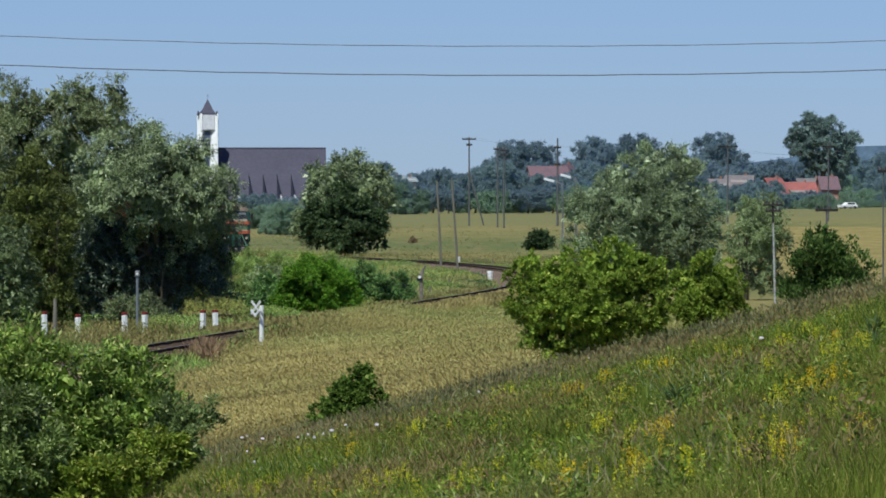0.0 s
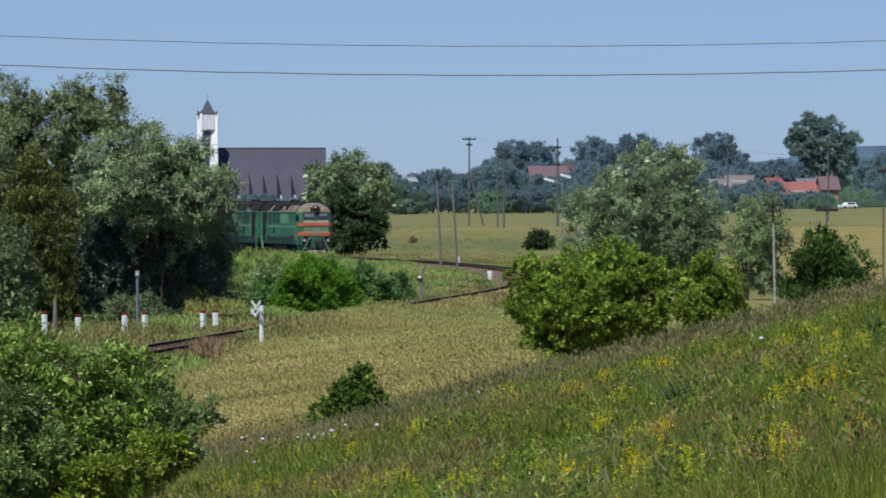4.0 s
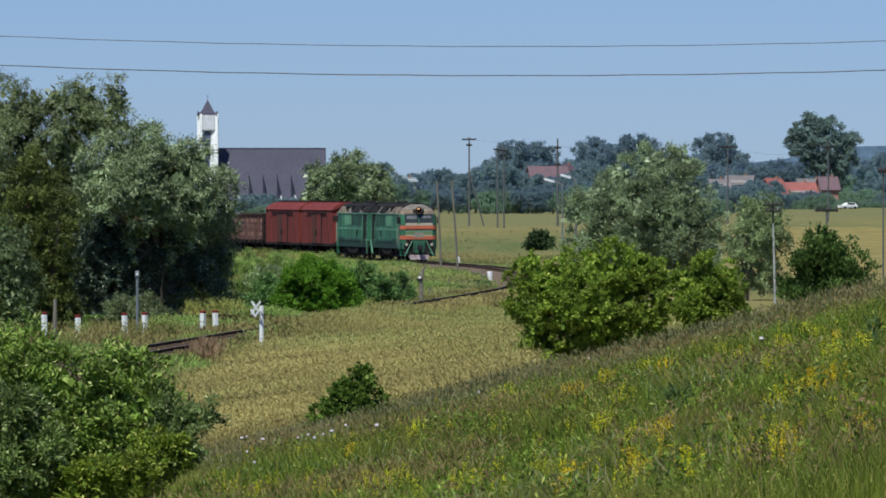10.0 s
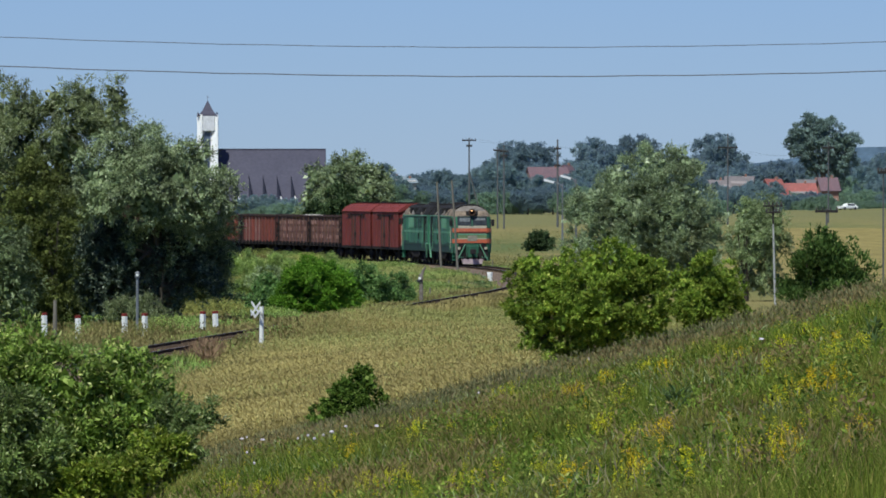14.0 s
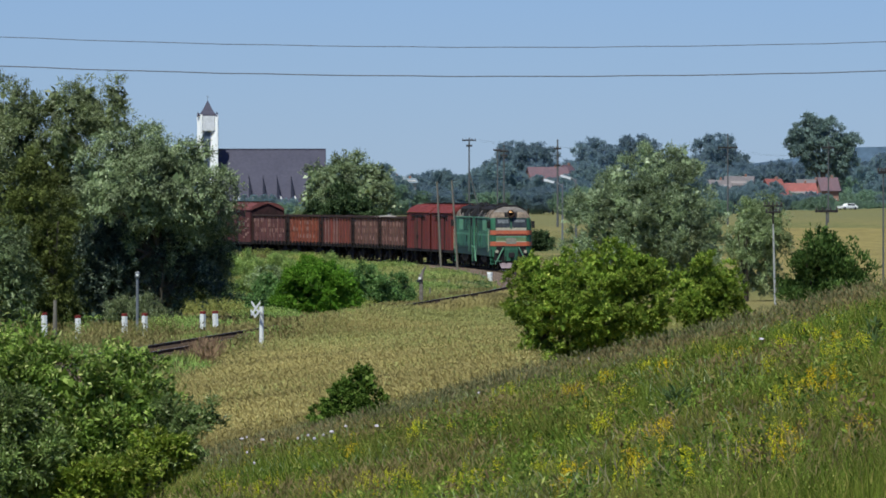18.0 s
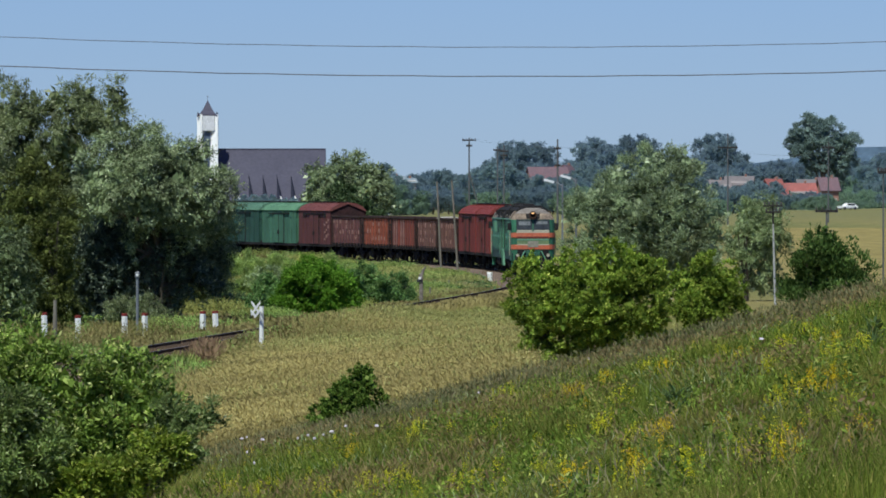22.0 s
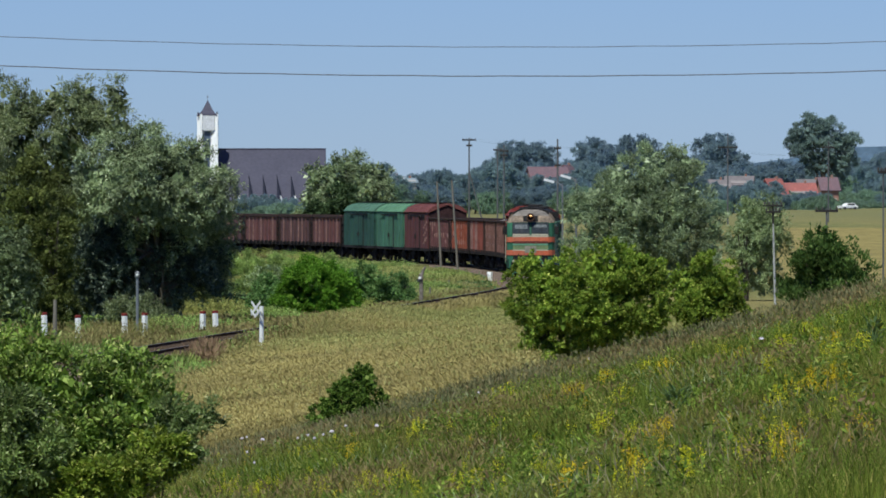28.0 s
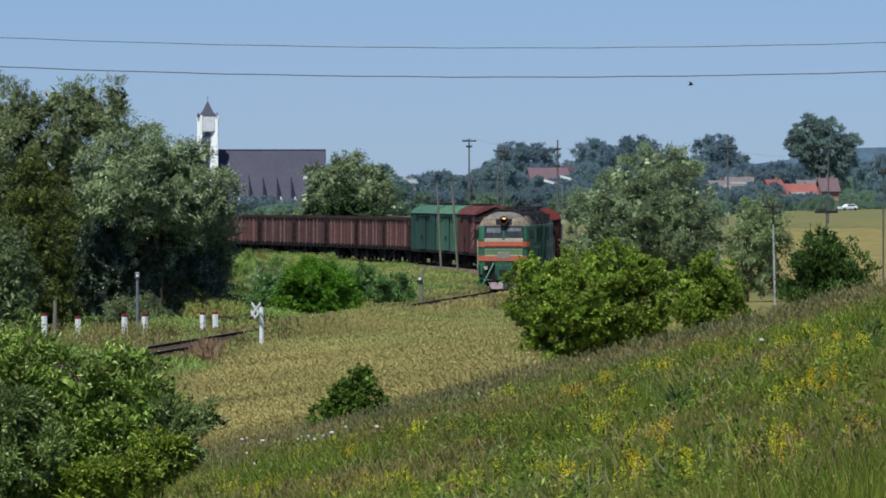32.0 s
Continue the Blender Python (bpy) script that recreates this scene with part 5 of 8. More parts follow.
far_woods()
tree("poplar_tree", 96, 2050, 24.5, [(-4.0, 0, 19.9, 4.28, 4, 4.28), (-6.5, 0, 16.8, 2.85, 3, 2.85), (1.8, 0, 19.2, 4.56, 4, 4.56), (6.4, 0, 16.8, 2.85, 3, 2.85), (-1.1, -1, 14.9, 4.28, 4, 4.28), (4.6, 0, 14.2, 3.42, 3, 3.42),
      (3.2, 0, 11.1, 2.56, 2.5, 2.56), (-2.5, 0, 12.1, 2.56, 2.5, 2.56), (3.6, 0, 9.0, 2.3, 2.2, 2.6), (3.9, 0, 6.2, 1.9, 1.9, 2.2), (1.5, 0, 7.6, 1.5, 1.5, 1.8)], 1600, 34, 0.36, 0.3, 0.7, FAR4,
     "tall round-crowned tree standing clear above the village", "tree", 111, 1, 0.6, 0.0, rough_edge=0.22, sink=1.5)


def ridge():
    v, f = [], []
    n = 120
    for i in range(n + 1):
        x = -1200 + 2400 * i / n
        top = 11 + 2 * math.sin(x * 0.012) + 1.5 * math.sin(x * 0.05 + 1) + 10 * min(1, max(0, (x - 140) / 45)) + 8 * min(1, max(0, (x - 185) / 50))
        v += [(x, 4700, -2), (x, 4720 + 6 * math.sin(i), top)]
    for i in range(n):
        f.append((2 * i, 2 * i + 2, 2 * i + 3, 2 * i + 1))
    # blue base colour carries the haze over the wooded ridge
    m = surface("hazed_ridge_wood", (0.085, 0.13, 0.18), 0.95, (0.068, 0.11, 0.16), 0.02, 0.7, 0.2, 0.3, 0)
    return tagged(new("backdrop", mesh_from("backdrop", v, f, m)), "wooded ridge on the horizon, tinted blue for haze", "ridge", kind="structure")


ridge()


def meadow_flowers():
    first = None
    for i, (px, py, s) in enumerate(((428, 781, 1.2), (437, 778, 0.9), (465, 783, 1.2), (527, 781, 0.7), (545, 776, 0.8), (587, 770, 1.2), (612, 760, 0.9), (667, 760, 1.0), (556, 782, 0.8),
                                     (572, 776, 0.7), (437, 806, 0.7), (450, 826, 0.7), (1348, 606, 1.2), (847, 700, 0.7), (1042, 640, 0.5))):
        x, y = seat(px, py, 0.5)
        m = pose(x, y, float(lie(x, y)), 0, 0, i * 70)
        if first is None:
            first = thing("white_flower", m, "white flower head on a thin green stalk in the meadow", "flower", "white meadow flowers")
            part("stalk", tube(bmesh.new(), [(0, 0, -0.05), (0.01, 0, 0.3), (0, 0, 0.54)], [0.008, 0.006, 0.005], 5), GRASS, first)
            bm = bmesh.new()
            bmesh.ops.create_icosphere(bm, subdivisions=2, radius=0.026, matrix=Matrix.Translation((0, 0, 0.55)) @ Matrix.Diagonal((1, 1, 0.6, 1)))
            g = random.Random(5)
            for v in bm.verts:
                v.co.xy *= g.uniform(0.7, 1.25)
                v.co.z += g.uniform(-0.008, 0.008)
            part("flower_head", bm, PETAL, first, "white umbel of small petals")
            first.scale = (s, s, 1)
        else:
            copy_thing(first, m).scale = (s, s, 1)


meadow_flowers()
HERB = leafy("herb_leaf", (0.07, 0.12, 0.04), (0.14, 0.21, 0.08), (0.22, 0.28, 0.13), 0.25, patch=2.0)


def herbs():
    """Single broad dark herbs that stand out of the grass."""
    for i, (px, py, h, w) in enumerate(((1198, 705, 0.26, 0.22), (1365, 725, 0.2, 0.1), (1548, 605, 0.42, 0.2), (1190, 612, 0.36, 0.06))):
        x, y = seat(px, py, 0.3)
        g = np.random.default_rng(200 + i)
        t = thing("tall_herb", pose(x, y, float(lie(x, y))), "dark grey-green broad-leaved herb in the meadow", "herb", "broad herbs in the meadow")
        for j in range(5):
            a = g.uniform(0, 6.28)
            tip = (math.cos(a) * w * 0.7, math.sin(a) * w * 0.7, h * g.uniform(0.8, 1.2) + 0.15)
            part("stalk", tube(bmesh.new(), [(0, 0, -0.03), (tip[0] * 0.3, tip[1] * 0.3, tip[2] * 0.6), tip], [0.01, 0.008, 0.004], 5), HERB, t)
        n = 90
        z = g.uniform(0.05, h + 0.12, n)
        az = g.uniform(0, 6.28, n)
        d = np.stack([np.cos(az), np.sin(az), g.uniform(0.1, 0.9, n)], -1)
        p = np.stack([np.cos(az) * w * 0.2, np.sin(az) * w * 0.2, z], -1)
        side = unit(np.cross(d, [0, 0, 1.0])) * 0.018
        L = unit(d) * (w * g.uniform(0.5, 1.0, n))[:, None]
        part("foliage", quads("foliage", np.stack([p, p + L * 0.5 + side, p + L, p + L * 0.5 - side], 1), HERB), HERB, t)


herbs()


# ---------------------------------------------------------------- church and houses
ROOFING = surface("dark_roofing", (0.078, 0.075, 0.105), 0.7, (0.06, 0.058, 0.085), 0.3, 0.7, 2, 0.12, 0.1)
TILE = surface("red_roof_tile", (0.36, 0.120, 0.100), 0.8, (0.25, 0.10, 0.09), 0.5, 0.9, 3, 0.35, 0.2)
OLDTILE = surface("faded_roof_tile", (0.19, 0.115, 0.125), 0.85, (0.14, 0.105, 0.12), 0.4, 0.8, 3, 0.3, 0.2)
PLASTER = surface("pale_plaster", (0.50, 0.48, 0.45), 0.85, (0.38, 0.36, 0.34), 0.5, 0.6, 4, 0.1, 0.1)
BRICK = surface("brick_wall", (0.36, 0.20, 0.15), 0.9, (0.28, 0.16, 0.13), 0.6, 0.6, 8, 0.2, 0.1)
DARKGLASS = surface("dark_pane", (0.03, 0.035, 0.04), 0.12, spec=0.4)


GREYROOF = surface("pale_sheet_roof", (0.24, 0.29, 0.32), 0.6)
TOWER = surface("white_render", (0.93, 0.93, 0.92), 0.8, (0.88, 0.87, 0.85), 0.6, 0.4, 4, 0.05, 0.05)
FIN = surface("dormer_sheet", (0.045, 0.048, 0.07), 0.6, (0.03, 0.032, 0.05), 0.5, 0.5)


def church():
    t = thing("church", pose(-43.5, 1520, -0.7, 0, 0, 0), "modern church with a white tower and a steep dark roof", "church")
    tower = pose(-0.4, -3.6, 0, 0, 0, 0)
    # four white fin-like piers, their fronts splayed, carry a pointed roof; the faces between them are set back
    for x0, x1, wider in ((-1.95, -0.95, 0.0), (1.0, 1.95, 0.75)):
        for sy in (-1, 1):
            bm = bmesh.new()
            rings = []
            for z, k in ((0.0, wider), (12.0, wider * 0.7), (17.5, wider * 0.2), (20.4, 0.0)):
                xa, xb = x0 - k, x1
                plan = ((xa, sy * 1.1), (xb, sy * 1.9), (xb, sy * 0.8), (xa, sy * 0.8))
                rings.append([bm.verts.new((px, py, z)) for px, py in plan])
            for q, r in zip(rings, rings[1:]):
                for i in range(4):
                    bm.faces.new((q[i], q[(i + 1) % 4], r[(i + 1) % 4], r[i]))
            bm.faces.new(rings[0]), bm.faces.new(rings[-1])
            bmesh.ops.recalc_face_normals(bm, faces=bm.faces)
            part("tower_pier", bm, TOWER, t, "white rendered pier", tower)
    # recessed wall tinted grey-blue for the shade between the piers
    part("tower_core", boxes((-1.4, 1.4, -1.0, 1.0, 0, 20.4)), surface("bluish_shade_render", (0.60, 0.62, 0.68), 0.8), t, "recessed tower wall, tinted grey-blue for its shade", tower)
    part("tower_head", boxes((-1.3, 1.3, -1.7, 1.7, 17.4, 20.15)), surface("pale_grey_render", (0.70, 0.71, 0.74), 0.8), t, "pale grey head of the tower", tower)
    # dark strip covers the window and the shaded recess round it
    part("tower_window", boxes((-0.55, 0.5, -1.08, -1.0, 6.5, 17.2)), surface("tower_glass", (0.10, 0.13, 0.19), 0.3), t, "", tower)
    bm = bmesh.new()
    rings = [[bm.verts.new((sx * h, sy * h, z)) for sx, sy in ((-1, -1), (1, -1), (1, 1), (-1, 1))] for h, z in ((1.6, 20.2), (1.55, 20.45), (1.0, 21.1), (0.06, 23.0))]
    for q, r in zip(rings, rings[1:]):
        for i in range(4):
            bm.faces.new((q[i], q[(i + 1) % 4], r[(i + 1) % 4], r[i]))
    bm.faces.new(list(reversed(rings[0]))), bm.faces.new(rings[-1])
    part("tower_roof", bm, ROOFING, t, "pointed dark tower roof with flared eaves", tower)
    for sx in (-1, 1):
        for sy in (-1, 1):
            part("tower_finial", tube(bmesh.new(), [(sx * 1.75, sy * 1.6, 20.0), (sx * 1.75, sy * 1.6, 20.5), (sx * 1.75, sy * 1.6, 20.9)], [0.22, 0.16, 0.02], 6), ROOFING, t, "small pointed corner finial", tower)
    part("tower_cross", boxes((-0.03, 0.03, -0.03, 0.03, 22.8, 24.0), (-0.25, 0.25, -0.03, 0.03, 23.6, 23.67)), STEEL, t, "", tower)
    # nave: ridge along x, roof planes fall to front and back
    x0, x1 = 1.4, 21.6
    bm = bmesh.new()
    front = [(-9.0, 1.5), (0, 14.0), (9.0, 1.5), (8.6, 1.2), (0, 13.4), (-8.6, 1.2)]
    prism(front, x0, x1, bm)
    part("nave_roof", bm, ROOFING, t, "steep dark grey sheet roof")
    part("nave_wall", prism([(-8.0, 0), (8.0, 0), (8.0, 2.2), (0, 13.0), (-8.0, 2.2)], x0 + 0.6, x1 - 0.8), PLASTER, t)
    part("ridge_cap", boxes((x0 + 0.02, x1 - 0.02, -0.2, 0.2, 13.85, 14.08)), ROOFING, t)
    for i in range(6):
        x = x0 + 0.6 + i * 2.62
        def roof_y(z):
            return -9.0 + (z - 1.5) * 9.0 / 12.5
        bm = bmesh.new()
        top = bm.verts.new((x, roof_y(9.2), 9.35))
        lo = [bm.verts.new(c) for c in ((x - 0.85, -10.1, 1.4), (x + 0.85, -10.1, 1.4), (x + 0.85, -8.6, 1.4), (x - 0.85, -8.6, 1.4))]
        ridge_end = bm.verts.new((x, -10.1, 3.6))
        for f in ((lo[0], ridge_end, top), (ridge_end, lo[1], top), (lo[1], lo[2], top), (lo[3], lo[0], top), (lo[0], lo[1], ridge_end), (lo[3], lo[2], lo[1], lo[0])):
            bm.faces.new(f)
        bmesh.ops.recalc_face_normals(bm, faces=bm.faces)
        for v in bm.verts:
            v.co.x += (9.35 - v.co.z) * 0.13
        d = part("dormer", bm, FIN, t, "narrow wedge-shaped dormer")
        edge = tube(bmesh.new(), [(x + 0.85, -9.0, 5.2), (x + 1.5, -10.0, 2.6), (x + 2.3, -10.3, 0.0)], [0.10, 0.27, 0.36], 6)
        part("dormer_flashing", edge, WHITE, d, "pale slanting edge of the dormer")
        part("dormer_face", boxes((x + 0.5, x + 1.5, -9.85, -9.6, 0.0, 1.4)), WHITE, d, "pale dormer base")
    return t


church()


def house(x, y, w, d, wall_h, roof_h, roof, wall, turn, label, group="village houses", base=-2.0):
    t = thing("house", pose(x, y, base, 0, 0, turn), label, "house", group)
    part("wall", prism([(-d / 2, 0), (d / 2, 0), (d / 2, wall_h), (0, wall_h + roof_h - 0.3), (-d / 2, wall_h)], -w / 2, w / 2), wall, t)
    part("roof", prism([(-d / 2 - 0.6, wall_h - 0.5), (0, wall_h + roof_h), (d / 2 + 0.6, wall_h - 0.5), (d / 2 + 0.5, wall_h - 0.75), (0, wall_h + roof_h - 0.3), (-d / 2 - 0.5, wall_h - 0.75)],
                       -w / 2 - 0.5, w / 2 + 0.5), roof, t)
    part("chimney", boxes((w * 0.2, w * 0.2 + 0.5, -0.3, 0.3, wall_h + roof_h * 0.6, wall_h + roof_h + 0.55)), BRICK, t)
    n = max(2, int(w / 3.5))
    for i in range(n):
        wx = -w / 2 + (i + 0.5) * w / n
        p = part("window", boxes((wx - 0.6, wx + 0.6, -d / 2 - 0.05, -d / 2 + 0.05, wall_h * 0.35, wall_h * 0.35 + 1.3)), WHITE, t)
        part("pane", boxes((wx - 0.5, wx + 0.5, -d / 2 - 0.07, -d / 2 - 0.05, wall_h * 0.35 + 0.1, wall_h * 0.35 + 1.2)), DARKGLASS, p)
    part("door", boxes((w * 0.32, w * 0.32 + 1.0, -d / 2 - 0.06, -d / 2 + 0.05, 0, 2.1)), BRICK, t)
    return t


DULLWALL = surface("dull_plaster", (0.30, 0.265, 0.25), 0.9, (0.21, 0.18, 0.17), 0.5, 0.8, 4, 0.2, 0.1)
SLATE = surface("weathered_slate_roof", (0.205, 0.180, 0.176), 0.85, (0.139, 0.127, 0.131), 0.4, 0.7, 3, 0.2, 0.2)
house(79.6, 1960, 4.4, 6.4, 4.2, 4.0, TILE, DULLWALL, 38, "house with a bright red tiled roof and pale walls", base=0.1)
house(86.6, 1985, 8, 8, 4.6, 2.6, TILE, DULLWALL, 8, "low house with a red tiled roof", base=0.1)
house(91.0, 2015, 6, 6, 6.4, 1.7, SLATE, DULLWALL, 4, "pale house with a weathered slate roof behind red ones", base=0.1)
house(94.6, 2000, 4.2, 5.5, 5.8, 2.8, OLDTILE, BRICK, 12, "narrow brick house with a faded roof beneath the tall tree", base=0.1)
house(66.5, 1995, 7, 9, 6.4, 1.7, SLATE, DULLWALL, 5, "pale house with a low slate roof", base=0.0)
house(73.3, 2010, 6.5, 9, 7.2, 1.8, SLATE, DULLWALL, -6, "pale two-storey house with a low slate roof", base=0.0)
house(64, 1940, 13, 6, 2.4, 2.8, OLDTILE, BRICK, 3, "long brick barn with a dull red roof", base=-0.1)
house(30.0, 2340, 11, 10, 9.6, 4.6, OLDTILE, BRICK, 15, "large house with a dusky red hipped roof among trees")
house(36.0, 2360, 7, 8, 9.8, 5.0, OLDTILE, BRICK, 70, "tall house with a dusky red roof among trees")
house(-9.5, 2055, 4.5, 5, 9.9, 0.7, GREYROOF, PLASTER, 12, "small white house between distant trees")
house(-13.3, 2050, 7, 6, 10.2, 0.9, GREYROOF, PLASTER, 0, "long low house with a pale sheet roof between distant trees")


def parked_car():
    x, y = 89.6, 1800
    t = thing("parked_car", pose(x, y, float(lie(x, y)), 0, 0, 212), "white car parked at the edge of the far field", "car")
    part("body", prism([(-0.86, 0.3), (0.86, 0.3), (0.9, 0.62), (0.84, 0.86), (-0.84, 0.86), (-0.9, 0.62)], -2.2, 2.2), WHITE, t)
    bm = bmesh.new()
    lo = [bm.verts.new(c) for c in ((-2.0, -0.8, 0.86), (1.1, -0.8, 0.86), (1.1, 0.8, 0.86), (-2.0, 0.8, 0.86))]
    hi = [bm.verts.new(c) for c in ((-1.5, -0.62, 1.42), (0.35, -0.62, 1.42), (0.35, 0.62, 1.42), (-1.5, 0.62, 1.42))]
    for k in range(4):
        bm.faces.new((lo[k], lo[(k + 1) % 4], hi[(k + 1) % 4], hi[k]))
    bm.faces.new(hi)
    cabin = part("cabin", bm, WHITE, t)
    for sy in (-1, 1):
        part("side_window", boxes((-1.4, 0.4, *sorted((sy * 0.70, sy * 0.79)), 0.95, 1.3)), DARKGLASS, cabin)
    for wx in (-1.4, 1.35):
        for wy in (-0.82, 0.82):
            part("wheel", disc(bmesh.new(), 0.31, 0.2, Matrix.Translation((wx, wy, 0.31)) @ Matrix.Rotation(radians(90), 4, "X")), WIRE, t)


parked_car()


# ---------------------------------------------------------------- poles and lines
def pole(name, x, y, height, r, label, material=WOODPOLE, arms=(), lean=(0, 0), category="pole", group="", pins=True, strut=None, thick=0.07, arm=None):
    """arms: (height, half-length) of cross-arms."""
    t = thing(name, pose(x, y, float(lie(x, y))), label, category, group)
    top = (lean[0], lean[1], height)
    part("shaft", tube(bmesh.new(), [(0, 0, -0.4), (lean[0] / 2, lean[1] / 2, height / 2), top], [r * 1.25, r * 1.1, r * 0.85], 10), material, t)
    for h, half in arms:
        k = h / height
        cx = lean[0] * k
        a = part("cross_arm", boxes((cx - half, cx + half, -0.16, -0.04, h - thick, h + thick), bevel=0.01), arm or material, t)
        if pins:
            for sx in (-0.9, -0.35, 0.35, 0.9):
                bm = bmesh.new()
                tube(bm, [(cx + sx * half, -0.1, h + 0.05), (cx + sx * half, -0.1, h + 0.16), (cx + sx * half, -0.1, h + 0.3)], [0.03, 0.07, 0.05], 6)
                part("insulator", bm, INSULATOR, a)
    if strut:
        part("strut", tube(bmesh.new(), [(strut[0], strut[1], -0.3), (0, 0, strut[2])], [r, r * 0.8], 8), material, t)
    return t


INSULATOR = surface("dark_glazed_insulator", (0.09, 0.075, 0.065), 0.35, (0.05, 0.045, 0.04), 8, 0.5, spec=0.4)
GREYED_POLE = surface("greyed_pole", (0.125, 0.128, 0.130), 0.9, (0.075, 0.075, 0.075), 1.5, 0.7)
SOOTY_POLE = surface("tarred_pole", (0.030, 0.028, 0.028), 0.9, (0.05, 0.045, 0.042), 1.5, 0.6, spec=0.1)
pole("power_pole", 4.5, 1400, 15.3, 0.13, "wooden power pole with a slanting strut in the pasture", material=GREYED_POLE, arm=SOOTY_POLE, thick=0.12, arms=((14.9, 1.2), (13.9, 0.5)), strut=(2.6, 0, 9.5))
pole("power_pole", 9.0, 1340, 13.4, 0.12, "wooden power pole with a cross-arm, one of a pair", material=GREYED_POLE, arm=SOOTY_POLE, thick=0.12, arms=((12.9, 0.7),), group="paired power poles")
pole("power_pole", 9.9, 1320, 13.6, 0.12, "wooden power pole with a cross-arm, one of a pair", material=GREYED_POLE, arm=SOOTY_POLE, thick=0.12, arms=((12.6, 0.7), (11.9, 0.6)), group="paired power poles")
pole("power_pole", 19.6, 1390, 15.0, 0.16, "dark power pole with a short cross-arm before the woods", material=GREYED_POLE, arm=SOOTY_POLE, thick=0.12, arms=((13.4, 0.6), (10.5, 0.5)))
pole("power_pole", 48.7, 1390, 15.6, 0.12, "tall dark power pole with a wide cross-arm", material=GREYED_POLE, arm=SOOTY_POLE, thick=0.12, arms=((13.2, 1.7),), group="")
pole("power_pole", 64.0, 1350, 13.4, 0.11, "wooden power pole standing before a tall tree", material=GREYED_POLE, arm=SOOTY_POLE, thick=0.12, arms=((12.4, 1.0),))
pole("telegraph_pole", 30.2, 640, 5.0, 0.08, "wooden pole with a wide cross-arm behind a dark shrub", GREYED_POLE, arm=SOOTY_POLE, arms=((4.75, 0.9),), thick=0.1)
pole("telegraph_pole", 27.3, 504, 7.75, 0.05, "grey pole with a short cross-arm beside the field", GREYED_POLE, arm=SOOTY_POLE, arms=((7.53, 0.36),), thick=0.09)
pole("wooden_post", -0.1, 606, 7.05, 0.075, "bare weathered wooden pole beside the line", lean=(-0.35, 0), group="bare poles by the line")
pole("wooden_post", 1.15, 604, 7.15, 0.075, "bare weathered wooden pole leaning beside the line", lean=(-0.5, 0), group="bare poles by the line")
white = pole("white_pole", 18.6, 455, 4.6, 0.055, "slim whitish concrete pole with a dark crossed top", PALE_CONCRETE, lean=(-0.12, 0))
part("pole_top", tube(bmesh.new(), [(-0.12, 0, 4.55), (-0.13, 0, 5.1), (-0.13, 0, 5.75)], [0.05, 0.06, 0.05], 8), SOOTY_POLE, white, "dark iron extension of the pole")
for z, half in ((5.55, 0.55), (5.2, 0.42)):
    arm = part("cross_arm", boxes((-0.13 - half, -0.13 + half, -0.12, -0.04, z - 0.05, z + 0.05), bevel=0.01), SOOTY_POLE, white)
    for sx in (-0.85, -0.4, 0.4, 0.85):
        part("insulator", tube(bmesh.new(), [(-0.13 + sx * half, -0.08, z + 0.04), (-0.13 + sx * half, -0.08, z + 0.12), (-0.13 + sx * half, -0.08, z + 0.22)], [0.025, 0.06, 0.04], 6), INSULATOR, arm)
pole("grey_post", -16.85, 353, 1.75, 0.085, "short grey steel post by the crossing", WOODPOLE)


def wires():
    """Sagging wires from pole to pole along the edge of the village."""
    tops = ((4.5, 1400, 14.35), (19.6, 1390, 12.85), (48.7, 1390, 12.65), (64.0, 1350, 11.85), (120.0, 1330, 12.4))
    for (xa, ya, za), (xb, yb, zb) in zip(tops, tops[1:]):
        for off in (-0.9, 0.9):
            pts = []
            for i in range(17):
                u = i / 16
                pts.append((xa + (xb - xa) * u + off, ya + (yb - ya) * u - 0.1, za + (zb - za) * u + 0.15 - 0.022 * math.hypot(xb - xa, yb - ya) * 4 * u * (1 - u)))
            bm = tube(bmesh.new(), pts, [0.008] * 17, 5)
            me = bpy.data.meshes.new("wire")
            bm.to_mesh(me)
            bm.free()
            me.materials.append(CABLE)
            tagged(new("wire", me), "thin sagging wire between power poles", "wire", "power wires")


for x, y in ((120.0, 1330),):
    pole("power_pole", x, y, 15.2, 0.13, "wooden power pole at the end of the wires", GREYED_POLE, arms=((14.6, 1.0),), thick=0.12, arm=SOOTY_POLE)
wires()


def street_lamp(x, y, height, reach, label):
    t = thing("street_lamp", pose(x, y, float(lie(x, y))), label, "street lamp", "street lamps by the line")
    part("mast", tube(bmesh.new(), [(0, 0, -0.4), (0, 0, height * 0.6), (0, 0, height)], [0.08, 0.06, 0.045], 10), STEEL, t)
    part("arm", tube(bmesh.new(), [(0, 0, height - 0.25), (-reach * 0.4, 0, height - 0.05), (-reach, 0, height + 0.1)], [0.05, 0.04, 0.035], 8), STEEL, t)
    bm = prism([(-0.16, 0), (0.16, 0), (0.11, 0.14), (-0.11, 0.14)], -0.32, 0.32)
    part("lamp_head", bm, LAMPGLASS, t, "pale grey lamp housing", pose(-reach - 0.3, 0, height + 0.05, 0, 16, 0))
    return t


street_lamp(7.35, 500, 6.87, 0.55, "street lamp with a pale flat head reaching out")
street_lamp(8.05, 492, 7.1, 0.35, "street lamp with a pale flat head on a grey mast")


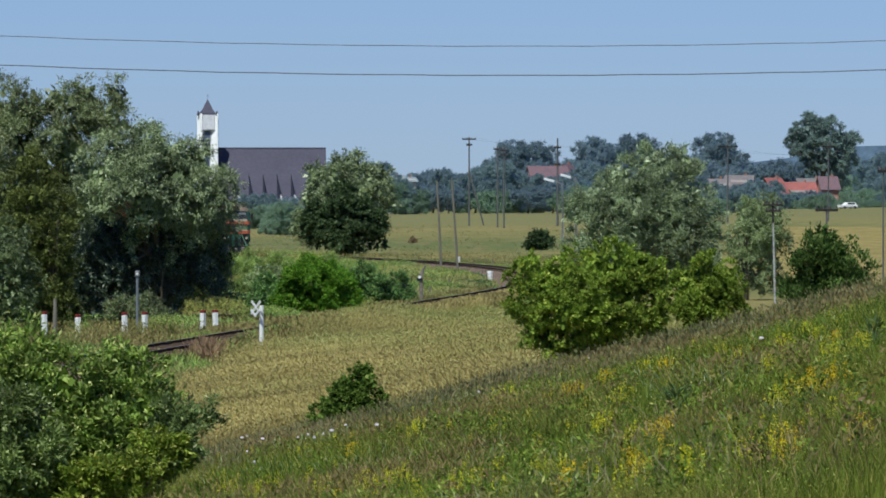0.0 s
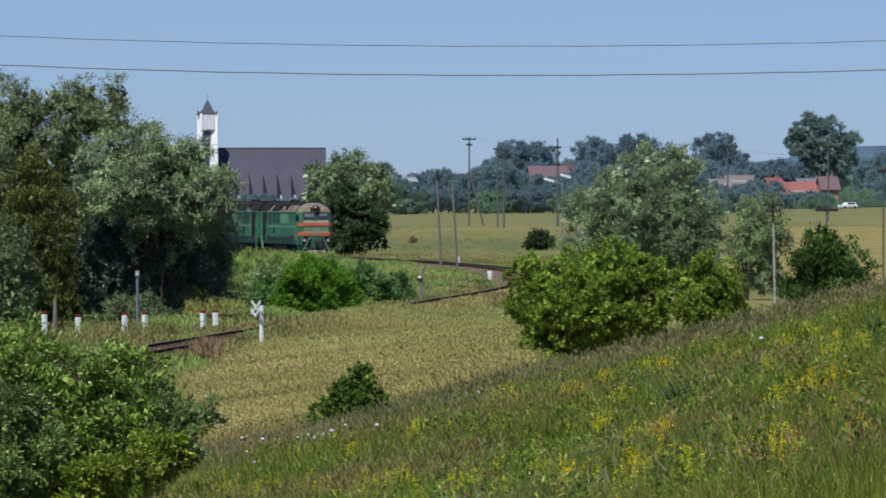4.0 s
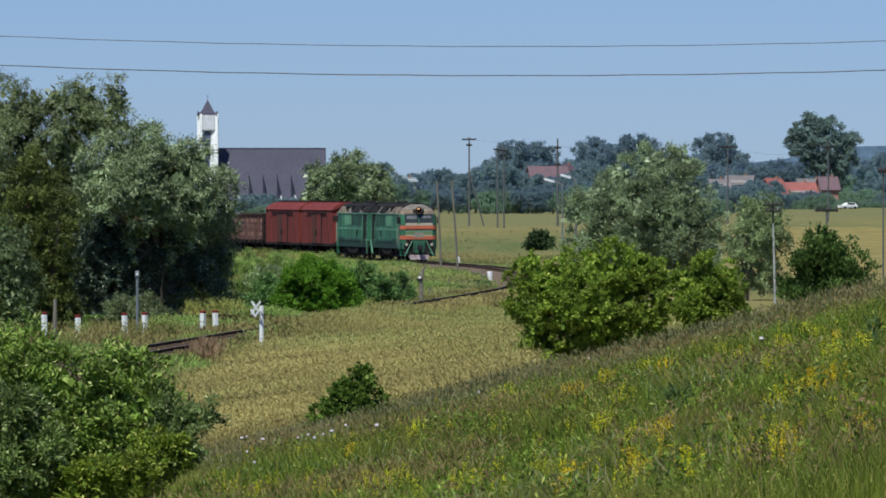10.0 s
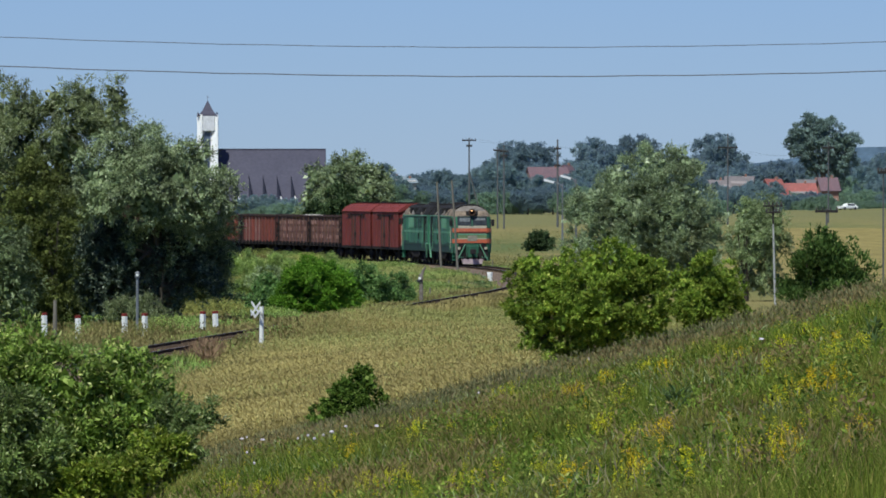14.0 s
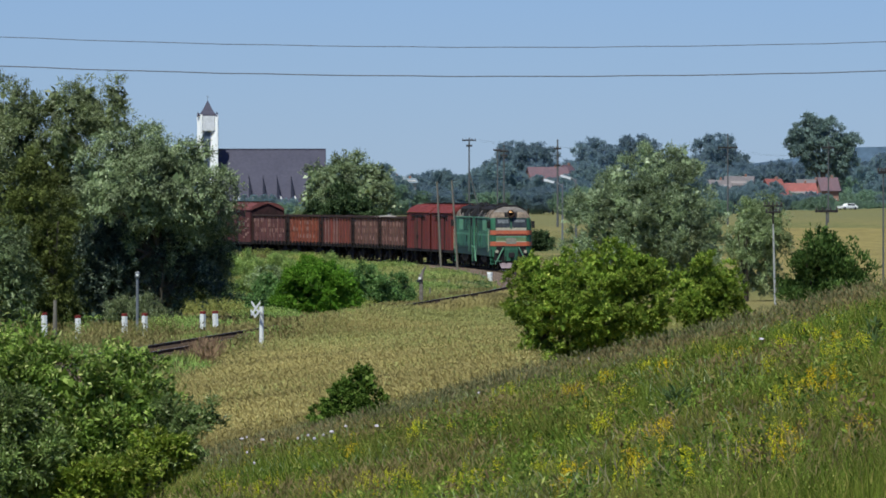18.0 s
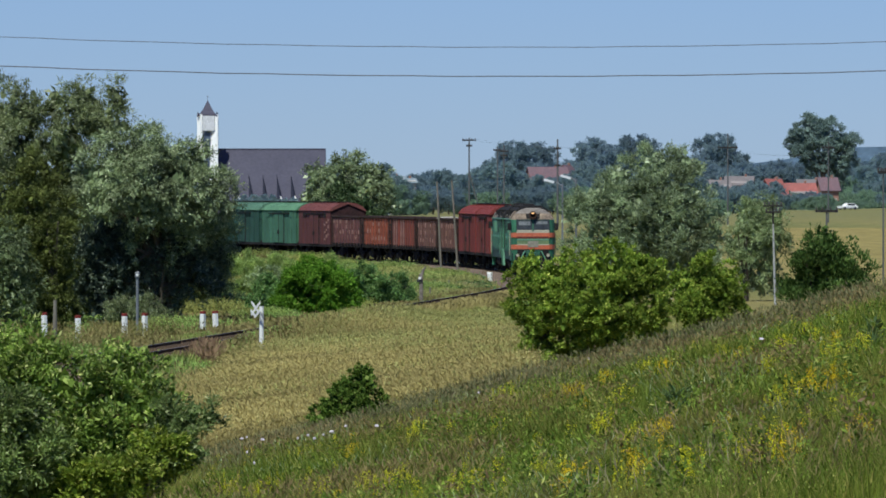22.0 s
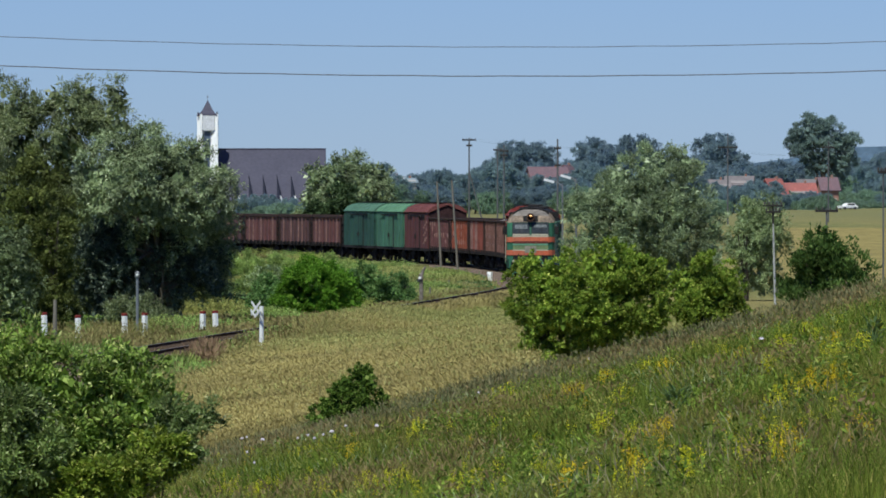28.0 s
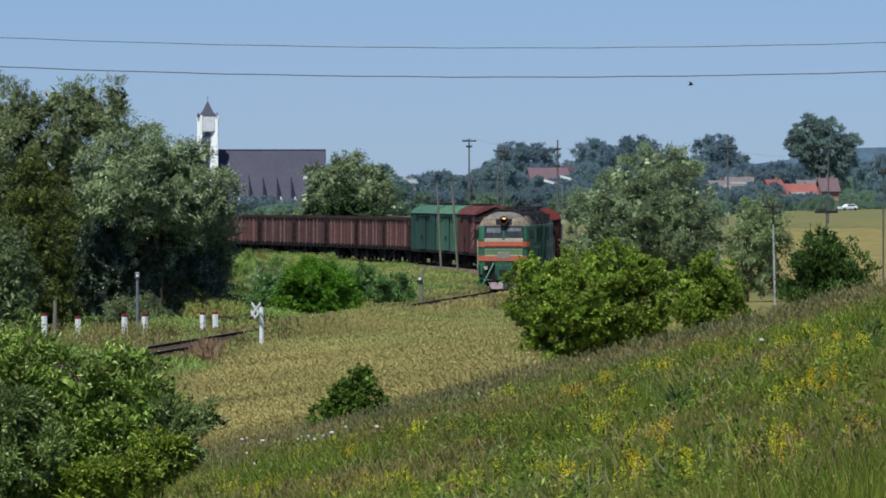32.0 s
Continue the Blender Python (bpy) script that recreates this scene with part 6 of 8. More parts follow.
def markers():
    def stone(x, y, w, h, label):
        t = thing("kilometre_stone", pose(x, y, float(lie(x, y)) - 0.05, 0, 0, -42), label, "marker stone", "white stones by the line")
        part("block", boxes((-w / 2, w / 2, -0.12, 0.12, 0, h * 0.85), bevel=0.06), WHITE, t)
        part("cap", prism([(-0.12, h * 0.85), (0.12, h * 0.85), (0.07, h), (-0.07, h)], -w / 2, w / 2), WHITE, t)
    stone(3.2, 553, 0.36, 0.9, "white-painted stone marker beside the line")
    stone(1.25, 668, 0.34, 0.9, "small white stone marker beyond the line")

    def low_post(x, y, h, label):
        t = thing("low_post", pose(x, y, float(lie(x, y))), label, "post")
        part("shaft", tube(bmesh.new(), [(0, 0, -0.2), (0, 0, h)], [0.05, 0.045], 8), WOODPOLE, t)
    low_post(0.37, 500, 0.9, "thin dark stake in the bank")
    low_post(2.4, 640, 0.7, "short dark stake beyond the line")
    low_post(4.0, 655, 0.8, "short dark stake beyond the line")
    low_post(-0.75, 470, 0.8, "thin dark stake in the bank")

    # concrete post with a small white disc
    t = thing("signal_post", pose(-1.17, 436, float(lie(-1.17, 436))), "weathered concrete signal post with a white disc", "signal post")
    grey = surface("weathered_post", (0.25, 0.22, 0.18), 0.9, (0.13, 0.11, 0.09), 4, 0.8, 18, 0.3, 0.4)
    part("post", boxes((-0.10, 0.10, -0.09, 0.09, -0.3, 1.95), bevel=0.03), grey, t)
    part("post_head", tube(bmesh.new(), [(0.03, 0, 1.9), (0.12, 0, 2.15), (0.24, 0, 2.3)], [0.09, 0.07, 0.05], 8), grey, t)
    part("disc", disc(bmesh.new(), 0.08, 0.05, Matrix.Translation((-0.08, -0.16, 1.72)) @ Matrix.Rotation(radians(90), 4, "X")), WHITE, t, "white round disc")
    part("bracket", boxes((-0.22, 0.08, -0.14, -0.1, 1.5, 1.66)), WIRE, t)

    # guard posts of the level crossing: white with red tops
    first = None
    for px, y in ((79, 352), (139, 345), (221, 349), (256, 349), (358, 351), (382, 351)):
        x = (px - 784) * y / 14386
        m = pose(x, y, float(lie(x, y)) - 0.1, 0, random.Random(px).uniform(-3, 3), random.Random(px).uniform(-58, -30))
        if first is None:
            first = thing("guard_post", m, "white concrete guard post with a red top at the level crossing", "guard post", "guard posts of the crossing")
            part("shaft", boxes((-0.11, 0.11, -0.09, 0.09, 0, 1.2), bevel=0.02), WHITE, first)
            part("red_top", boxes((-0.115, 0.115, -0.095, 0.095, 1.2, 1.32), bevel=0.02), RED, first, "red painted top")
        else:
            copy_thing(first, m)

    # crossbuck
    x, y = -6.55, 291
    t = thing("crossing_sign", pose(x, y, float(lie(x, y)), 0, 0, -25), "white crossbuck warning sign on a white post", "road sign")
    part("post", tube(bmesh.new(), [(0.06, 0, -0.3), (0.06, 0, 2.0)], [0.085, 0.08], 10), WHITE, t)
    # boards turned well away, towards the road: a cross, and half a cross below it
    turned = Matrix.Rotation(radians(-42), 4, "Z")
    for k, (x0, x1, z, ang) in enumerate(((-0.5, 0.5, 1.92, 27), (-0.5, 0.5, 1.92, -27), (-0.5, 0.0, 1.62, 27), (0.0, 0.5, 1.62, -27))):
        bm = boxes((x0, x1, -0.13 - 0.014 * k, -0.118 - 0.014 * k, -0.055, 0.055), bevel=0.004)
        part("sign_board", bm, WHITE, t, "narrow white board of the crossbuck", pose(-0.03, 0, 0) @ turned @ pose(0, 0, z, 0, ang, 0))

    # thin warning post with a small lamp head
    x, y = -13.2, 351
    t = thing("crossing_signal", pose(x, y, float(lie(x, y))), "slim grey crossing signal post with a small head", "signal")
    part("mast", tube(bmesh.new(), [(0, 0, -0.3), (0, 0, 2.75)], [0.07, 0.055], 8), STEEL, t)
    part("head", boxes((-0.10, 0.10, -0.10, 0.08, 2.7, 2.98), bevel=0.03), STEEL, t)
    part("lens", disc(bmesh.new(), 0.055, 0.04, Matrix.Translation((0, -0.12, 2.84)) @ Matrix.Rotation(radians(90), 4, "X")), WHITE, t)


markers()


def overhead_lines():
    """Two slack cables across the view, hung between two poles that stand outside it."""
    y, x0, x1 = 120.0, -19.0, 22.0
    for x in (x0, x1):
        g0 = float(lie(x, y))
        t = thing("line_pole", pose(x, y, g0), "wooden pole that carries two cables", "pole", "cable poles")
        part("shaft", tube(bmesh.new(), [(0, 0, -0.5), (0, 0, 9.6 - g0)], [0.15, 0.11], 10), WOODPOLE, t)
    for z_low, sag, tag in ((7.885, 1.12, "upper"), (7.455, 1.12, "lower")):
        pts = []
        for i in range(61):
            u = -1 + 2 * i / 60
            xx = (x0 + x1) / 2 + u * (x1 - x0) / 2
            pts.append((xx, y, z_low + 0.05 * u + sag * u * u + 0.004 * math.sin(i * 2.4)))
        bm = tube(bmesh.new(), pts, [0.006 if tag == "upper" else 0.0085] * 61, 6)
        me = bpy.data.meshes.new("cable")
        bm.to_mesh(me)
        bm.free()
        me.materials.append(CABLE)
        tagged(new("cable", me), "thin dark slack overhead cable against the sky", "cable", "overhead cables")


overhead_lines()


# ---------------------------------------------------------------- the train
LOCO_GREEN = surface("loco_green", (0.050, 0.190, 0.105), 0.5, (0.032, 0.085, 0.055), 1.1, 1.0, 9, 0.3, 0.1, streak=True, chips=(((0.03, 0.032, 0.028), 0.63, 1.6),))
LOCO_BAND = surface("loco_pale_green", (0.146, 0.327, 0.206), 0.55, (0.095, 0.206, 0.129), 1.0, 0.6, 9, 0.2, 0.1, streak=True)
LOCO_OLIVE = surface("loco_olive", (0.17, 0.24, 0.11), 0.6, (0.12, 0.17, 0.09), 1.5, 0.6, 9, 0.2)
LOCO_ORANGE = surface("loco_orange", (0.53, 0.125, 0.062), 0.5, (0.40, 0.15, 0.095), 1.5, 0.85, 12, 0.3)
LOCO_ROOF = surface("dusty_roof", (0.312, 0.238, 0.168), 0.8, (0.107, 0.082, 0.070), 1.6, 0.95, 7, 0.45, 0.2)
GREY_ROOF = surface("grimy_roof", (0.27, 0.235, 0.20), 0.8, (0.09, 0.08, 0.075), 0.9, 0.9, 5, 0.35, 0.2)
LOCO_DARK = surface("loco_grimy_green", (0.018, 0.055, 0.042), 0.55, (0.02, 0.028, 0.026), 1.2, 0.9, 9, 0.3, 0.1, streak=True)
# near-black for soot, also for shade in openings and step wells
SOOT_SHADE = surface("sooty_and_shaded_metal", (0.018, 0.017, 0.018), 0.85, (0.045, 0.04, 0.037), 1.5, 0.6, spec=0.1)
UNDER = surface("grimy_underframe_and_shaded_end", (0.026, 0.024, 0.026), 0.95, (0.052, 0.044, 0.042), 1.5, 0.7, spec=0.05)
PLOUGH = surface("greyed_plough", (0.55, 0.43, 0.43), 0.7, (0.32, 0.23, 0.23), 2, 0.7)
WINDSCREEN = surface("mottled_windscreen", (0.028, 0.034, 0.040), 0.25, (0.07, 0.075, 0.075), 2.5, 0.8, spec=0.35)
CREAM = surface("cream_paint", (0.496, 0.448, 0.336), 0.6, (0.336, 0.288, 0.216), 2, 0.6)
VAN_RED = surface("van_red", (0.217, 0.042, 0.034), 0.7, (0.140, 0.034, 0.030), 0.6, 0.8, 7, 0.25, 0.15, streak=True, chips=(((0.07, 0.035, 0.03), 0.61, 2.2), ((0.30, 0.16, 0.14), 0.68, 3.0)))
VAN_ROOF = surface("van_roof_red", (0.227, 0.046, 0.038), 0.7, (0.143, 0.035, 0.029), 0.5, 0.7, 6, 0.2, 0.1, chips=(((0.12, 0.05, 0.042), 0.6, 1.4),))
VAN_DOOR = surface("van_door_rust", (0.085, 0.045, 0.033), 0.75, (0.125, 0.045, 0.034), 0.9, 0.8, 7, 0.25, 0.15, streak=True)
VAN_BROWN = surface("van_brown", (0.132, 0.045, 0.044), 0.75, (0.094, 0.035, 0.033), 0.6, 0.8, 7, 0.25, 0.15, streak=True, chips=(((0.05, 0.03, 0.028), 0.61, 2.0), ((0.26, 0.15, 0.13), 0.69, 3.0)))
BROWN_ROOF = surface("van_roof_brown", (0.182, 0.061, 0.053), 0.75, (0.110, 0.040, 0.036), 0.5, 0.8, 6, 0.2, 0.1, chips=(((0.26, 0.11, 0.09), 0.62, 1.2),))
VAN_LIGHT = surface("van_light_green", (0.078, 0.199, 0.123), 0.7, (0.050, 0.120, 0.078), 0.8, 0.9, 7, 0.3, 0.15, streak=True, chips=(((0.03, 0.05, 0.04), 0.59, 2.0), ((0.15, 0.25, 0.185), 0.66, 3.0)))
LIGHT_ROOF = surface("van_roof_light_green", (0.13, 0.27, 0.15), 0.7, (0.075, 0.16, 0.095), 0.5, 0.8, 6, 0.2, 0.1, chips=(((0.05, 0.10, 0.07), 0.6, 1.4),))
VAN_DARK = surface("van_dark_green", (0.036, 0.098, 0.072), 0.7, (0.022, 0.056, 0.044), 0.8, 0.9, 7, 0.3, 0.15, streak=True, chips=(((0.02, 0.035, 0.03), 0.59, 2.0), ((0.11, 0.21, 0.16), 0.67, 3.0)))
DARK_ROOF = surface("van_roof_dark_green", (0.10, 0.20, 0.13), 0.7, (0.055, 0.12, 0.08), 0.5, 0.8, 6, 0.2, 0.1, chips=(((0.22, 0.36, 0.25), 0.64, 1.2),))
GON_DARK = surface("gondola_dark", (0.132, 0.060, 0.050), 0.8, (0.205, 0.118, 0.095), 1.2, 0.9, 9, 0.3, 0.2, streak=True, chips=(((0.06, 0.036, 0.032), 0.60, 2.2), ((0.38, 0.24, 0.19), 0.64, 3.4)))
GON_RED = surface("gondola_red", (0.230, 0.066, 0.050), 0.8, (0.136, 0.053, 0.043), 1.2, 0.8, 9, 0.3, 0.2, streak=True, chips=(((0.06, 0.036, 0.032), 0.60, 2.2), ((0.34, 0.20, 0.16), 0.67, 3.4)))
GON_ORANGE = surface("gondola_orange", (0.285, 0.080, 0.046), 0.8, (0.167, 0.059, 0.043), 1.2, 0.8, 9, 0.3, 0.2, streak=True, chips=(((0.06, 0.036, 0.032), 0.60, 2.2), ((0.34, 0.20, 0.16), 0.67, 3.4)))
GON_DULL = surface("gondola_dull_brown", (0.125, 0.062, 0.060), 0.8, (0.080, 0.044, 0.044), 1.2, 0.8, 9, 0.3, 0.2, streak=True, chips=(((0.05, 0.034, 0.032), 0.58, 2.0), ((0.30, 0.20, 0.17), 0.68, 3.0)))
GON_PINK = surface("gondola_brick", (0.165, 0.070, 0.066), 0.8, (0.100, 0.048, 0.047), 1.2, 0.8, 9, 0.3, 0.2, streak=True, chips=(((0.06, 0.036, 0.032), 0.60, 2.2), ((0.34, 0.20, 0.16), 0.67, 3.4)))
SUNLIT_RIB_MARK = surface("pale_sunlit_rib_and_mark", (0.377, 0.224, 0.188), 0.8, (0.236, 0.107, 0.082), 2, 0.7)
PALE_STAKE = surface("pale_stake", (0.27, 0.155, 0.135), 0.8, (0.15, 0.075, 0.065), 3, 0.8)
LOAD = surface("scrap_load", (0.40, 0.38, 0.34), 0.9, (0.2, 0.16, 0.13), 1.5, 0.8, 6, 0.4, 0.6)
STRIPE_RED = surface("dull_dark_red", (0.13, 0.035, 0.025), 0.6, (0.07, 0.03, 0.025), 2, 0.7)
GRIME_SHADE_BROWN = surface("grime_and_shade_brown", (0.062, 0.034, 0.029), 0.85, (0.032, 0.024, 0.022), 1.5, 0.8, spec=0.1)
# darker van brown that puts shade into the end wall's colour
SHADED_END = surface("shaded_van_end", (0.058, 0.027, 0.026), 0.85, (0.034, 0.022, 0.021), 1.0, 0.8, 6, 0.3, spec=0.1)
HOOD = surface("rusty_hood", (0.10, 0.048, 0.028), 0.8, (0.04, 0.028, 0.022), 4, 0.8)
# pale colour for the reflection in the cab's panes
PANE_SHEEN = surface("pale_pane_sheen", (0.20, 0.215, 0.22), 0.7, (0.07, 0.08, 0.085), 5, 0.9)
HEADLIGHT = surface("headlight_glow", (0.9, 0.8, 0.6), 0.3, glow=((1.0, 0.55, 0.22), 2.4))
WHEEL = surface("wheel_steel", (0.06, 0.05, 0.045), 0.6, (0.03, 0.026, 0.024), 3, 0.6, metal=0.3)


def wheelset(parent, x, r):
    bm = bmesh.new()
    for sy in (-1, 1):
        turn = Matrix.Rotation(radians(90), 4, "X")
        disc(bm, r, 0.13, Matrix.Translation((0, sy * 0.80, 0)) @ turn, 20)
        disc(bm, r + 0.03, 0.03, Matrix.Translation((0, sy * 0.72, 0)) @ turn, 20)
        disc(bm, r * 0.35, 0.24, Matrix.Translation((0, sy * 0.84, 0)) @ turn, 10)
        for k in range(4):
            a = k * math.pi / 2 + 0.4
            box(bm, math.cos(a) * r * 0.6 - 0.05, math.cos(a) * r * 0.6 + 0.05, sy * 0.87 - 0.02, sy * 0.87 + 0.02, math.sin(a) * r * 0.6 - 0.05, math.sin(a) * r * 0.6 + 0.05)
    disc(bm, 0.085, 1.7, Matrix.Rotation(radians(90), 4, "X"), 10)
    seat = pose(x, 0, r)
    w = part("wheelset", bm, WHEEL, parent, "", seat)
    return w


def bogie(parent, x, axles, r, gap):
    """A cast side-framed bogie with its axles."""
    half = gap * (axles - 1) / 2
    bm = bmesh.new()
    for sy in (-1, 1):
        ya, yb = sorted((sy * 0.98, sy * 1.14))
        out = [(-half - 0.3, r + 0.02), (-half - 0.3, r + 0.22), (-half + 0.2, r + 0.28), (-0.5, r + 0.42), (0.5, r + 0.42), (half - 0.2, r + 0.28), (half + 0.3, r + 0.22), (half + 0.3, r + 0.02),
               (half - 0.25, r - 0.1), (0.45, r - 0.28), (-0.45, r - 0.28), (-half + 0.25, r - 0.1)]
        a = [bm.verts.new((px, ya, pz)) for px, pz in out]
        c = [bm.verts.new((px, yb, pz)) for px, pz in out]
        n = len(out)
        for i in range(n):
            bm.faces.new((a[i], a[(i + 1) % n], c[(i + 1) % n], c[i]))
        bm.faces.new(a), bm.faces.new(list(reversed(c)))
        for i in range(axles):
            cx = -half + i * gap
            box(bm, cx - 0.17, cx + 0.17, *sorted((sy * 1.14, sy * 1.26)), r - 0.17, r + 0.17)
        for cx in ((-0.22, 0.0, 0.22) if axles == 2 else (-gap / 2 - 0.15, -gap / 2 + 0.15, gap / 2 - 0.15, gap / 2 + 0.15)):
            disc(bm, 0.09, 0.4, Matrix.Translation((cx, sy * 1.07, r + 0.05)), 8)
    bmesh.ops.recalc_face_normals(bm, faces=bm.faces)
    box(bm, -0.25, 0.25, -1.1, 1.1, r + 0.1, r + 0.4)
    b = part("bogie", bm, UNDER, parent, "grimy cast bogie", pose(x, 0, 0))
    for i in range(axles):
        wheelset(b, -half + i * gap, r)
    return b


def coupler(parent, x, sx):
    bm = bmesh.new()
    a, b = sorted((x, x + sx * 0.62))
    box(bm, a, b, -0.11, 0.11, 0.95, 1.17)
    c = x + sx * 0.5
    box(bm, min(c, c + sx * 0.25), max(c, c + sx * 0.25), -0.22, 0.2, 0.88, 1.25, 0.03)
    part("coupler", bm, UNDER, parent)


def locomotive(L, label):
    """One cab-ended section of a two-section diesel; the cab is at +x."""
    t = thing("diesel_locomotive", Matrix(), label, "locomotive", "locomotive sections")
    xr, xf, w = -L / 2 + 0.62, L / 2 - 0.6, 1.475
    part("body_side", boxes((xr, xf - 1.5, -w, w, 1.46, 3.76), bevel=0.03), LOCO_GREEN, t, "teal green side panels")
    arch = [(-w, 3.76), (-1.41, 3.95), (-1.22, 4.22), (-0.85, 4.45), (-0.4, 4.57), (0, 4.60), (0.4, 4.57), (0.85, 4.45), (1.22, 4.22), (1.41, 3.95), (w, 3.76)]
    cuts = (xr, xr + 2.9, xr + 4.3, xr + 7.6, xr + 9.6, xf - 1.5)
    for k in range(5):
        part("roof_section", prism(arch, cuts[k] + 0.01, cuts[k + 1]), (SOOT_SHADE, GREY_ROOF, SOOT_SHADE, GREY_ROOF, LOCO_ROOF)[k], t, ("sooty black roof section", "dusty grey roof section", "sooty black roof section", "dusty grey roof section", "dusty tan roof section")[k])

    # cab: level rows from the waist to the rounded brow
    rows = [(0.95, 0.0, 1.22), (2.2, 0.0, 1.25), (2.97, -0.03, 1.25), (3.72, -0.2, 1.21), (3.86, -0.25, 1.16), (4.14, -0.44, 1.0), (4.38, -0.76, 0.74), (4.52, -1.08, 0.43)]
    def cab_piece(i0, i1, name, material, text):
        bm = bmesh.new()
        rings = []
        for z, dx, hw in rows[i0:i1 + 1]:
            back = w if z < 3.6 else {3.72: 1.44, 3.86: 1.38, 4.14: 1.18, 4.38: 0.86, 4.52: 0.5}[z]
            rings.append([bm.verts.new(p) for p in ((xf - 1.5, back, z), (xf - 0.35 + dx, back - 0.01, z), (xf - 0.1 + dx, hw + 0.04, z), (xf + dx, hw - 0.15, z), (xf + dx + 0.03, 0, z),
                                                     (xf + dx, -hw + 0.15, z), (xf - 0.1 + dx, -hw - 0.04, z), (xf - 0.35 + dx, -back + 0.01, z), (xf - 1.5, -back, z))])
        for a, c in zip(rings, rings[1:]):
            for k in range(8):
                bm.faces.new((a[k], a[k + 1], c[k + 1], c[k]))
        bm.faces.new(list(reversed(rings[0]))), bm.faces.new(rings[-1])
        bmesh.ops.recalc_face_normals(bm, faces=bm.faces)
        return part(name, bm, material, t, text)
    def face_panel(name, y0, y1, z0, z1, material, parent, text="", proud=0.03, thick=0.05):
        """A panel that follows the lean of the cab's front."""
        def fx(z):
            return xf + float(np.interp(z, [r[0] for r in rows], [r[1] for r in rows]))
        bm = bmesh.new()
        ring = []
        for z in (z0, z1):
            ring.append([bm.verts.new((fx(z) + proud + e, y, z)) for y in (y0, y1) for e in (0, -thick)])
        (a, b, c, d), (e, f, g2, h) = ring
        for q in ((a, c, g2, e), (b, f, h, d), (a, e, f, b), (c, d, h, g2), (e, g2, h, f), (a, b, d, c)):
            bm.faces.new(q)
        bmesh.ops.recalc_face_normals(bm, faces=bm.faces)
        return part(name, bm, material, parent, text)
    cab_piece(0, 2, "cab_front", LOCO_GREEN, "teal green lower cab front")
    up = cab_piece(2, 3, "cab_window_band", LOCO_GREEN, "window band of the cab")
    cab_piece(3, 5, "cab_brow", LOCO_ROOF, "rounded dusty tan brow over the windscreens")
    cab_piece(5, 7, "cab_roof", GREY_ROOF, "sooty grey cab roof")
    face_panel("brow_soot", -0.46, 0.46, 3.8, 4.13, SOOT_SHADE, t, "soot-stained patch round the headlight", 0.05, 0.03)

    def corner_panel(name, sy, z0, z1, material, text=""):
        """Carries a stripe round the cab's chamfered corner."""
        run = [(xf + 0.05, 1.06), (xf + 0.04, 1.12), (xf - 0.07, 1.31), (xf - 0.34, 1.485), (xf - 0.6, 1.487)]
        bm = bmesh.new()
        rings = [[bm.verts.new(c) for c in ((px, sy * py, z0), (px, sy * py, z1), (px - 0.03, sy * (py - 0.03), z1), (px - 0.03, sy * (py - 0.03), z0))] for px, py in run]
        for a, c in zip(rings, rings[1:]):
            for k in range(4):
                bm.faces.new((a[k], a[(k + 1) % 4], c[(k + 1) % 4], c[k]))
        bm.faces.new(rings[0]), bm.faces.new(rings[-1])
        bmesh.ops.recalc_face_normals(bm, faces=bm.faces)
        part(name, bm, material, t, text)
    face_panel("front_band", -1.08, 1.08, 2.03, 2.48, LOCO_OLIVE, t, "olive band between two orange stripes", 0.035)
    for z0, z1 in ((2.52, 2.83), (1.72, 2.03)):
        face_panel("orange_stripe", -1.07, 1.07, z0, z1, LOCO_ORANGE, t, "orange warning stripe across the cab front", 0.05)
        for sy in (-1, 1):
            corner_panel("corner_stripe", sy, z0, z1, LOCO_ORANGE)
    face_panel("cream_line", -1.1, 1.1, 2.83, 2.93, CREAM, t, "thin cream line above the stripe", 0.055)
    face_panel("cream_line", -1.09, 1.09, 2.0, 2.06, CREAM, t, "thin cream line above the stripe", 0.055)
    face_panel("pale_line", -1.09, 1.09, 2.33, 2.44, LOCO_BAND, t, "pale green line under the upper stripe", 0.05)
    face_panel("stripe_edge", -1.1, 1.1, 2.44, 2.58, STRIPE_RED, t, "dark red lower edge of the stripe", 0.06)
    face_panel("front_plate", -0.36, 0.36, 1.86, 2.28, surface("plate_paint", (0.30, 0.28, 0.22), 0.6, (0.16, 0.15, 0.12), 6, 0.8), t, "faded oval plate", 0.065)
    for sy in (-1, 1):
        y0, y1 = sorted((sy * 0.09, sy * 1.08))
        face_panel("windscreen_frame", y0 - 0.05, y1 + 0.05, 2.98, 3.74, LOCO_DARK, up, "dark green windscreen surround", 0.045)
        face_panel("windscreen_sill", y0 - 0.02, y1 + 0.02, 2.94, 3.02, CREAM, up, "pale sill under the windscreen", 0.07)
        face_panel("windscreen", y0, y1, 3.05, 3.68, WINDSCREEN, up, "mottled dark windscreen", 0.06)
        # pale panel stands for the whitish reflection in the upper pane
        face_panel("sun_blind", y0 + 0.12, y1 - 0.1, 3.34 if sy < 0 else 3.42, 3.6, PANE_SHEEN, up, "pale panel for the reflection in the windscreen", 0.066, 0.004)
    face_panel("wiper", -0.72, -0.68, 3.1, 3.45, SOOT_SHADE, up, "", 0.085, 0.02)
    face_panel("wiper", 0.68, 0.72, 3.1, 3.45, SOOT_SHADE, up, "", 0.085, 0.02)
    # headlight in a deep hood
    hx, hz = xf - 0.46, 4.04
    bm = bmesh.new()
    ring_o, ring_i = 0.25, 0.18
    vs = []
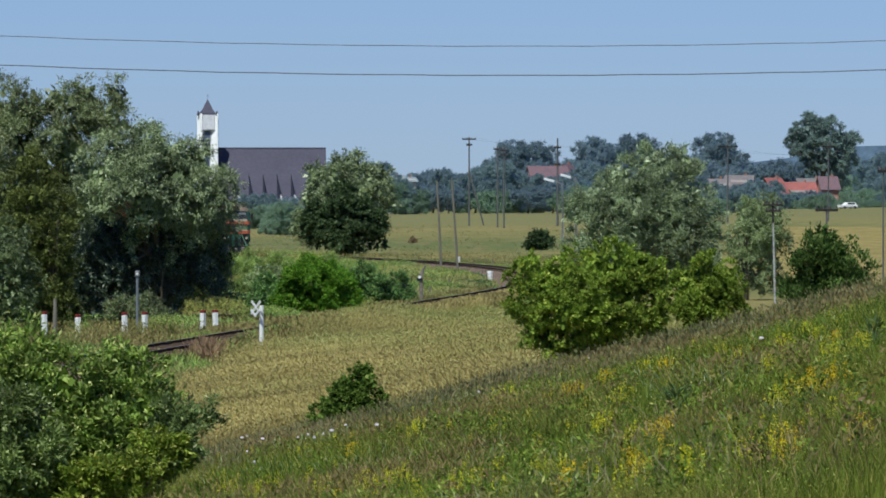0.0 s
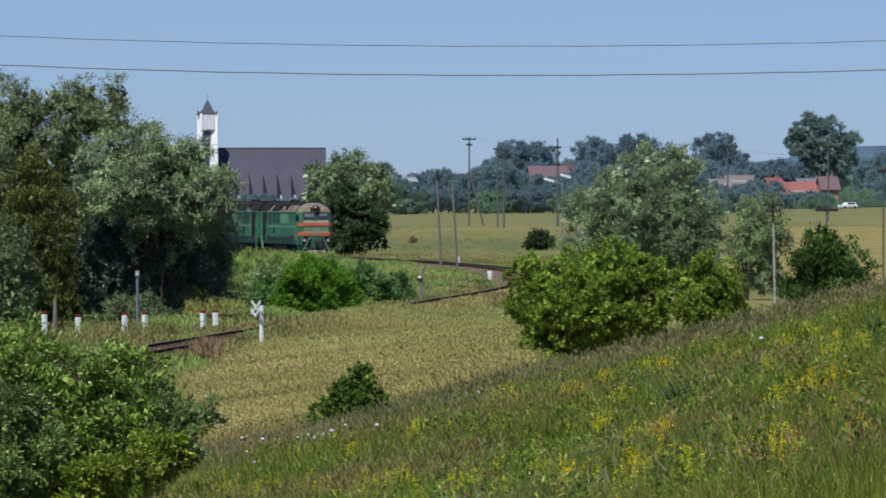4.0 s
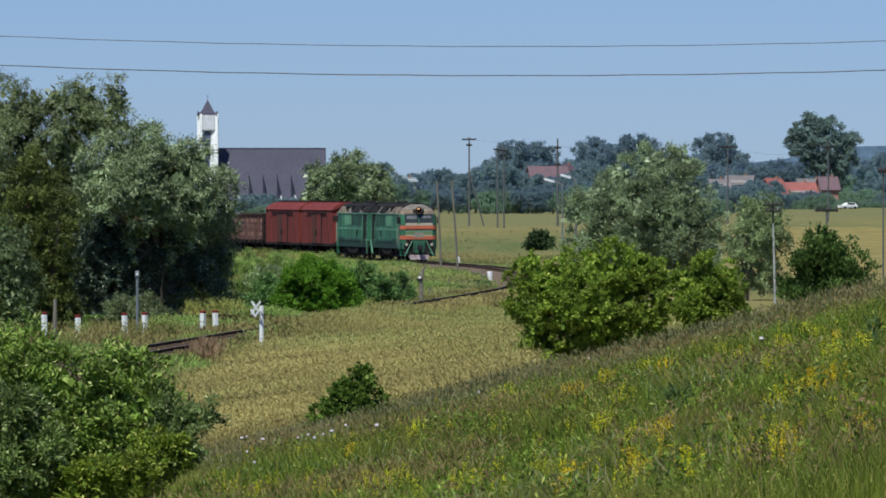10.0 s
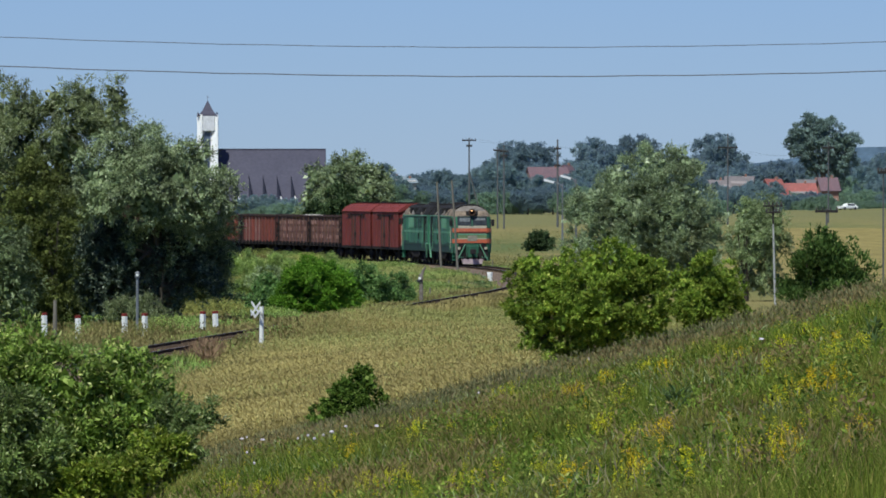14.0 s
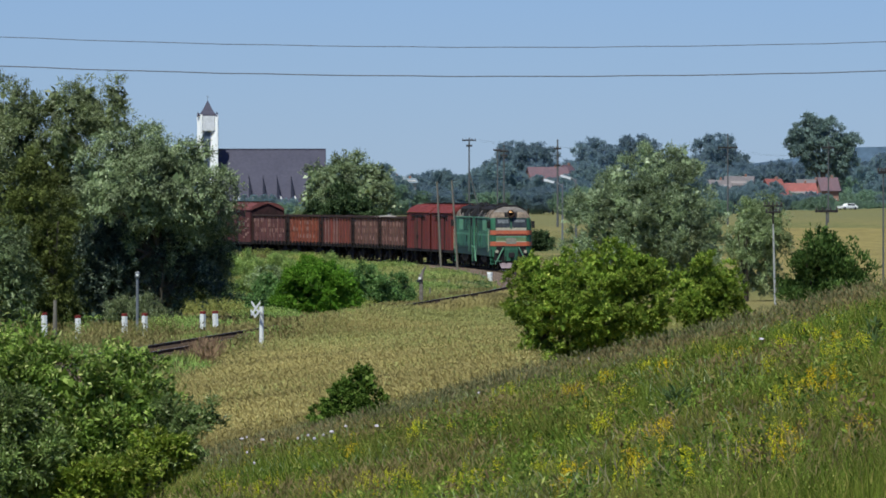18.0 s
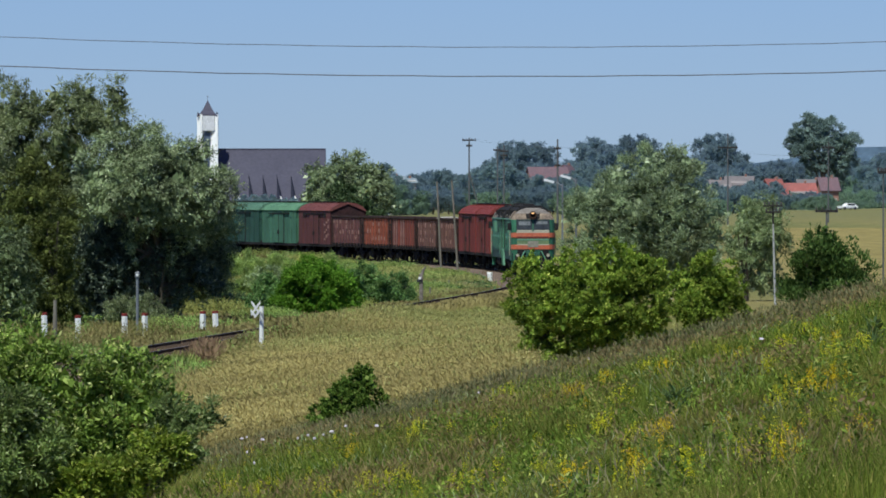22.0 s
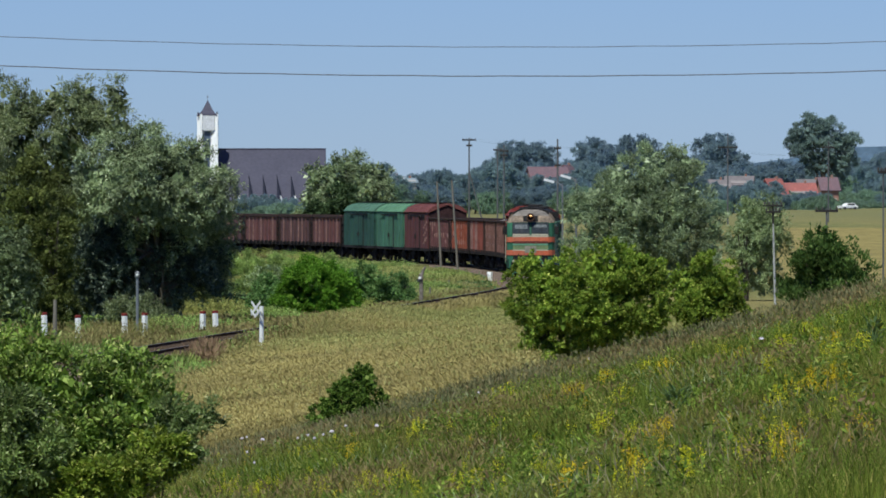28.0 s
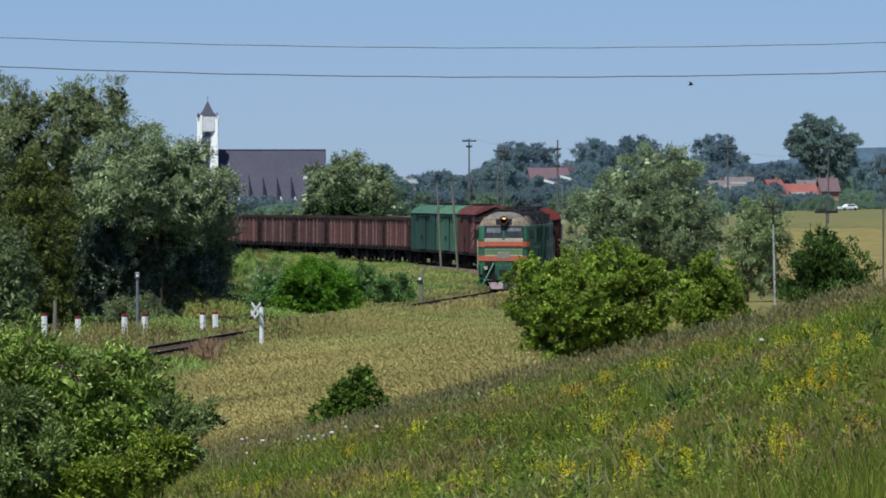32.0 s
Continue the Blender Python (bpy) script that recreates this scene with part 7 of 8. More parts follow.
    for x, r in ((hx - 0.3, ring_o), (hx + 0.56, ring_o), (hx + 0.56, ring_i), (hx + 0.0, ring_i * 0.9)):
        vs.append([bm.verts.new((x, r * math.cos(a), hz + r * math.sin(a))) for a in (2 * math.pi * k / 18 for k in range(18))])
    for a, c in zip(vs, vs[1:]):
        for k in range(18):
            bm.faces.new((a[k], a[(k + 1) % 18], c[(k + 1) % 18], c[k]))
    hood = part("headlight_hood", bm, HOOD, t, "dark round headlight hood")
    part("headlight_lens", disc(bmesh.new(), 0.14, 0.04, Matrix.Translation((hx + 0.06, 0, hz)) @ Matrix.Rotation(radians(90), 4, "Y"), 18), HEADLIGHT, hood, "lit yellow headlight")
    for sy in (-1, 1):
        part("marker_lamp", disc(bmesh.new(), 0.11, 0.12, Matrix.Translation((xf + 0.06, sy * 1.02, 1.32)) @ Matrix.Rotation(radians(90), 4, "Y"), 14), CREAM, t, "pale round buffer lamp")
        m = boxes((xf - 0.35, xf - 0.25, *sorted((sy * 1.48, sy * 1.72)), 3.0, 3.5), bevel=0.02)
        part("mirror", m, SOOT_SHADE, t, "dark outside mirror")
        part("handrail", tube(bmesh.new(), [(xf - 0.9, sy * 1.55, 1.3), (xf - 0.9, sy * 1.55, 2.9)], [0.02, 0.02], 6), CREAM, t)
        part("step_rail", tube(bmesh.new(), [(xf + 0.12, sy * 1.16, 0.4), (xf + 0.12, sy * 0.55, 1.62)], [0.05, 0.05], 6), LOCO_BAND, t, "slanting pale green step rail")
        part("cab_side_window", boxes((xf - 1.25, xf - 0.55, *sorted((sy * 1.465, sy * 1.485)), 3.0, 3.6)), DARKGLASS, t)
        # flat dark panel stands for the shade in an open side door
        part("side_door", boxes((xr + 0.8, xr + 2.5, *sorted((sy * 1.46, sy * 1.487)), 1.7, 3.7)), SOOT_SHADE, t, "flat dark panel for the shaded opening of a side door")
        part("side_band", boxes((xr + 0.1, xf - 1.5, *sorted((sy * 1.47, sy * 1.484)), 2.42, 2.56)), LOCO_BAND, t, "pale green waist band")
        for x0, x1 in ((xr + 3.2, xr + 5.6), (xr + 6.0, xr + 7.6), (xr + 8.0, xr + 11.2)):
            up = part("upper_panel", boxes((x0, x1, *sorted((sy * 1.47, sy * 1.482)), 2.75, 3.6)), LOCO_DARK if x0 < xr + 7 else LOCO_BAND, t, "grimy louvred panel" if x0 < xr + 7 else "pale green panel")
            for q in range(int((x1 - x0) / 0.4)):
                part("louvre", boxes((x0 + 0.06 + q * 0.4, x0 + 0.3 + q * 0.4, *sorted((sy * 1.482, sy * 1.50)), 2.8, 3.55)), LOCO_DARK if x0 < xr + 7 and q % 2 == 0 else LOCO_GREEN if x0 < xr + 7 else LOCO_BAND, up)
            part("lower_panel", boxes((x0, x1 - 0.3, *sorted((sy * 1.47, sy * 1.481)), 1.6, 2.2)), LOCO_GREEN, t)
        part("grime_strip", boxes((xr + 0.05, xf - 1.5, *sorted((sy * 1.47, sy * 1.479)), 1.47, 1.75)), LOCO_DARK, t, "grimy lower edge of the side")
        part("rain_gutter", boxes((xr + 0.05, xf - 1.5, *sorted((sy * 1.46, sy * 1.53)), 3.70, 3.77)), LOCO_BAND, t, "pale rain gutter under the roof")
        for cx in (xr + 0.62, xr + 2.62, xf - 1.62):
            part("handrail", tube(bmesh.new(), [(cx, sy * 1.56, 1.2), (cx, sy * 1.56, 3.1)], [0.018, 0.018], 6), LOCO_BAND, t)
        part("small_hatch", boxes((xr + 5.0, xr + 5.6, *sorted((sy * 1.47, sy * 1.49)), 1.9, 2.35)), SOOT_SHADE, t, "small dark hatch")
        part("rear_step_post", tube(bmesh.new(), [(xr + 0.3, sy * 1.5, 1.6), (xr + 0.75, sy * 1.46, 0.5)], [0.09, 0.07], 6), LOCO_BAND, t, "pale green step post")
        for x0, x1 in ((-2.4, -1.72), (1.72, 2.3)):
            part("air_tank", boxes((x0, x1, *sorted((sy * 0.9, sy * 1.4)), 0.6, 1.3), bevel=0.05), UNDER, t)
        # proud dark panel painted for the shade in the step well
        face_panel("step_well", *sorted((sy * 0.5, sy * 1.06)), 1.2, 1.68, SOOT_SHADE, t, "dark step well in the cab front", 0.02)
        for k in range(6):
            cx = xr + 0.02 + k * 2.35
            part("panel_seam", boxes((cx, cx + 0.06, *sorted((sy * 1.47, sy * 1.495)), 1.5, 3.75)), LOCO_GREEN, t)
        part("sole_bar", boxes((xr, xf - 0.2, *sorted((sy * 1.3, sy * 1.44)), 0.98, 1.47)), LOCO_DARK, t, "grimy green sole bar")
        part("end_steps", boxes((xf - 0.75, xf - 0.3, *sorted((sy * 1.2, sy * 1.45)), 0.4, 0.47), (xf - 0.75, xf - 0.3, *sorted((sy * 1.2, sy * 1.45)), 0.68, 0.75), (xf - 0.77, xf - 0.73, *sorted((sy * 1.2, sy * 1.45)), 0.38, 1.0)), LOCO_GREEN, t)
    # roof gear
    part("roof_crown", prism([(-1.12, 4.26), (-1.0, 4.42), (-0.8, 4.52), (-0.4, 4.62), (0, 4.65), (0.4, 4.62), (0.8, 4.52), (1.0, 4.42), (1.12, 4.26)], xr + 0.4, xf - 1.3), SOOT_SHADE, t, "soot-blackened crown of the roof")
    for x0, x1, y0, y1, z1, m, nm in ((xr + 0.5, xr + 2.6, -0.75, 0.75, 4.68, SOOT_SHADE, "radiator_fan"), (xr + 3.4, xr + 5.6, -0.6, 0.6, 4.68, SOOT_SHADE, "radiator_fan"),
                                      (xr + 6.8, xr + 7.6, -0.35, 0.35, 4.8, SOOT_SHADE, "exhaust_stack"), (xr + 8.6, xr + 11.2, -0.8, 0.8, 4.66, SOOT_SHADE, "roof_hatch")):
        part(nm, boxes((x0, x1, y0, y1, 4.2, z1), bevel=0.04), m, t)
    for k in range(6):
        cx = xr + 1.2 + k * 2.1
        part("roof_rib", prism([(y * 1.01, z + 0.02) for y, z in arch], cx, cx + 0.09), SOOT_SHADE, t)
    for sy in (-1, 1):
        for cx in (xr + 3.0, xr + 7.6, xr + 9.9):
            part("roof_vent", boxes((cx, cx + 0.75, *sorted((sy * 0.95, sy * 1.42)), 3.9, 4.34)), SOOT_SHADE, t, "sooty roof side vent")
    # underneath
    part("underframe", boxes((xr, xf - 0.3, -1.3, 1.3, 0.95, 1.46)), UNDER, t)
    part("fuel_tank", prism([(-1.35, 0.5), (-1.1, 0.3), (1.1, 0.3), (1.35, 0.5), (1.35, 1.0), (-1.35, 1.0)], -1.7, 1.7), UNDER, t)
    part("buffer_beam", boxes((xf - 0.25, xf + 0.06, -0.45, 0.45, 0.62, 1.5), bevel=0.03), LOCO_GREEN, t)
    for sy in (-1, 1):
        # solid dark block in place of the shaded hollow round the steps
        part("step_box", boxes((xf - 0.3, xf + 0.02, *sorted((sy * 0.47, sy * 1.2)), 0.42, 1.3), bevel=0.02), SOOT_SHADE, t, "block coloured dark for the shade of recessed cab steps")
        part("foot_step", boxes((xf - 0.05, xf + 0.14, *sorted((sy * 0.7, sy * 1.2)), 0.62, 0.67)), LOCO_BAND, t)
    part("skirt", prism([(-1.1, 0.42), (1.1, 0.42), (1.2, 0.82), (-1.2, 0.82)], xf - 0.2, xf - 0.02), SOOT_SHADE, t, "dark skirt below the buffer beam")
    part("plough", prism([(-0.7, 0.12), (0.7, 0.12), (0.85, 0.5), (-0.85, 0.5)], xf - 0.1, xf + 0.08), PLOUGH, t, "greyish guard plate above the rails")
    for k in range(5):
        part("hose", tube(bmesh.new(), [(xf + 0.1, -0.8 + k * 0.4, 0.95), (xf + 0.22, -0.8 + k * 0.4, 0.7), (xf + 0.12, -0.76 + k * 0.4, 0.45)], [0.03, 0.03, 0.03], 6), SOOT_SHADE, t)
    coupler(t, xf, 1), coupler(t, xr, -1)
    bogie(t, 4.3, 3, 0.525, 2.0)
    bogie(t, -4.3, 3, 0.525, 2.0)
    return t


def wagon_base(t, L, w):
    part("underframe", boxes((-L / 2 + 0.5, L / 2 - 0.5, -0.25, 0.25, 0.8, 1.25), (-L / 2 + 0.5, L / 2 - 0.5, -w + 0.1, -w + 0.25, 1.0, 1.3), (-L / 2 + 0.5, L / 2 - 0.5, w - 0.25, w - 0.1, 1.0, 1.3),
                             *[(-L / 2 + 0.55 + k * (L - 1.2) / 8, -L / 2 + 0.65 + k * (L - 1.2) / 8, -w + 0.1, w - 0.1, 1.0, 1.3) for k in range(9)]), UNDER, t)
    part("brake_cylinder", disc(bmesh.new(), 0.22, 0.9, Matrix.Translation((0.6, -0.7, 0.85)) @ Matrix.Rotation(radians(90), 4, "Y"), 12), UNDER, t)
    for s in (-1, 1):
        coupler(t, s * (L / 2 - 0.55), s)
        bogie(t, s * (L / 2 - 2.65), 2, 0.475, 1.85)


def covered_van(L, paint, roof_paint, label, marks=False):
    t = thing("covered_wagon", Matrix(), label, "freight wagon", "covered wagons")
    w, hx = 1.5, L / 2 - 0.58
    z0, z1 = 1.15, 4.0
    for sy in (-1, 1):
        side = part("side_wall", boxes((-hx, hx, *sorted((sy * (w - 0.08), sy * w)), z0, z1)), paint, t)
        for k in range(9):
            x = -hx + 0.05 + k * (2 * hx - 0.18) / 8
            part("stake", boxes((x, x + 0.08, *sorted((sy * w, sy * (w + 0.035))), z0, z1)), paint, side)
        for sx in (-1, 1):
            d = part("sliding_door", boxes((*sorted((sx * 0.03, sx * 1.95)), *sorted((sy * (w + 0.02), sy * (w + 0.08))), z0 + 0.02, z1 - 0.35), bevel=0.01), VAN_DOOR if paint == VAN_RED and sx * sy > 0 else paint, t)
            part("door_post", boxes((sx * 1.0 - 0.04, sx * 1.0 + 0.04, *sorted((sy * (w + 0.08), sy * (w + 0.11))), z0 + 0.1, z1 - 0.45)), paint, d)
            part("door_latch", boxes((*sorted((sx * 0.08, sx * 0.3)), *sorted((sy * (w + 0.08), sy * (w + 0.13))), 1.9, 2.25)), SOOT_SHADE, d, "dark latch")
            part("side_hatch", boxes((sx * 4.6 - 0.35, sx * 4.6 + 0.35, *sorted((sy * w, sy * (w + 0.04))), 3.4, 3.78), bevel=0.01), SOOT_SHADE if marks else paint, t)
        for sx in (-1, 1):
            part("door_edge", boxes((sx * 1.98 - 0.09, sx * 1.98 + 0.09, *sorted((sy * w, sy * (w + 0.06))), z0, z1 - 0.3)), SOOT_SHADE, t, "dark door edge")
        part("door_gap", boxes((-0.06, 0.06, *sorted((sy * (w + 0.02), sy * (w + 0.09))), z0, z1 - 0.35)), SOOT_SHADE, t, "dark gap between the doors")
        part("door_rail", boxes((-4.1, 4.1, *sorted((sy * w, sy * (w + 0.12))), z1 - 0.34, z1 - 0.26)), SOOT_SHADE, t)
        part("sole_bar", boxes((-hx, hx, *sorted((sy * (w - 0.12), sy * (w + 0.02))), z0 - 0.2, z0)), UNDER, t)
        if marks:
            for k in range(9):
                cx = hx - 2.6 + (k % 3) * 0.75
                wide, high = 0.42 + 0.12 * (k % 2), 0.16 + 0.1 * (k % 4 == 1)
                part("mark", boxes((cx, cx + wide, *sorted((sy * w, sy * (w + 0.042))), 1.5 + k * 0.2, 1.5 + k * 0.2 + high)), SUNLIT_RIB_MARK, t, "illegible pale marking")
    for sx in (-1, 1):
        e = part("end_wall", prism([(-w, z0), (w, z0), (w, z1), (0.9, 4.46), (0, 4.58), (-0.9, 4.46), (-w, z1)], *sorted((sx * (hx - 0.08), sx * hx))), SHADED_END if paint == VAN_BROWN else paint, t)
        for y in (-0.75, 0.0, 0.75):
            part("end_post", boxes((*sorted((sx * hx, sx * (hx + 0.07))), y - 0.06, y + 0.06, z0, z1)), SHADED_END if paint == VAN_BROWN else paint, e)
        part("ladder", boxes(*[(*sorted((sx * (hx + 0.03), sx * (hx + 0.06))), 0.95, 1.35, 1.3 + k * 0.35, 1.34 + k * 0.35) for k in range(7)]), UNDER, e)
    top = [(-w - 0.08, z1 - 0.03), (-1.25, 4.33), (-0.75, 4.56), (0, 4.67), (0.75, 4.56), (1.25, 4.33), (w + 0.08, z1 - 0.03), (w, z1 - 0.08), (0, 4.55), (-w, z1 - 0.08)]
    r = part("roof", prism(top, -hx - 0.12, hx + 0.12), roof_paint, t, "arched sheet-metal roof")
    for k in range(10):
        x = -hx + 0.3 + k * (2 * hx - 0.7) / 9
        part("roof_seam", prism([(y * 1.004, z + 0.02) for y, z in top[:7]] + [(0.9, 4.3), (-0.9, 4.3)], x, x + 0.05), roof_paint, r)
    part("roof_walk", boxes((-hx, hx, -0.4, 0.4, 4.69, 4.74)), UNDER, r, "dark roof walkway")
    part("floor", boxes((-hx, hx, -w + 0.08, w - 0.08, 1.1, 1.16)), UNDER, t)
    wagon_base(t, L, w)
    return t


def gondola(L, paint, label, ribs=8, rows=0, load=0.0, dark_top=False, seed=1):
    t = thing("open_wagon", Matrix(), label, "freight wagon", "open wagons")
    w, hx = 1.5, L / 2 - 0.66
    z0, z1 = 1.34, 3.52
    g = random.Random(seed)
    for sy in (-1, 1):
        side = part("side_wall", boxes((-hx, hx, *sorted((sy * (w - 0.07), sy * w)), z0, z1)), paint, t)
        for k in range(ribs + 1):
            x = -hx + 0.02 + k * (2 * hx - 0.18) / ribs
            # outermost stakes dark, partly for the shaded gap between wagons
            part("stake", boxes((x, x + 0.14, *sorted((sy * w, sy * (w + 0.10))), z0 - 0.12, z1 - 0.1), bevel=0.015), GRIME_SHADE_BROWN if k in (0, ribs) else PALE_STAKE if rows == 0 and g.random() < 0.35 else paint, side)
        for j in range(rows):
            z = z0 + 0.3 + j * (z1 - z0 - 0.45) / rows
            for k in range(ribs):
                for q in range(2):
                    x = -hx + 0.36 + k * (2 * hx - 0.18) / ribs + q * 0.62
                    m = g.uniform(0.26, 0.40)
                    # some ribs take a pale colour for the sun on them
                    part("pressed_rib", boxes((x, x + 0.24, *sorted((sy * w, sy * (w + 0.05))), z, z + m), bevel=0.02), SUNLIT_RIB_MARK if g.random() < 0.4 else paint, side)
        part("top_rail", boxes((-hx - 0.03, hx + 0.03, *sorted((sy * (w - 0.1), sy * (w + 0.12))), z1 - (0.16 if dark_top else 0.1), z1 + 0.06), bevel=0.02), GRIME_SHADE_BROWN, t, "grimy dark top rail")
        for k in range(ribs):
            x = -hx + 0.5 + k * (2 * hx - 0.18) / ribs
            part("hatch_latch", prism([(sy * (w - 0.02), z0), (sy * (w + 0.14), z0), (sy * (w + 0.02), z0 - 0.34), (sy * (w - 0.1), z0 - 0.34)], x, x + 0.5), UNDER, t, "dark floor hatch latch" if k == 0 else "")
    for sx in (-1, 1):
        # end walls take the dark underframe colour for shade in the gap
        e = part("end_wall", boxes((*sorted((sx * (hx - 0.07), sx * hx)), -w, w, z0, z1 + 0.04)), UNDER, t, "end wall coloured dark for the shade between wagons")
        for z in (1.75, 2.3, 2.85):
            part("end_rib", boxes((*sorted((sx * hx, sx * (hx + 0.08))), -w, w, z, z + 0.14)), UNDER, e)
        part("end_post", boxes((*sorted((sx * hx, sx * (hx + 0.12))), -0.9, -0.75, z0, z1), (*sorted((sx * hx, sx * (hx + 0.12))), 0.75, 0.9, z0, z1)), UNDER, e)
    part("floor", boxes((-hx, hx, -w + 0.07, w - 0.07, z0 - 0.04, z0 + 0.06)), UNDER, t)
    if load:
        n, m2 = 26, 8
        verts = []
        for i in range(n):
            for j in range(m2):
                u, v = i / (n - 1), j / (m2 - 1)
                h = z1 - 0.35 + (load + 0.35) * math.sin(math.pi * u) ** 0.4 * math.sin(math.pi * v) ** 0.6 + g.uniform(-0.07, 0.07)
                verts.append((-hx + 0.1 + u * (2 * hx - 0.2), -w + 0.1 + v * (2 * w - 0.2), h))
        f = [(i * m2 + j, (i + 1) * m2 + j, (i + 1) * m2 + j + 1, i * m2 + j + 1) for i in range(n - 1) for j in range(m2 - 1)]
        part("load", mesh_from("load", verts, f, LOAD), LOAD, t, "pale scrap just above the sides")
    wagon_base(t, L, w)
    return t


def train():
    out = []

    def add(ob, front, rear):
        out.append((ob, (front + rear) / 2, (rear - front) * 0.32, 1))
        return ob
    add(locomotive(16.75, "green diesel locomotive section with orange stripes and lit headlight"), 0, 16.75)
    rear = add(copy_thing(out[0][0], Matrix()), 16.75, 33.5)
    tagged(rear, "green diesel locomotive section coupled back to back behind the first")
    out[1] = (rear, out[1][1], out[1][2], -1)
    v = add(covered_van(14.6, VAN_RED, VAN_ROOF, "red covered freight wagon with an arched red roof"), 33.5, 48.1)
    add(copy_thing(v, Matrix()), 48.1, 62.55)
    add(gondola(14.1, GON_DARK, "dark brown open wagon, some ribs pale for the sun on them", 8, 3, 0, seed=2), 62.55, 76.7)
    add(gondola(13.3, GON_DARK, "dark brown open wagon filled level with pale scrap", 8, 3, 0.10, seed=3), 76.7, 89.8)
    add(gondola(14.4, GON_RED, "rusty red open wagon with upright ribs", 10, 0, 0, seed=4), 89.8, 104.3)
    add(gondola(14.3, GON_ORANGE, "orange-red open wagon with rows of pressed ribs", 9, 3, 0, seed=5), 104.3, 118.7)
    add(gondola(14.4, GON_PINK, "faded brown open wagon with rows of pressed ribs", 9, 4, 0, seed=6), 118.7, 133.2)
    add(covered_van(14.8, VAN_BROWN, BROWN_ROOF, "dark brown covered freight wagon with pale markings", True), 133.2, 148.0)
    add(covered_van(14.9, VAN_LIGHT, LIGHT_ROOF, "light green covered freight wagon"), 148.0, 162.9)
    add(covered_van(15.6, VAN_DARK, DARK_ROOF, "dark green covered freight wagon"), 162.9, 178.8)
    h = add(gondola(13.9, GON_PINK, "brick-red open wagon with upright ribs and a dark top rail", 8, 0, 0, True, seed=7), 178.8, 192.8)
    dull = add(gondola(13.9, GON_DULL, "dull brown open wagon with upright ribs and a dark top rail", 8, 0, 0, True, seed=8), 192.8, 206.2)
    a = 206.2
    for k, b in enumerate((220.2, 234.1, 248.0, 262.0, 276.0)):
        add(copy_thing(dull if k in (1, 2, 4) else h, Matrix()), a, b)
        a = b
    return out


TRAIN = train()


def bird():
    t = thing("bird", Matrix(), "small dark bird flying across the sky", "bird")
    part("body", tube(bmesh.new(), [(-0.13, 0, 0), (-0.05, 0, 0.0), (0.06, 0, 0.01), (0.12, 0, 0.02)], [0.008, 0.03, 0.028, 0.008], 8), SOOT_SHADE, t)
    wings = []
    for sy in (-1, 1):
        bm = bmesh.new()
        top = [bm.verts.new(c) for c in ((0.05, 0, 0.008), (0.03, sy * 0.12, 0.012), (-0.05, sy * 0.22, 0.004), (-0.04, sy * 0.1, 0.004), (-0.04, 0, 0.004))]
        low = [bm.verts.new((v.co.x, v.co.y, v.co.z - 0.01)) for v in top]
        bm.faces.new(top), bm.faces.new(list(reversed(low)))
        for i in range(5):
            bm.faces.new((top[i], low[i], low[(i + 1) % 5], top[(i + 1) % 5]))
        bmesh.ops.recalc_face_normals(bm, faces=bm.faces)
        wings.append((part("wing", bm, SOOT_SHADE, t), sy))
    return t, wings


BIRD, WINGS = bird()
FAR_BIRD = copy_thing(BIRD, Matrix())
FAR_BIRD.scale = (1.4, 1.4, 1.4)
tagged(FAR_BIRD, "small dark bird climbing away over the church")
FAR_WINGS = [(w, 1 if k else -1) for k, w in enumerate(c for c in FAR_BIRD.children if c.name.startswith("wing"))]
SPEED, GAIN = 8.1624, 0.02296


def insect():
    t = thing("insect", Matrix(), "small dark flying insect close to the camera", "insect")
    part("body", tube(bmesh.new(), [(-0.011, 0, 0), (-0.004, 0, 0), (0.004, 0, 0), (0.011, 0, 0)], [0.0004, 0.0009, 0.0011, 0.0005], 7), WIRE, t)
    for sy in (-1, 1):
        bm = bmesh.new()
        top = [bm.verts.new(c) for c in ((0.004, 0, 0.0016), (0.003, sy * 0.005, 0.002), (-0.001, sy * 0.009, 0.002), (-0.002, sy * 0.003, 0.0016))]
        low = [bm.verts.new((v.co.x, v.co.y, v.co.z - 0.0004)) for v in top]
        bm.faces.new(top), bm.faces.new(list(reversed(low)))
        for i in range(4):
            bm.faces.new((top[i], low[i], low[(i + 1) % 4], top[(i + 1) % 4]))
        bmesh.ops.recalc_face_normals(bm, faces=bm.faces)
        part("wing", bm, STEEL, t, "greyish wing")
    return t


INSECT = insect()


def run_to(t):
    """How far along the line the train's front has come."""
    return SPEED * (t - 13) + GAIN * (t - 13) ** 2 / 2


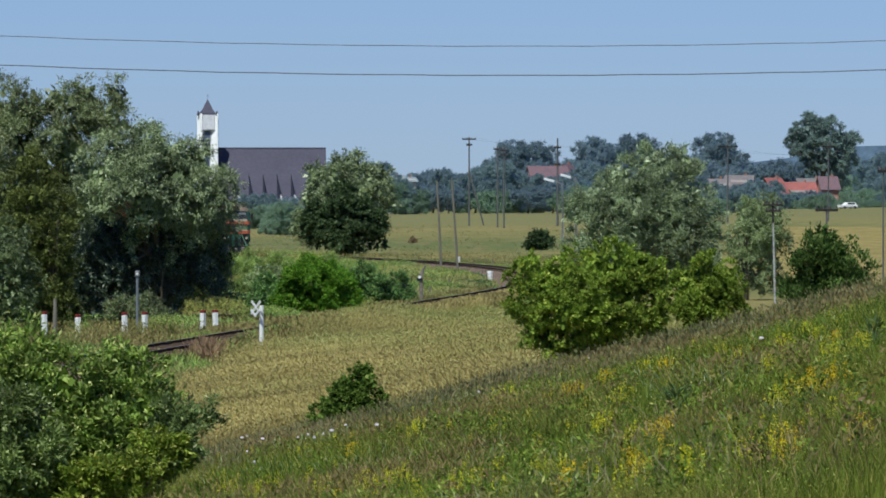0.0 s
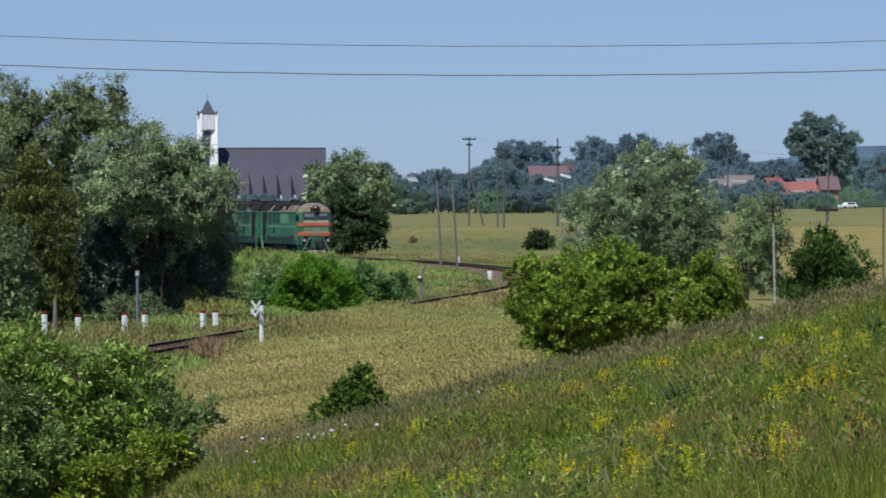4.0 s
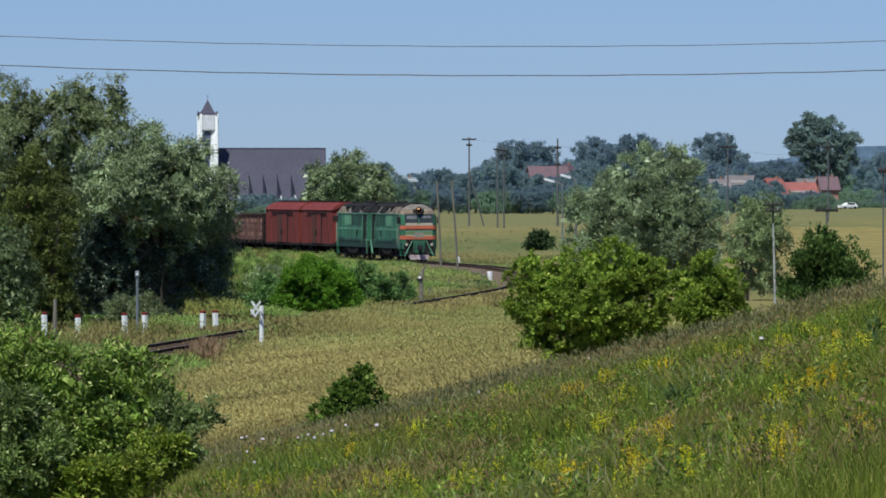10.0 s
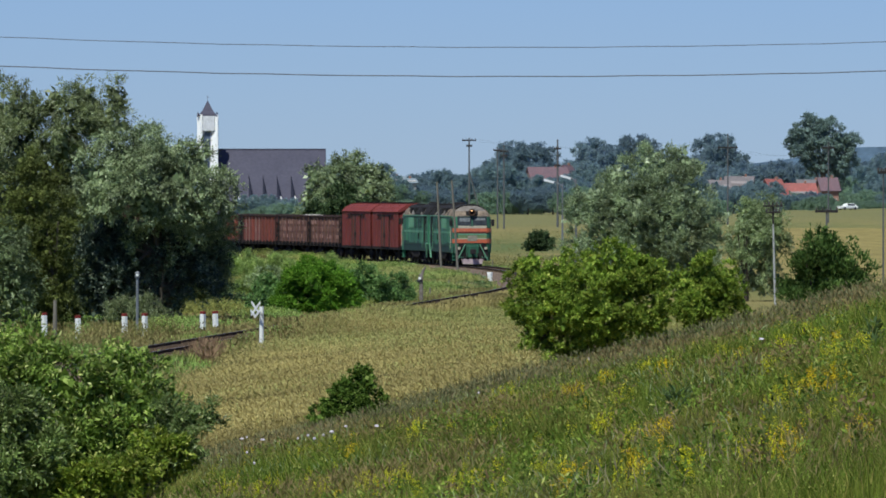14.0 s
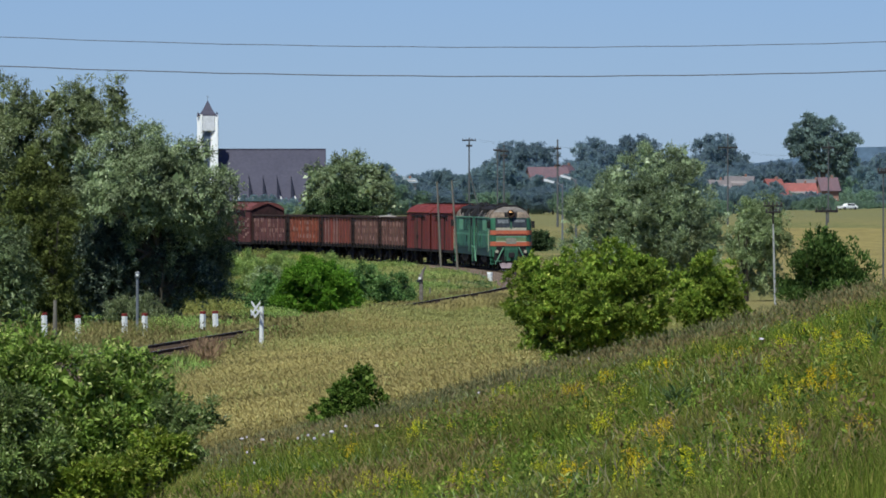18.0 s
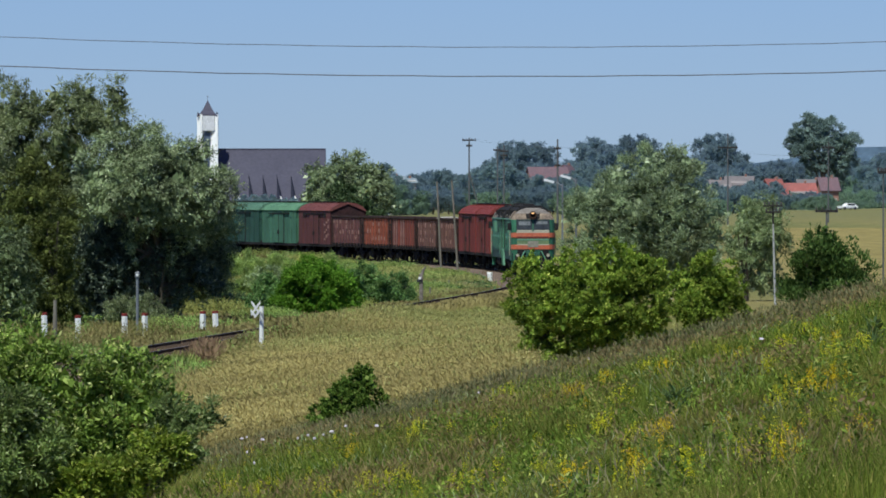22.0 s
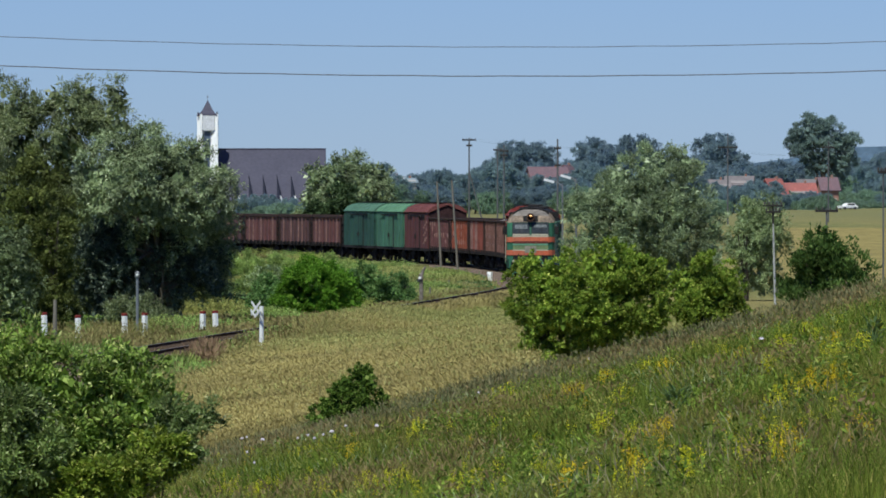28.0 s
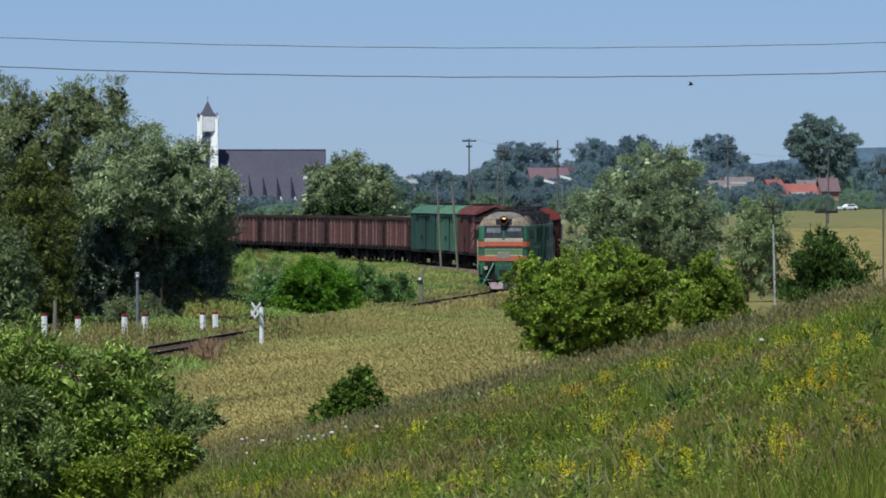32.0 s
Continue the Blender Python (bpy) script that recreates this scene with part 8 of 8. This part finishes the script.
def motions():
    for ob, mid, arm, way in TRAIN:
        rows = []
        for t in np.arange(0, 32.01, 1.0):
            s = run_to(t) - mid
            xa, ya, _ = on_line(s + arm)
            xb, yb, _ = on_line(s - arm)
            turn = math.degrees(math.atan2(ya - yb, xa - xb)) + (180 if way < 0 else 0)
            rows.append((float(t), pose((xa + xb) / 2, (ya + yb) / 2, 0, 0, 0, turn)))
        walk(ob, rows)
        # the axles of the locomotive and of the first wagons roll
        if mid < 62:
            for w in [c for c in ob.children_recursive if c.name.startswith("wheelset")]:
                x, _, r = w.matrix_basis.translation
                walk(w, [(k * 0.08, pose(x, 0, r, 0, way * math.degrees((run_to(k * 0.08) - run_to(0)) / r), 0)) for k in range(401)])

    # the bird climbs from behind the trees across the sky
    y = 340.0
    way = []
    for t, px, py in ((0, -15000, 280), (24, -2900, 280), (29.6, 30, 275), (30.4, 420, 268), (31.0, 742, 257), (31.1, 775, 245), (31.4, 924, 216), (31.7, 1072, 184), (32.0, 1223, 148)):
        way.append((t, pose((px - 784) * y / 14386, y, EYE[2] + (333.9 - py) * y / 14386, 0, -8, 10)))
    walk(BIRD, way)
    y = 560.0
    way = []
    for t, px, py in ((0, 14500, 420), (24, 3800, 420), (28.2, 1110, 260), (29.0, 758, 178), (29.6, 505, 97), (29.8, 446, 66), (30.0, 412, 24), (30.5, 350, -90), (32.0, 200, -480)):
        way.append((t, pose((px - 784) * y / 14386, y, EYE[2] + (333.9 - py) * y / 14386, 0, -15, 168)))
    walk(FAR_BIRD, way)
    # the insect darts down across the upper part of the view
    walk(INSECT, [(t, pose(x, 12.0, z, 0, 34, 0)) for t, x, z in ((0, -14.0, 9.0), (10.6, -0.5, 6.66), (11.0, 0.385, 6.027), (11.4, 1.27, 5.40), (13.0, 3.5, 5.2), (32, 20.0, 6.2))])
    for w, sy in WINGS + FAR_WINGS:
        rows = [(0, pose(0, 0, 0)), (28.0, pose(0, 0, 0))]
        rows += [(28.1 + 0.1 * k, pose(0, 0, 0, sy * (38 if k % 2 else -24), 0, 0)) for k in range(40)]
        walk(w, rows)


motions()
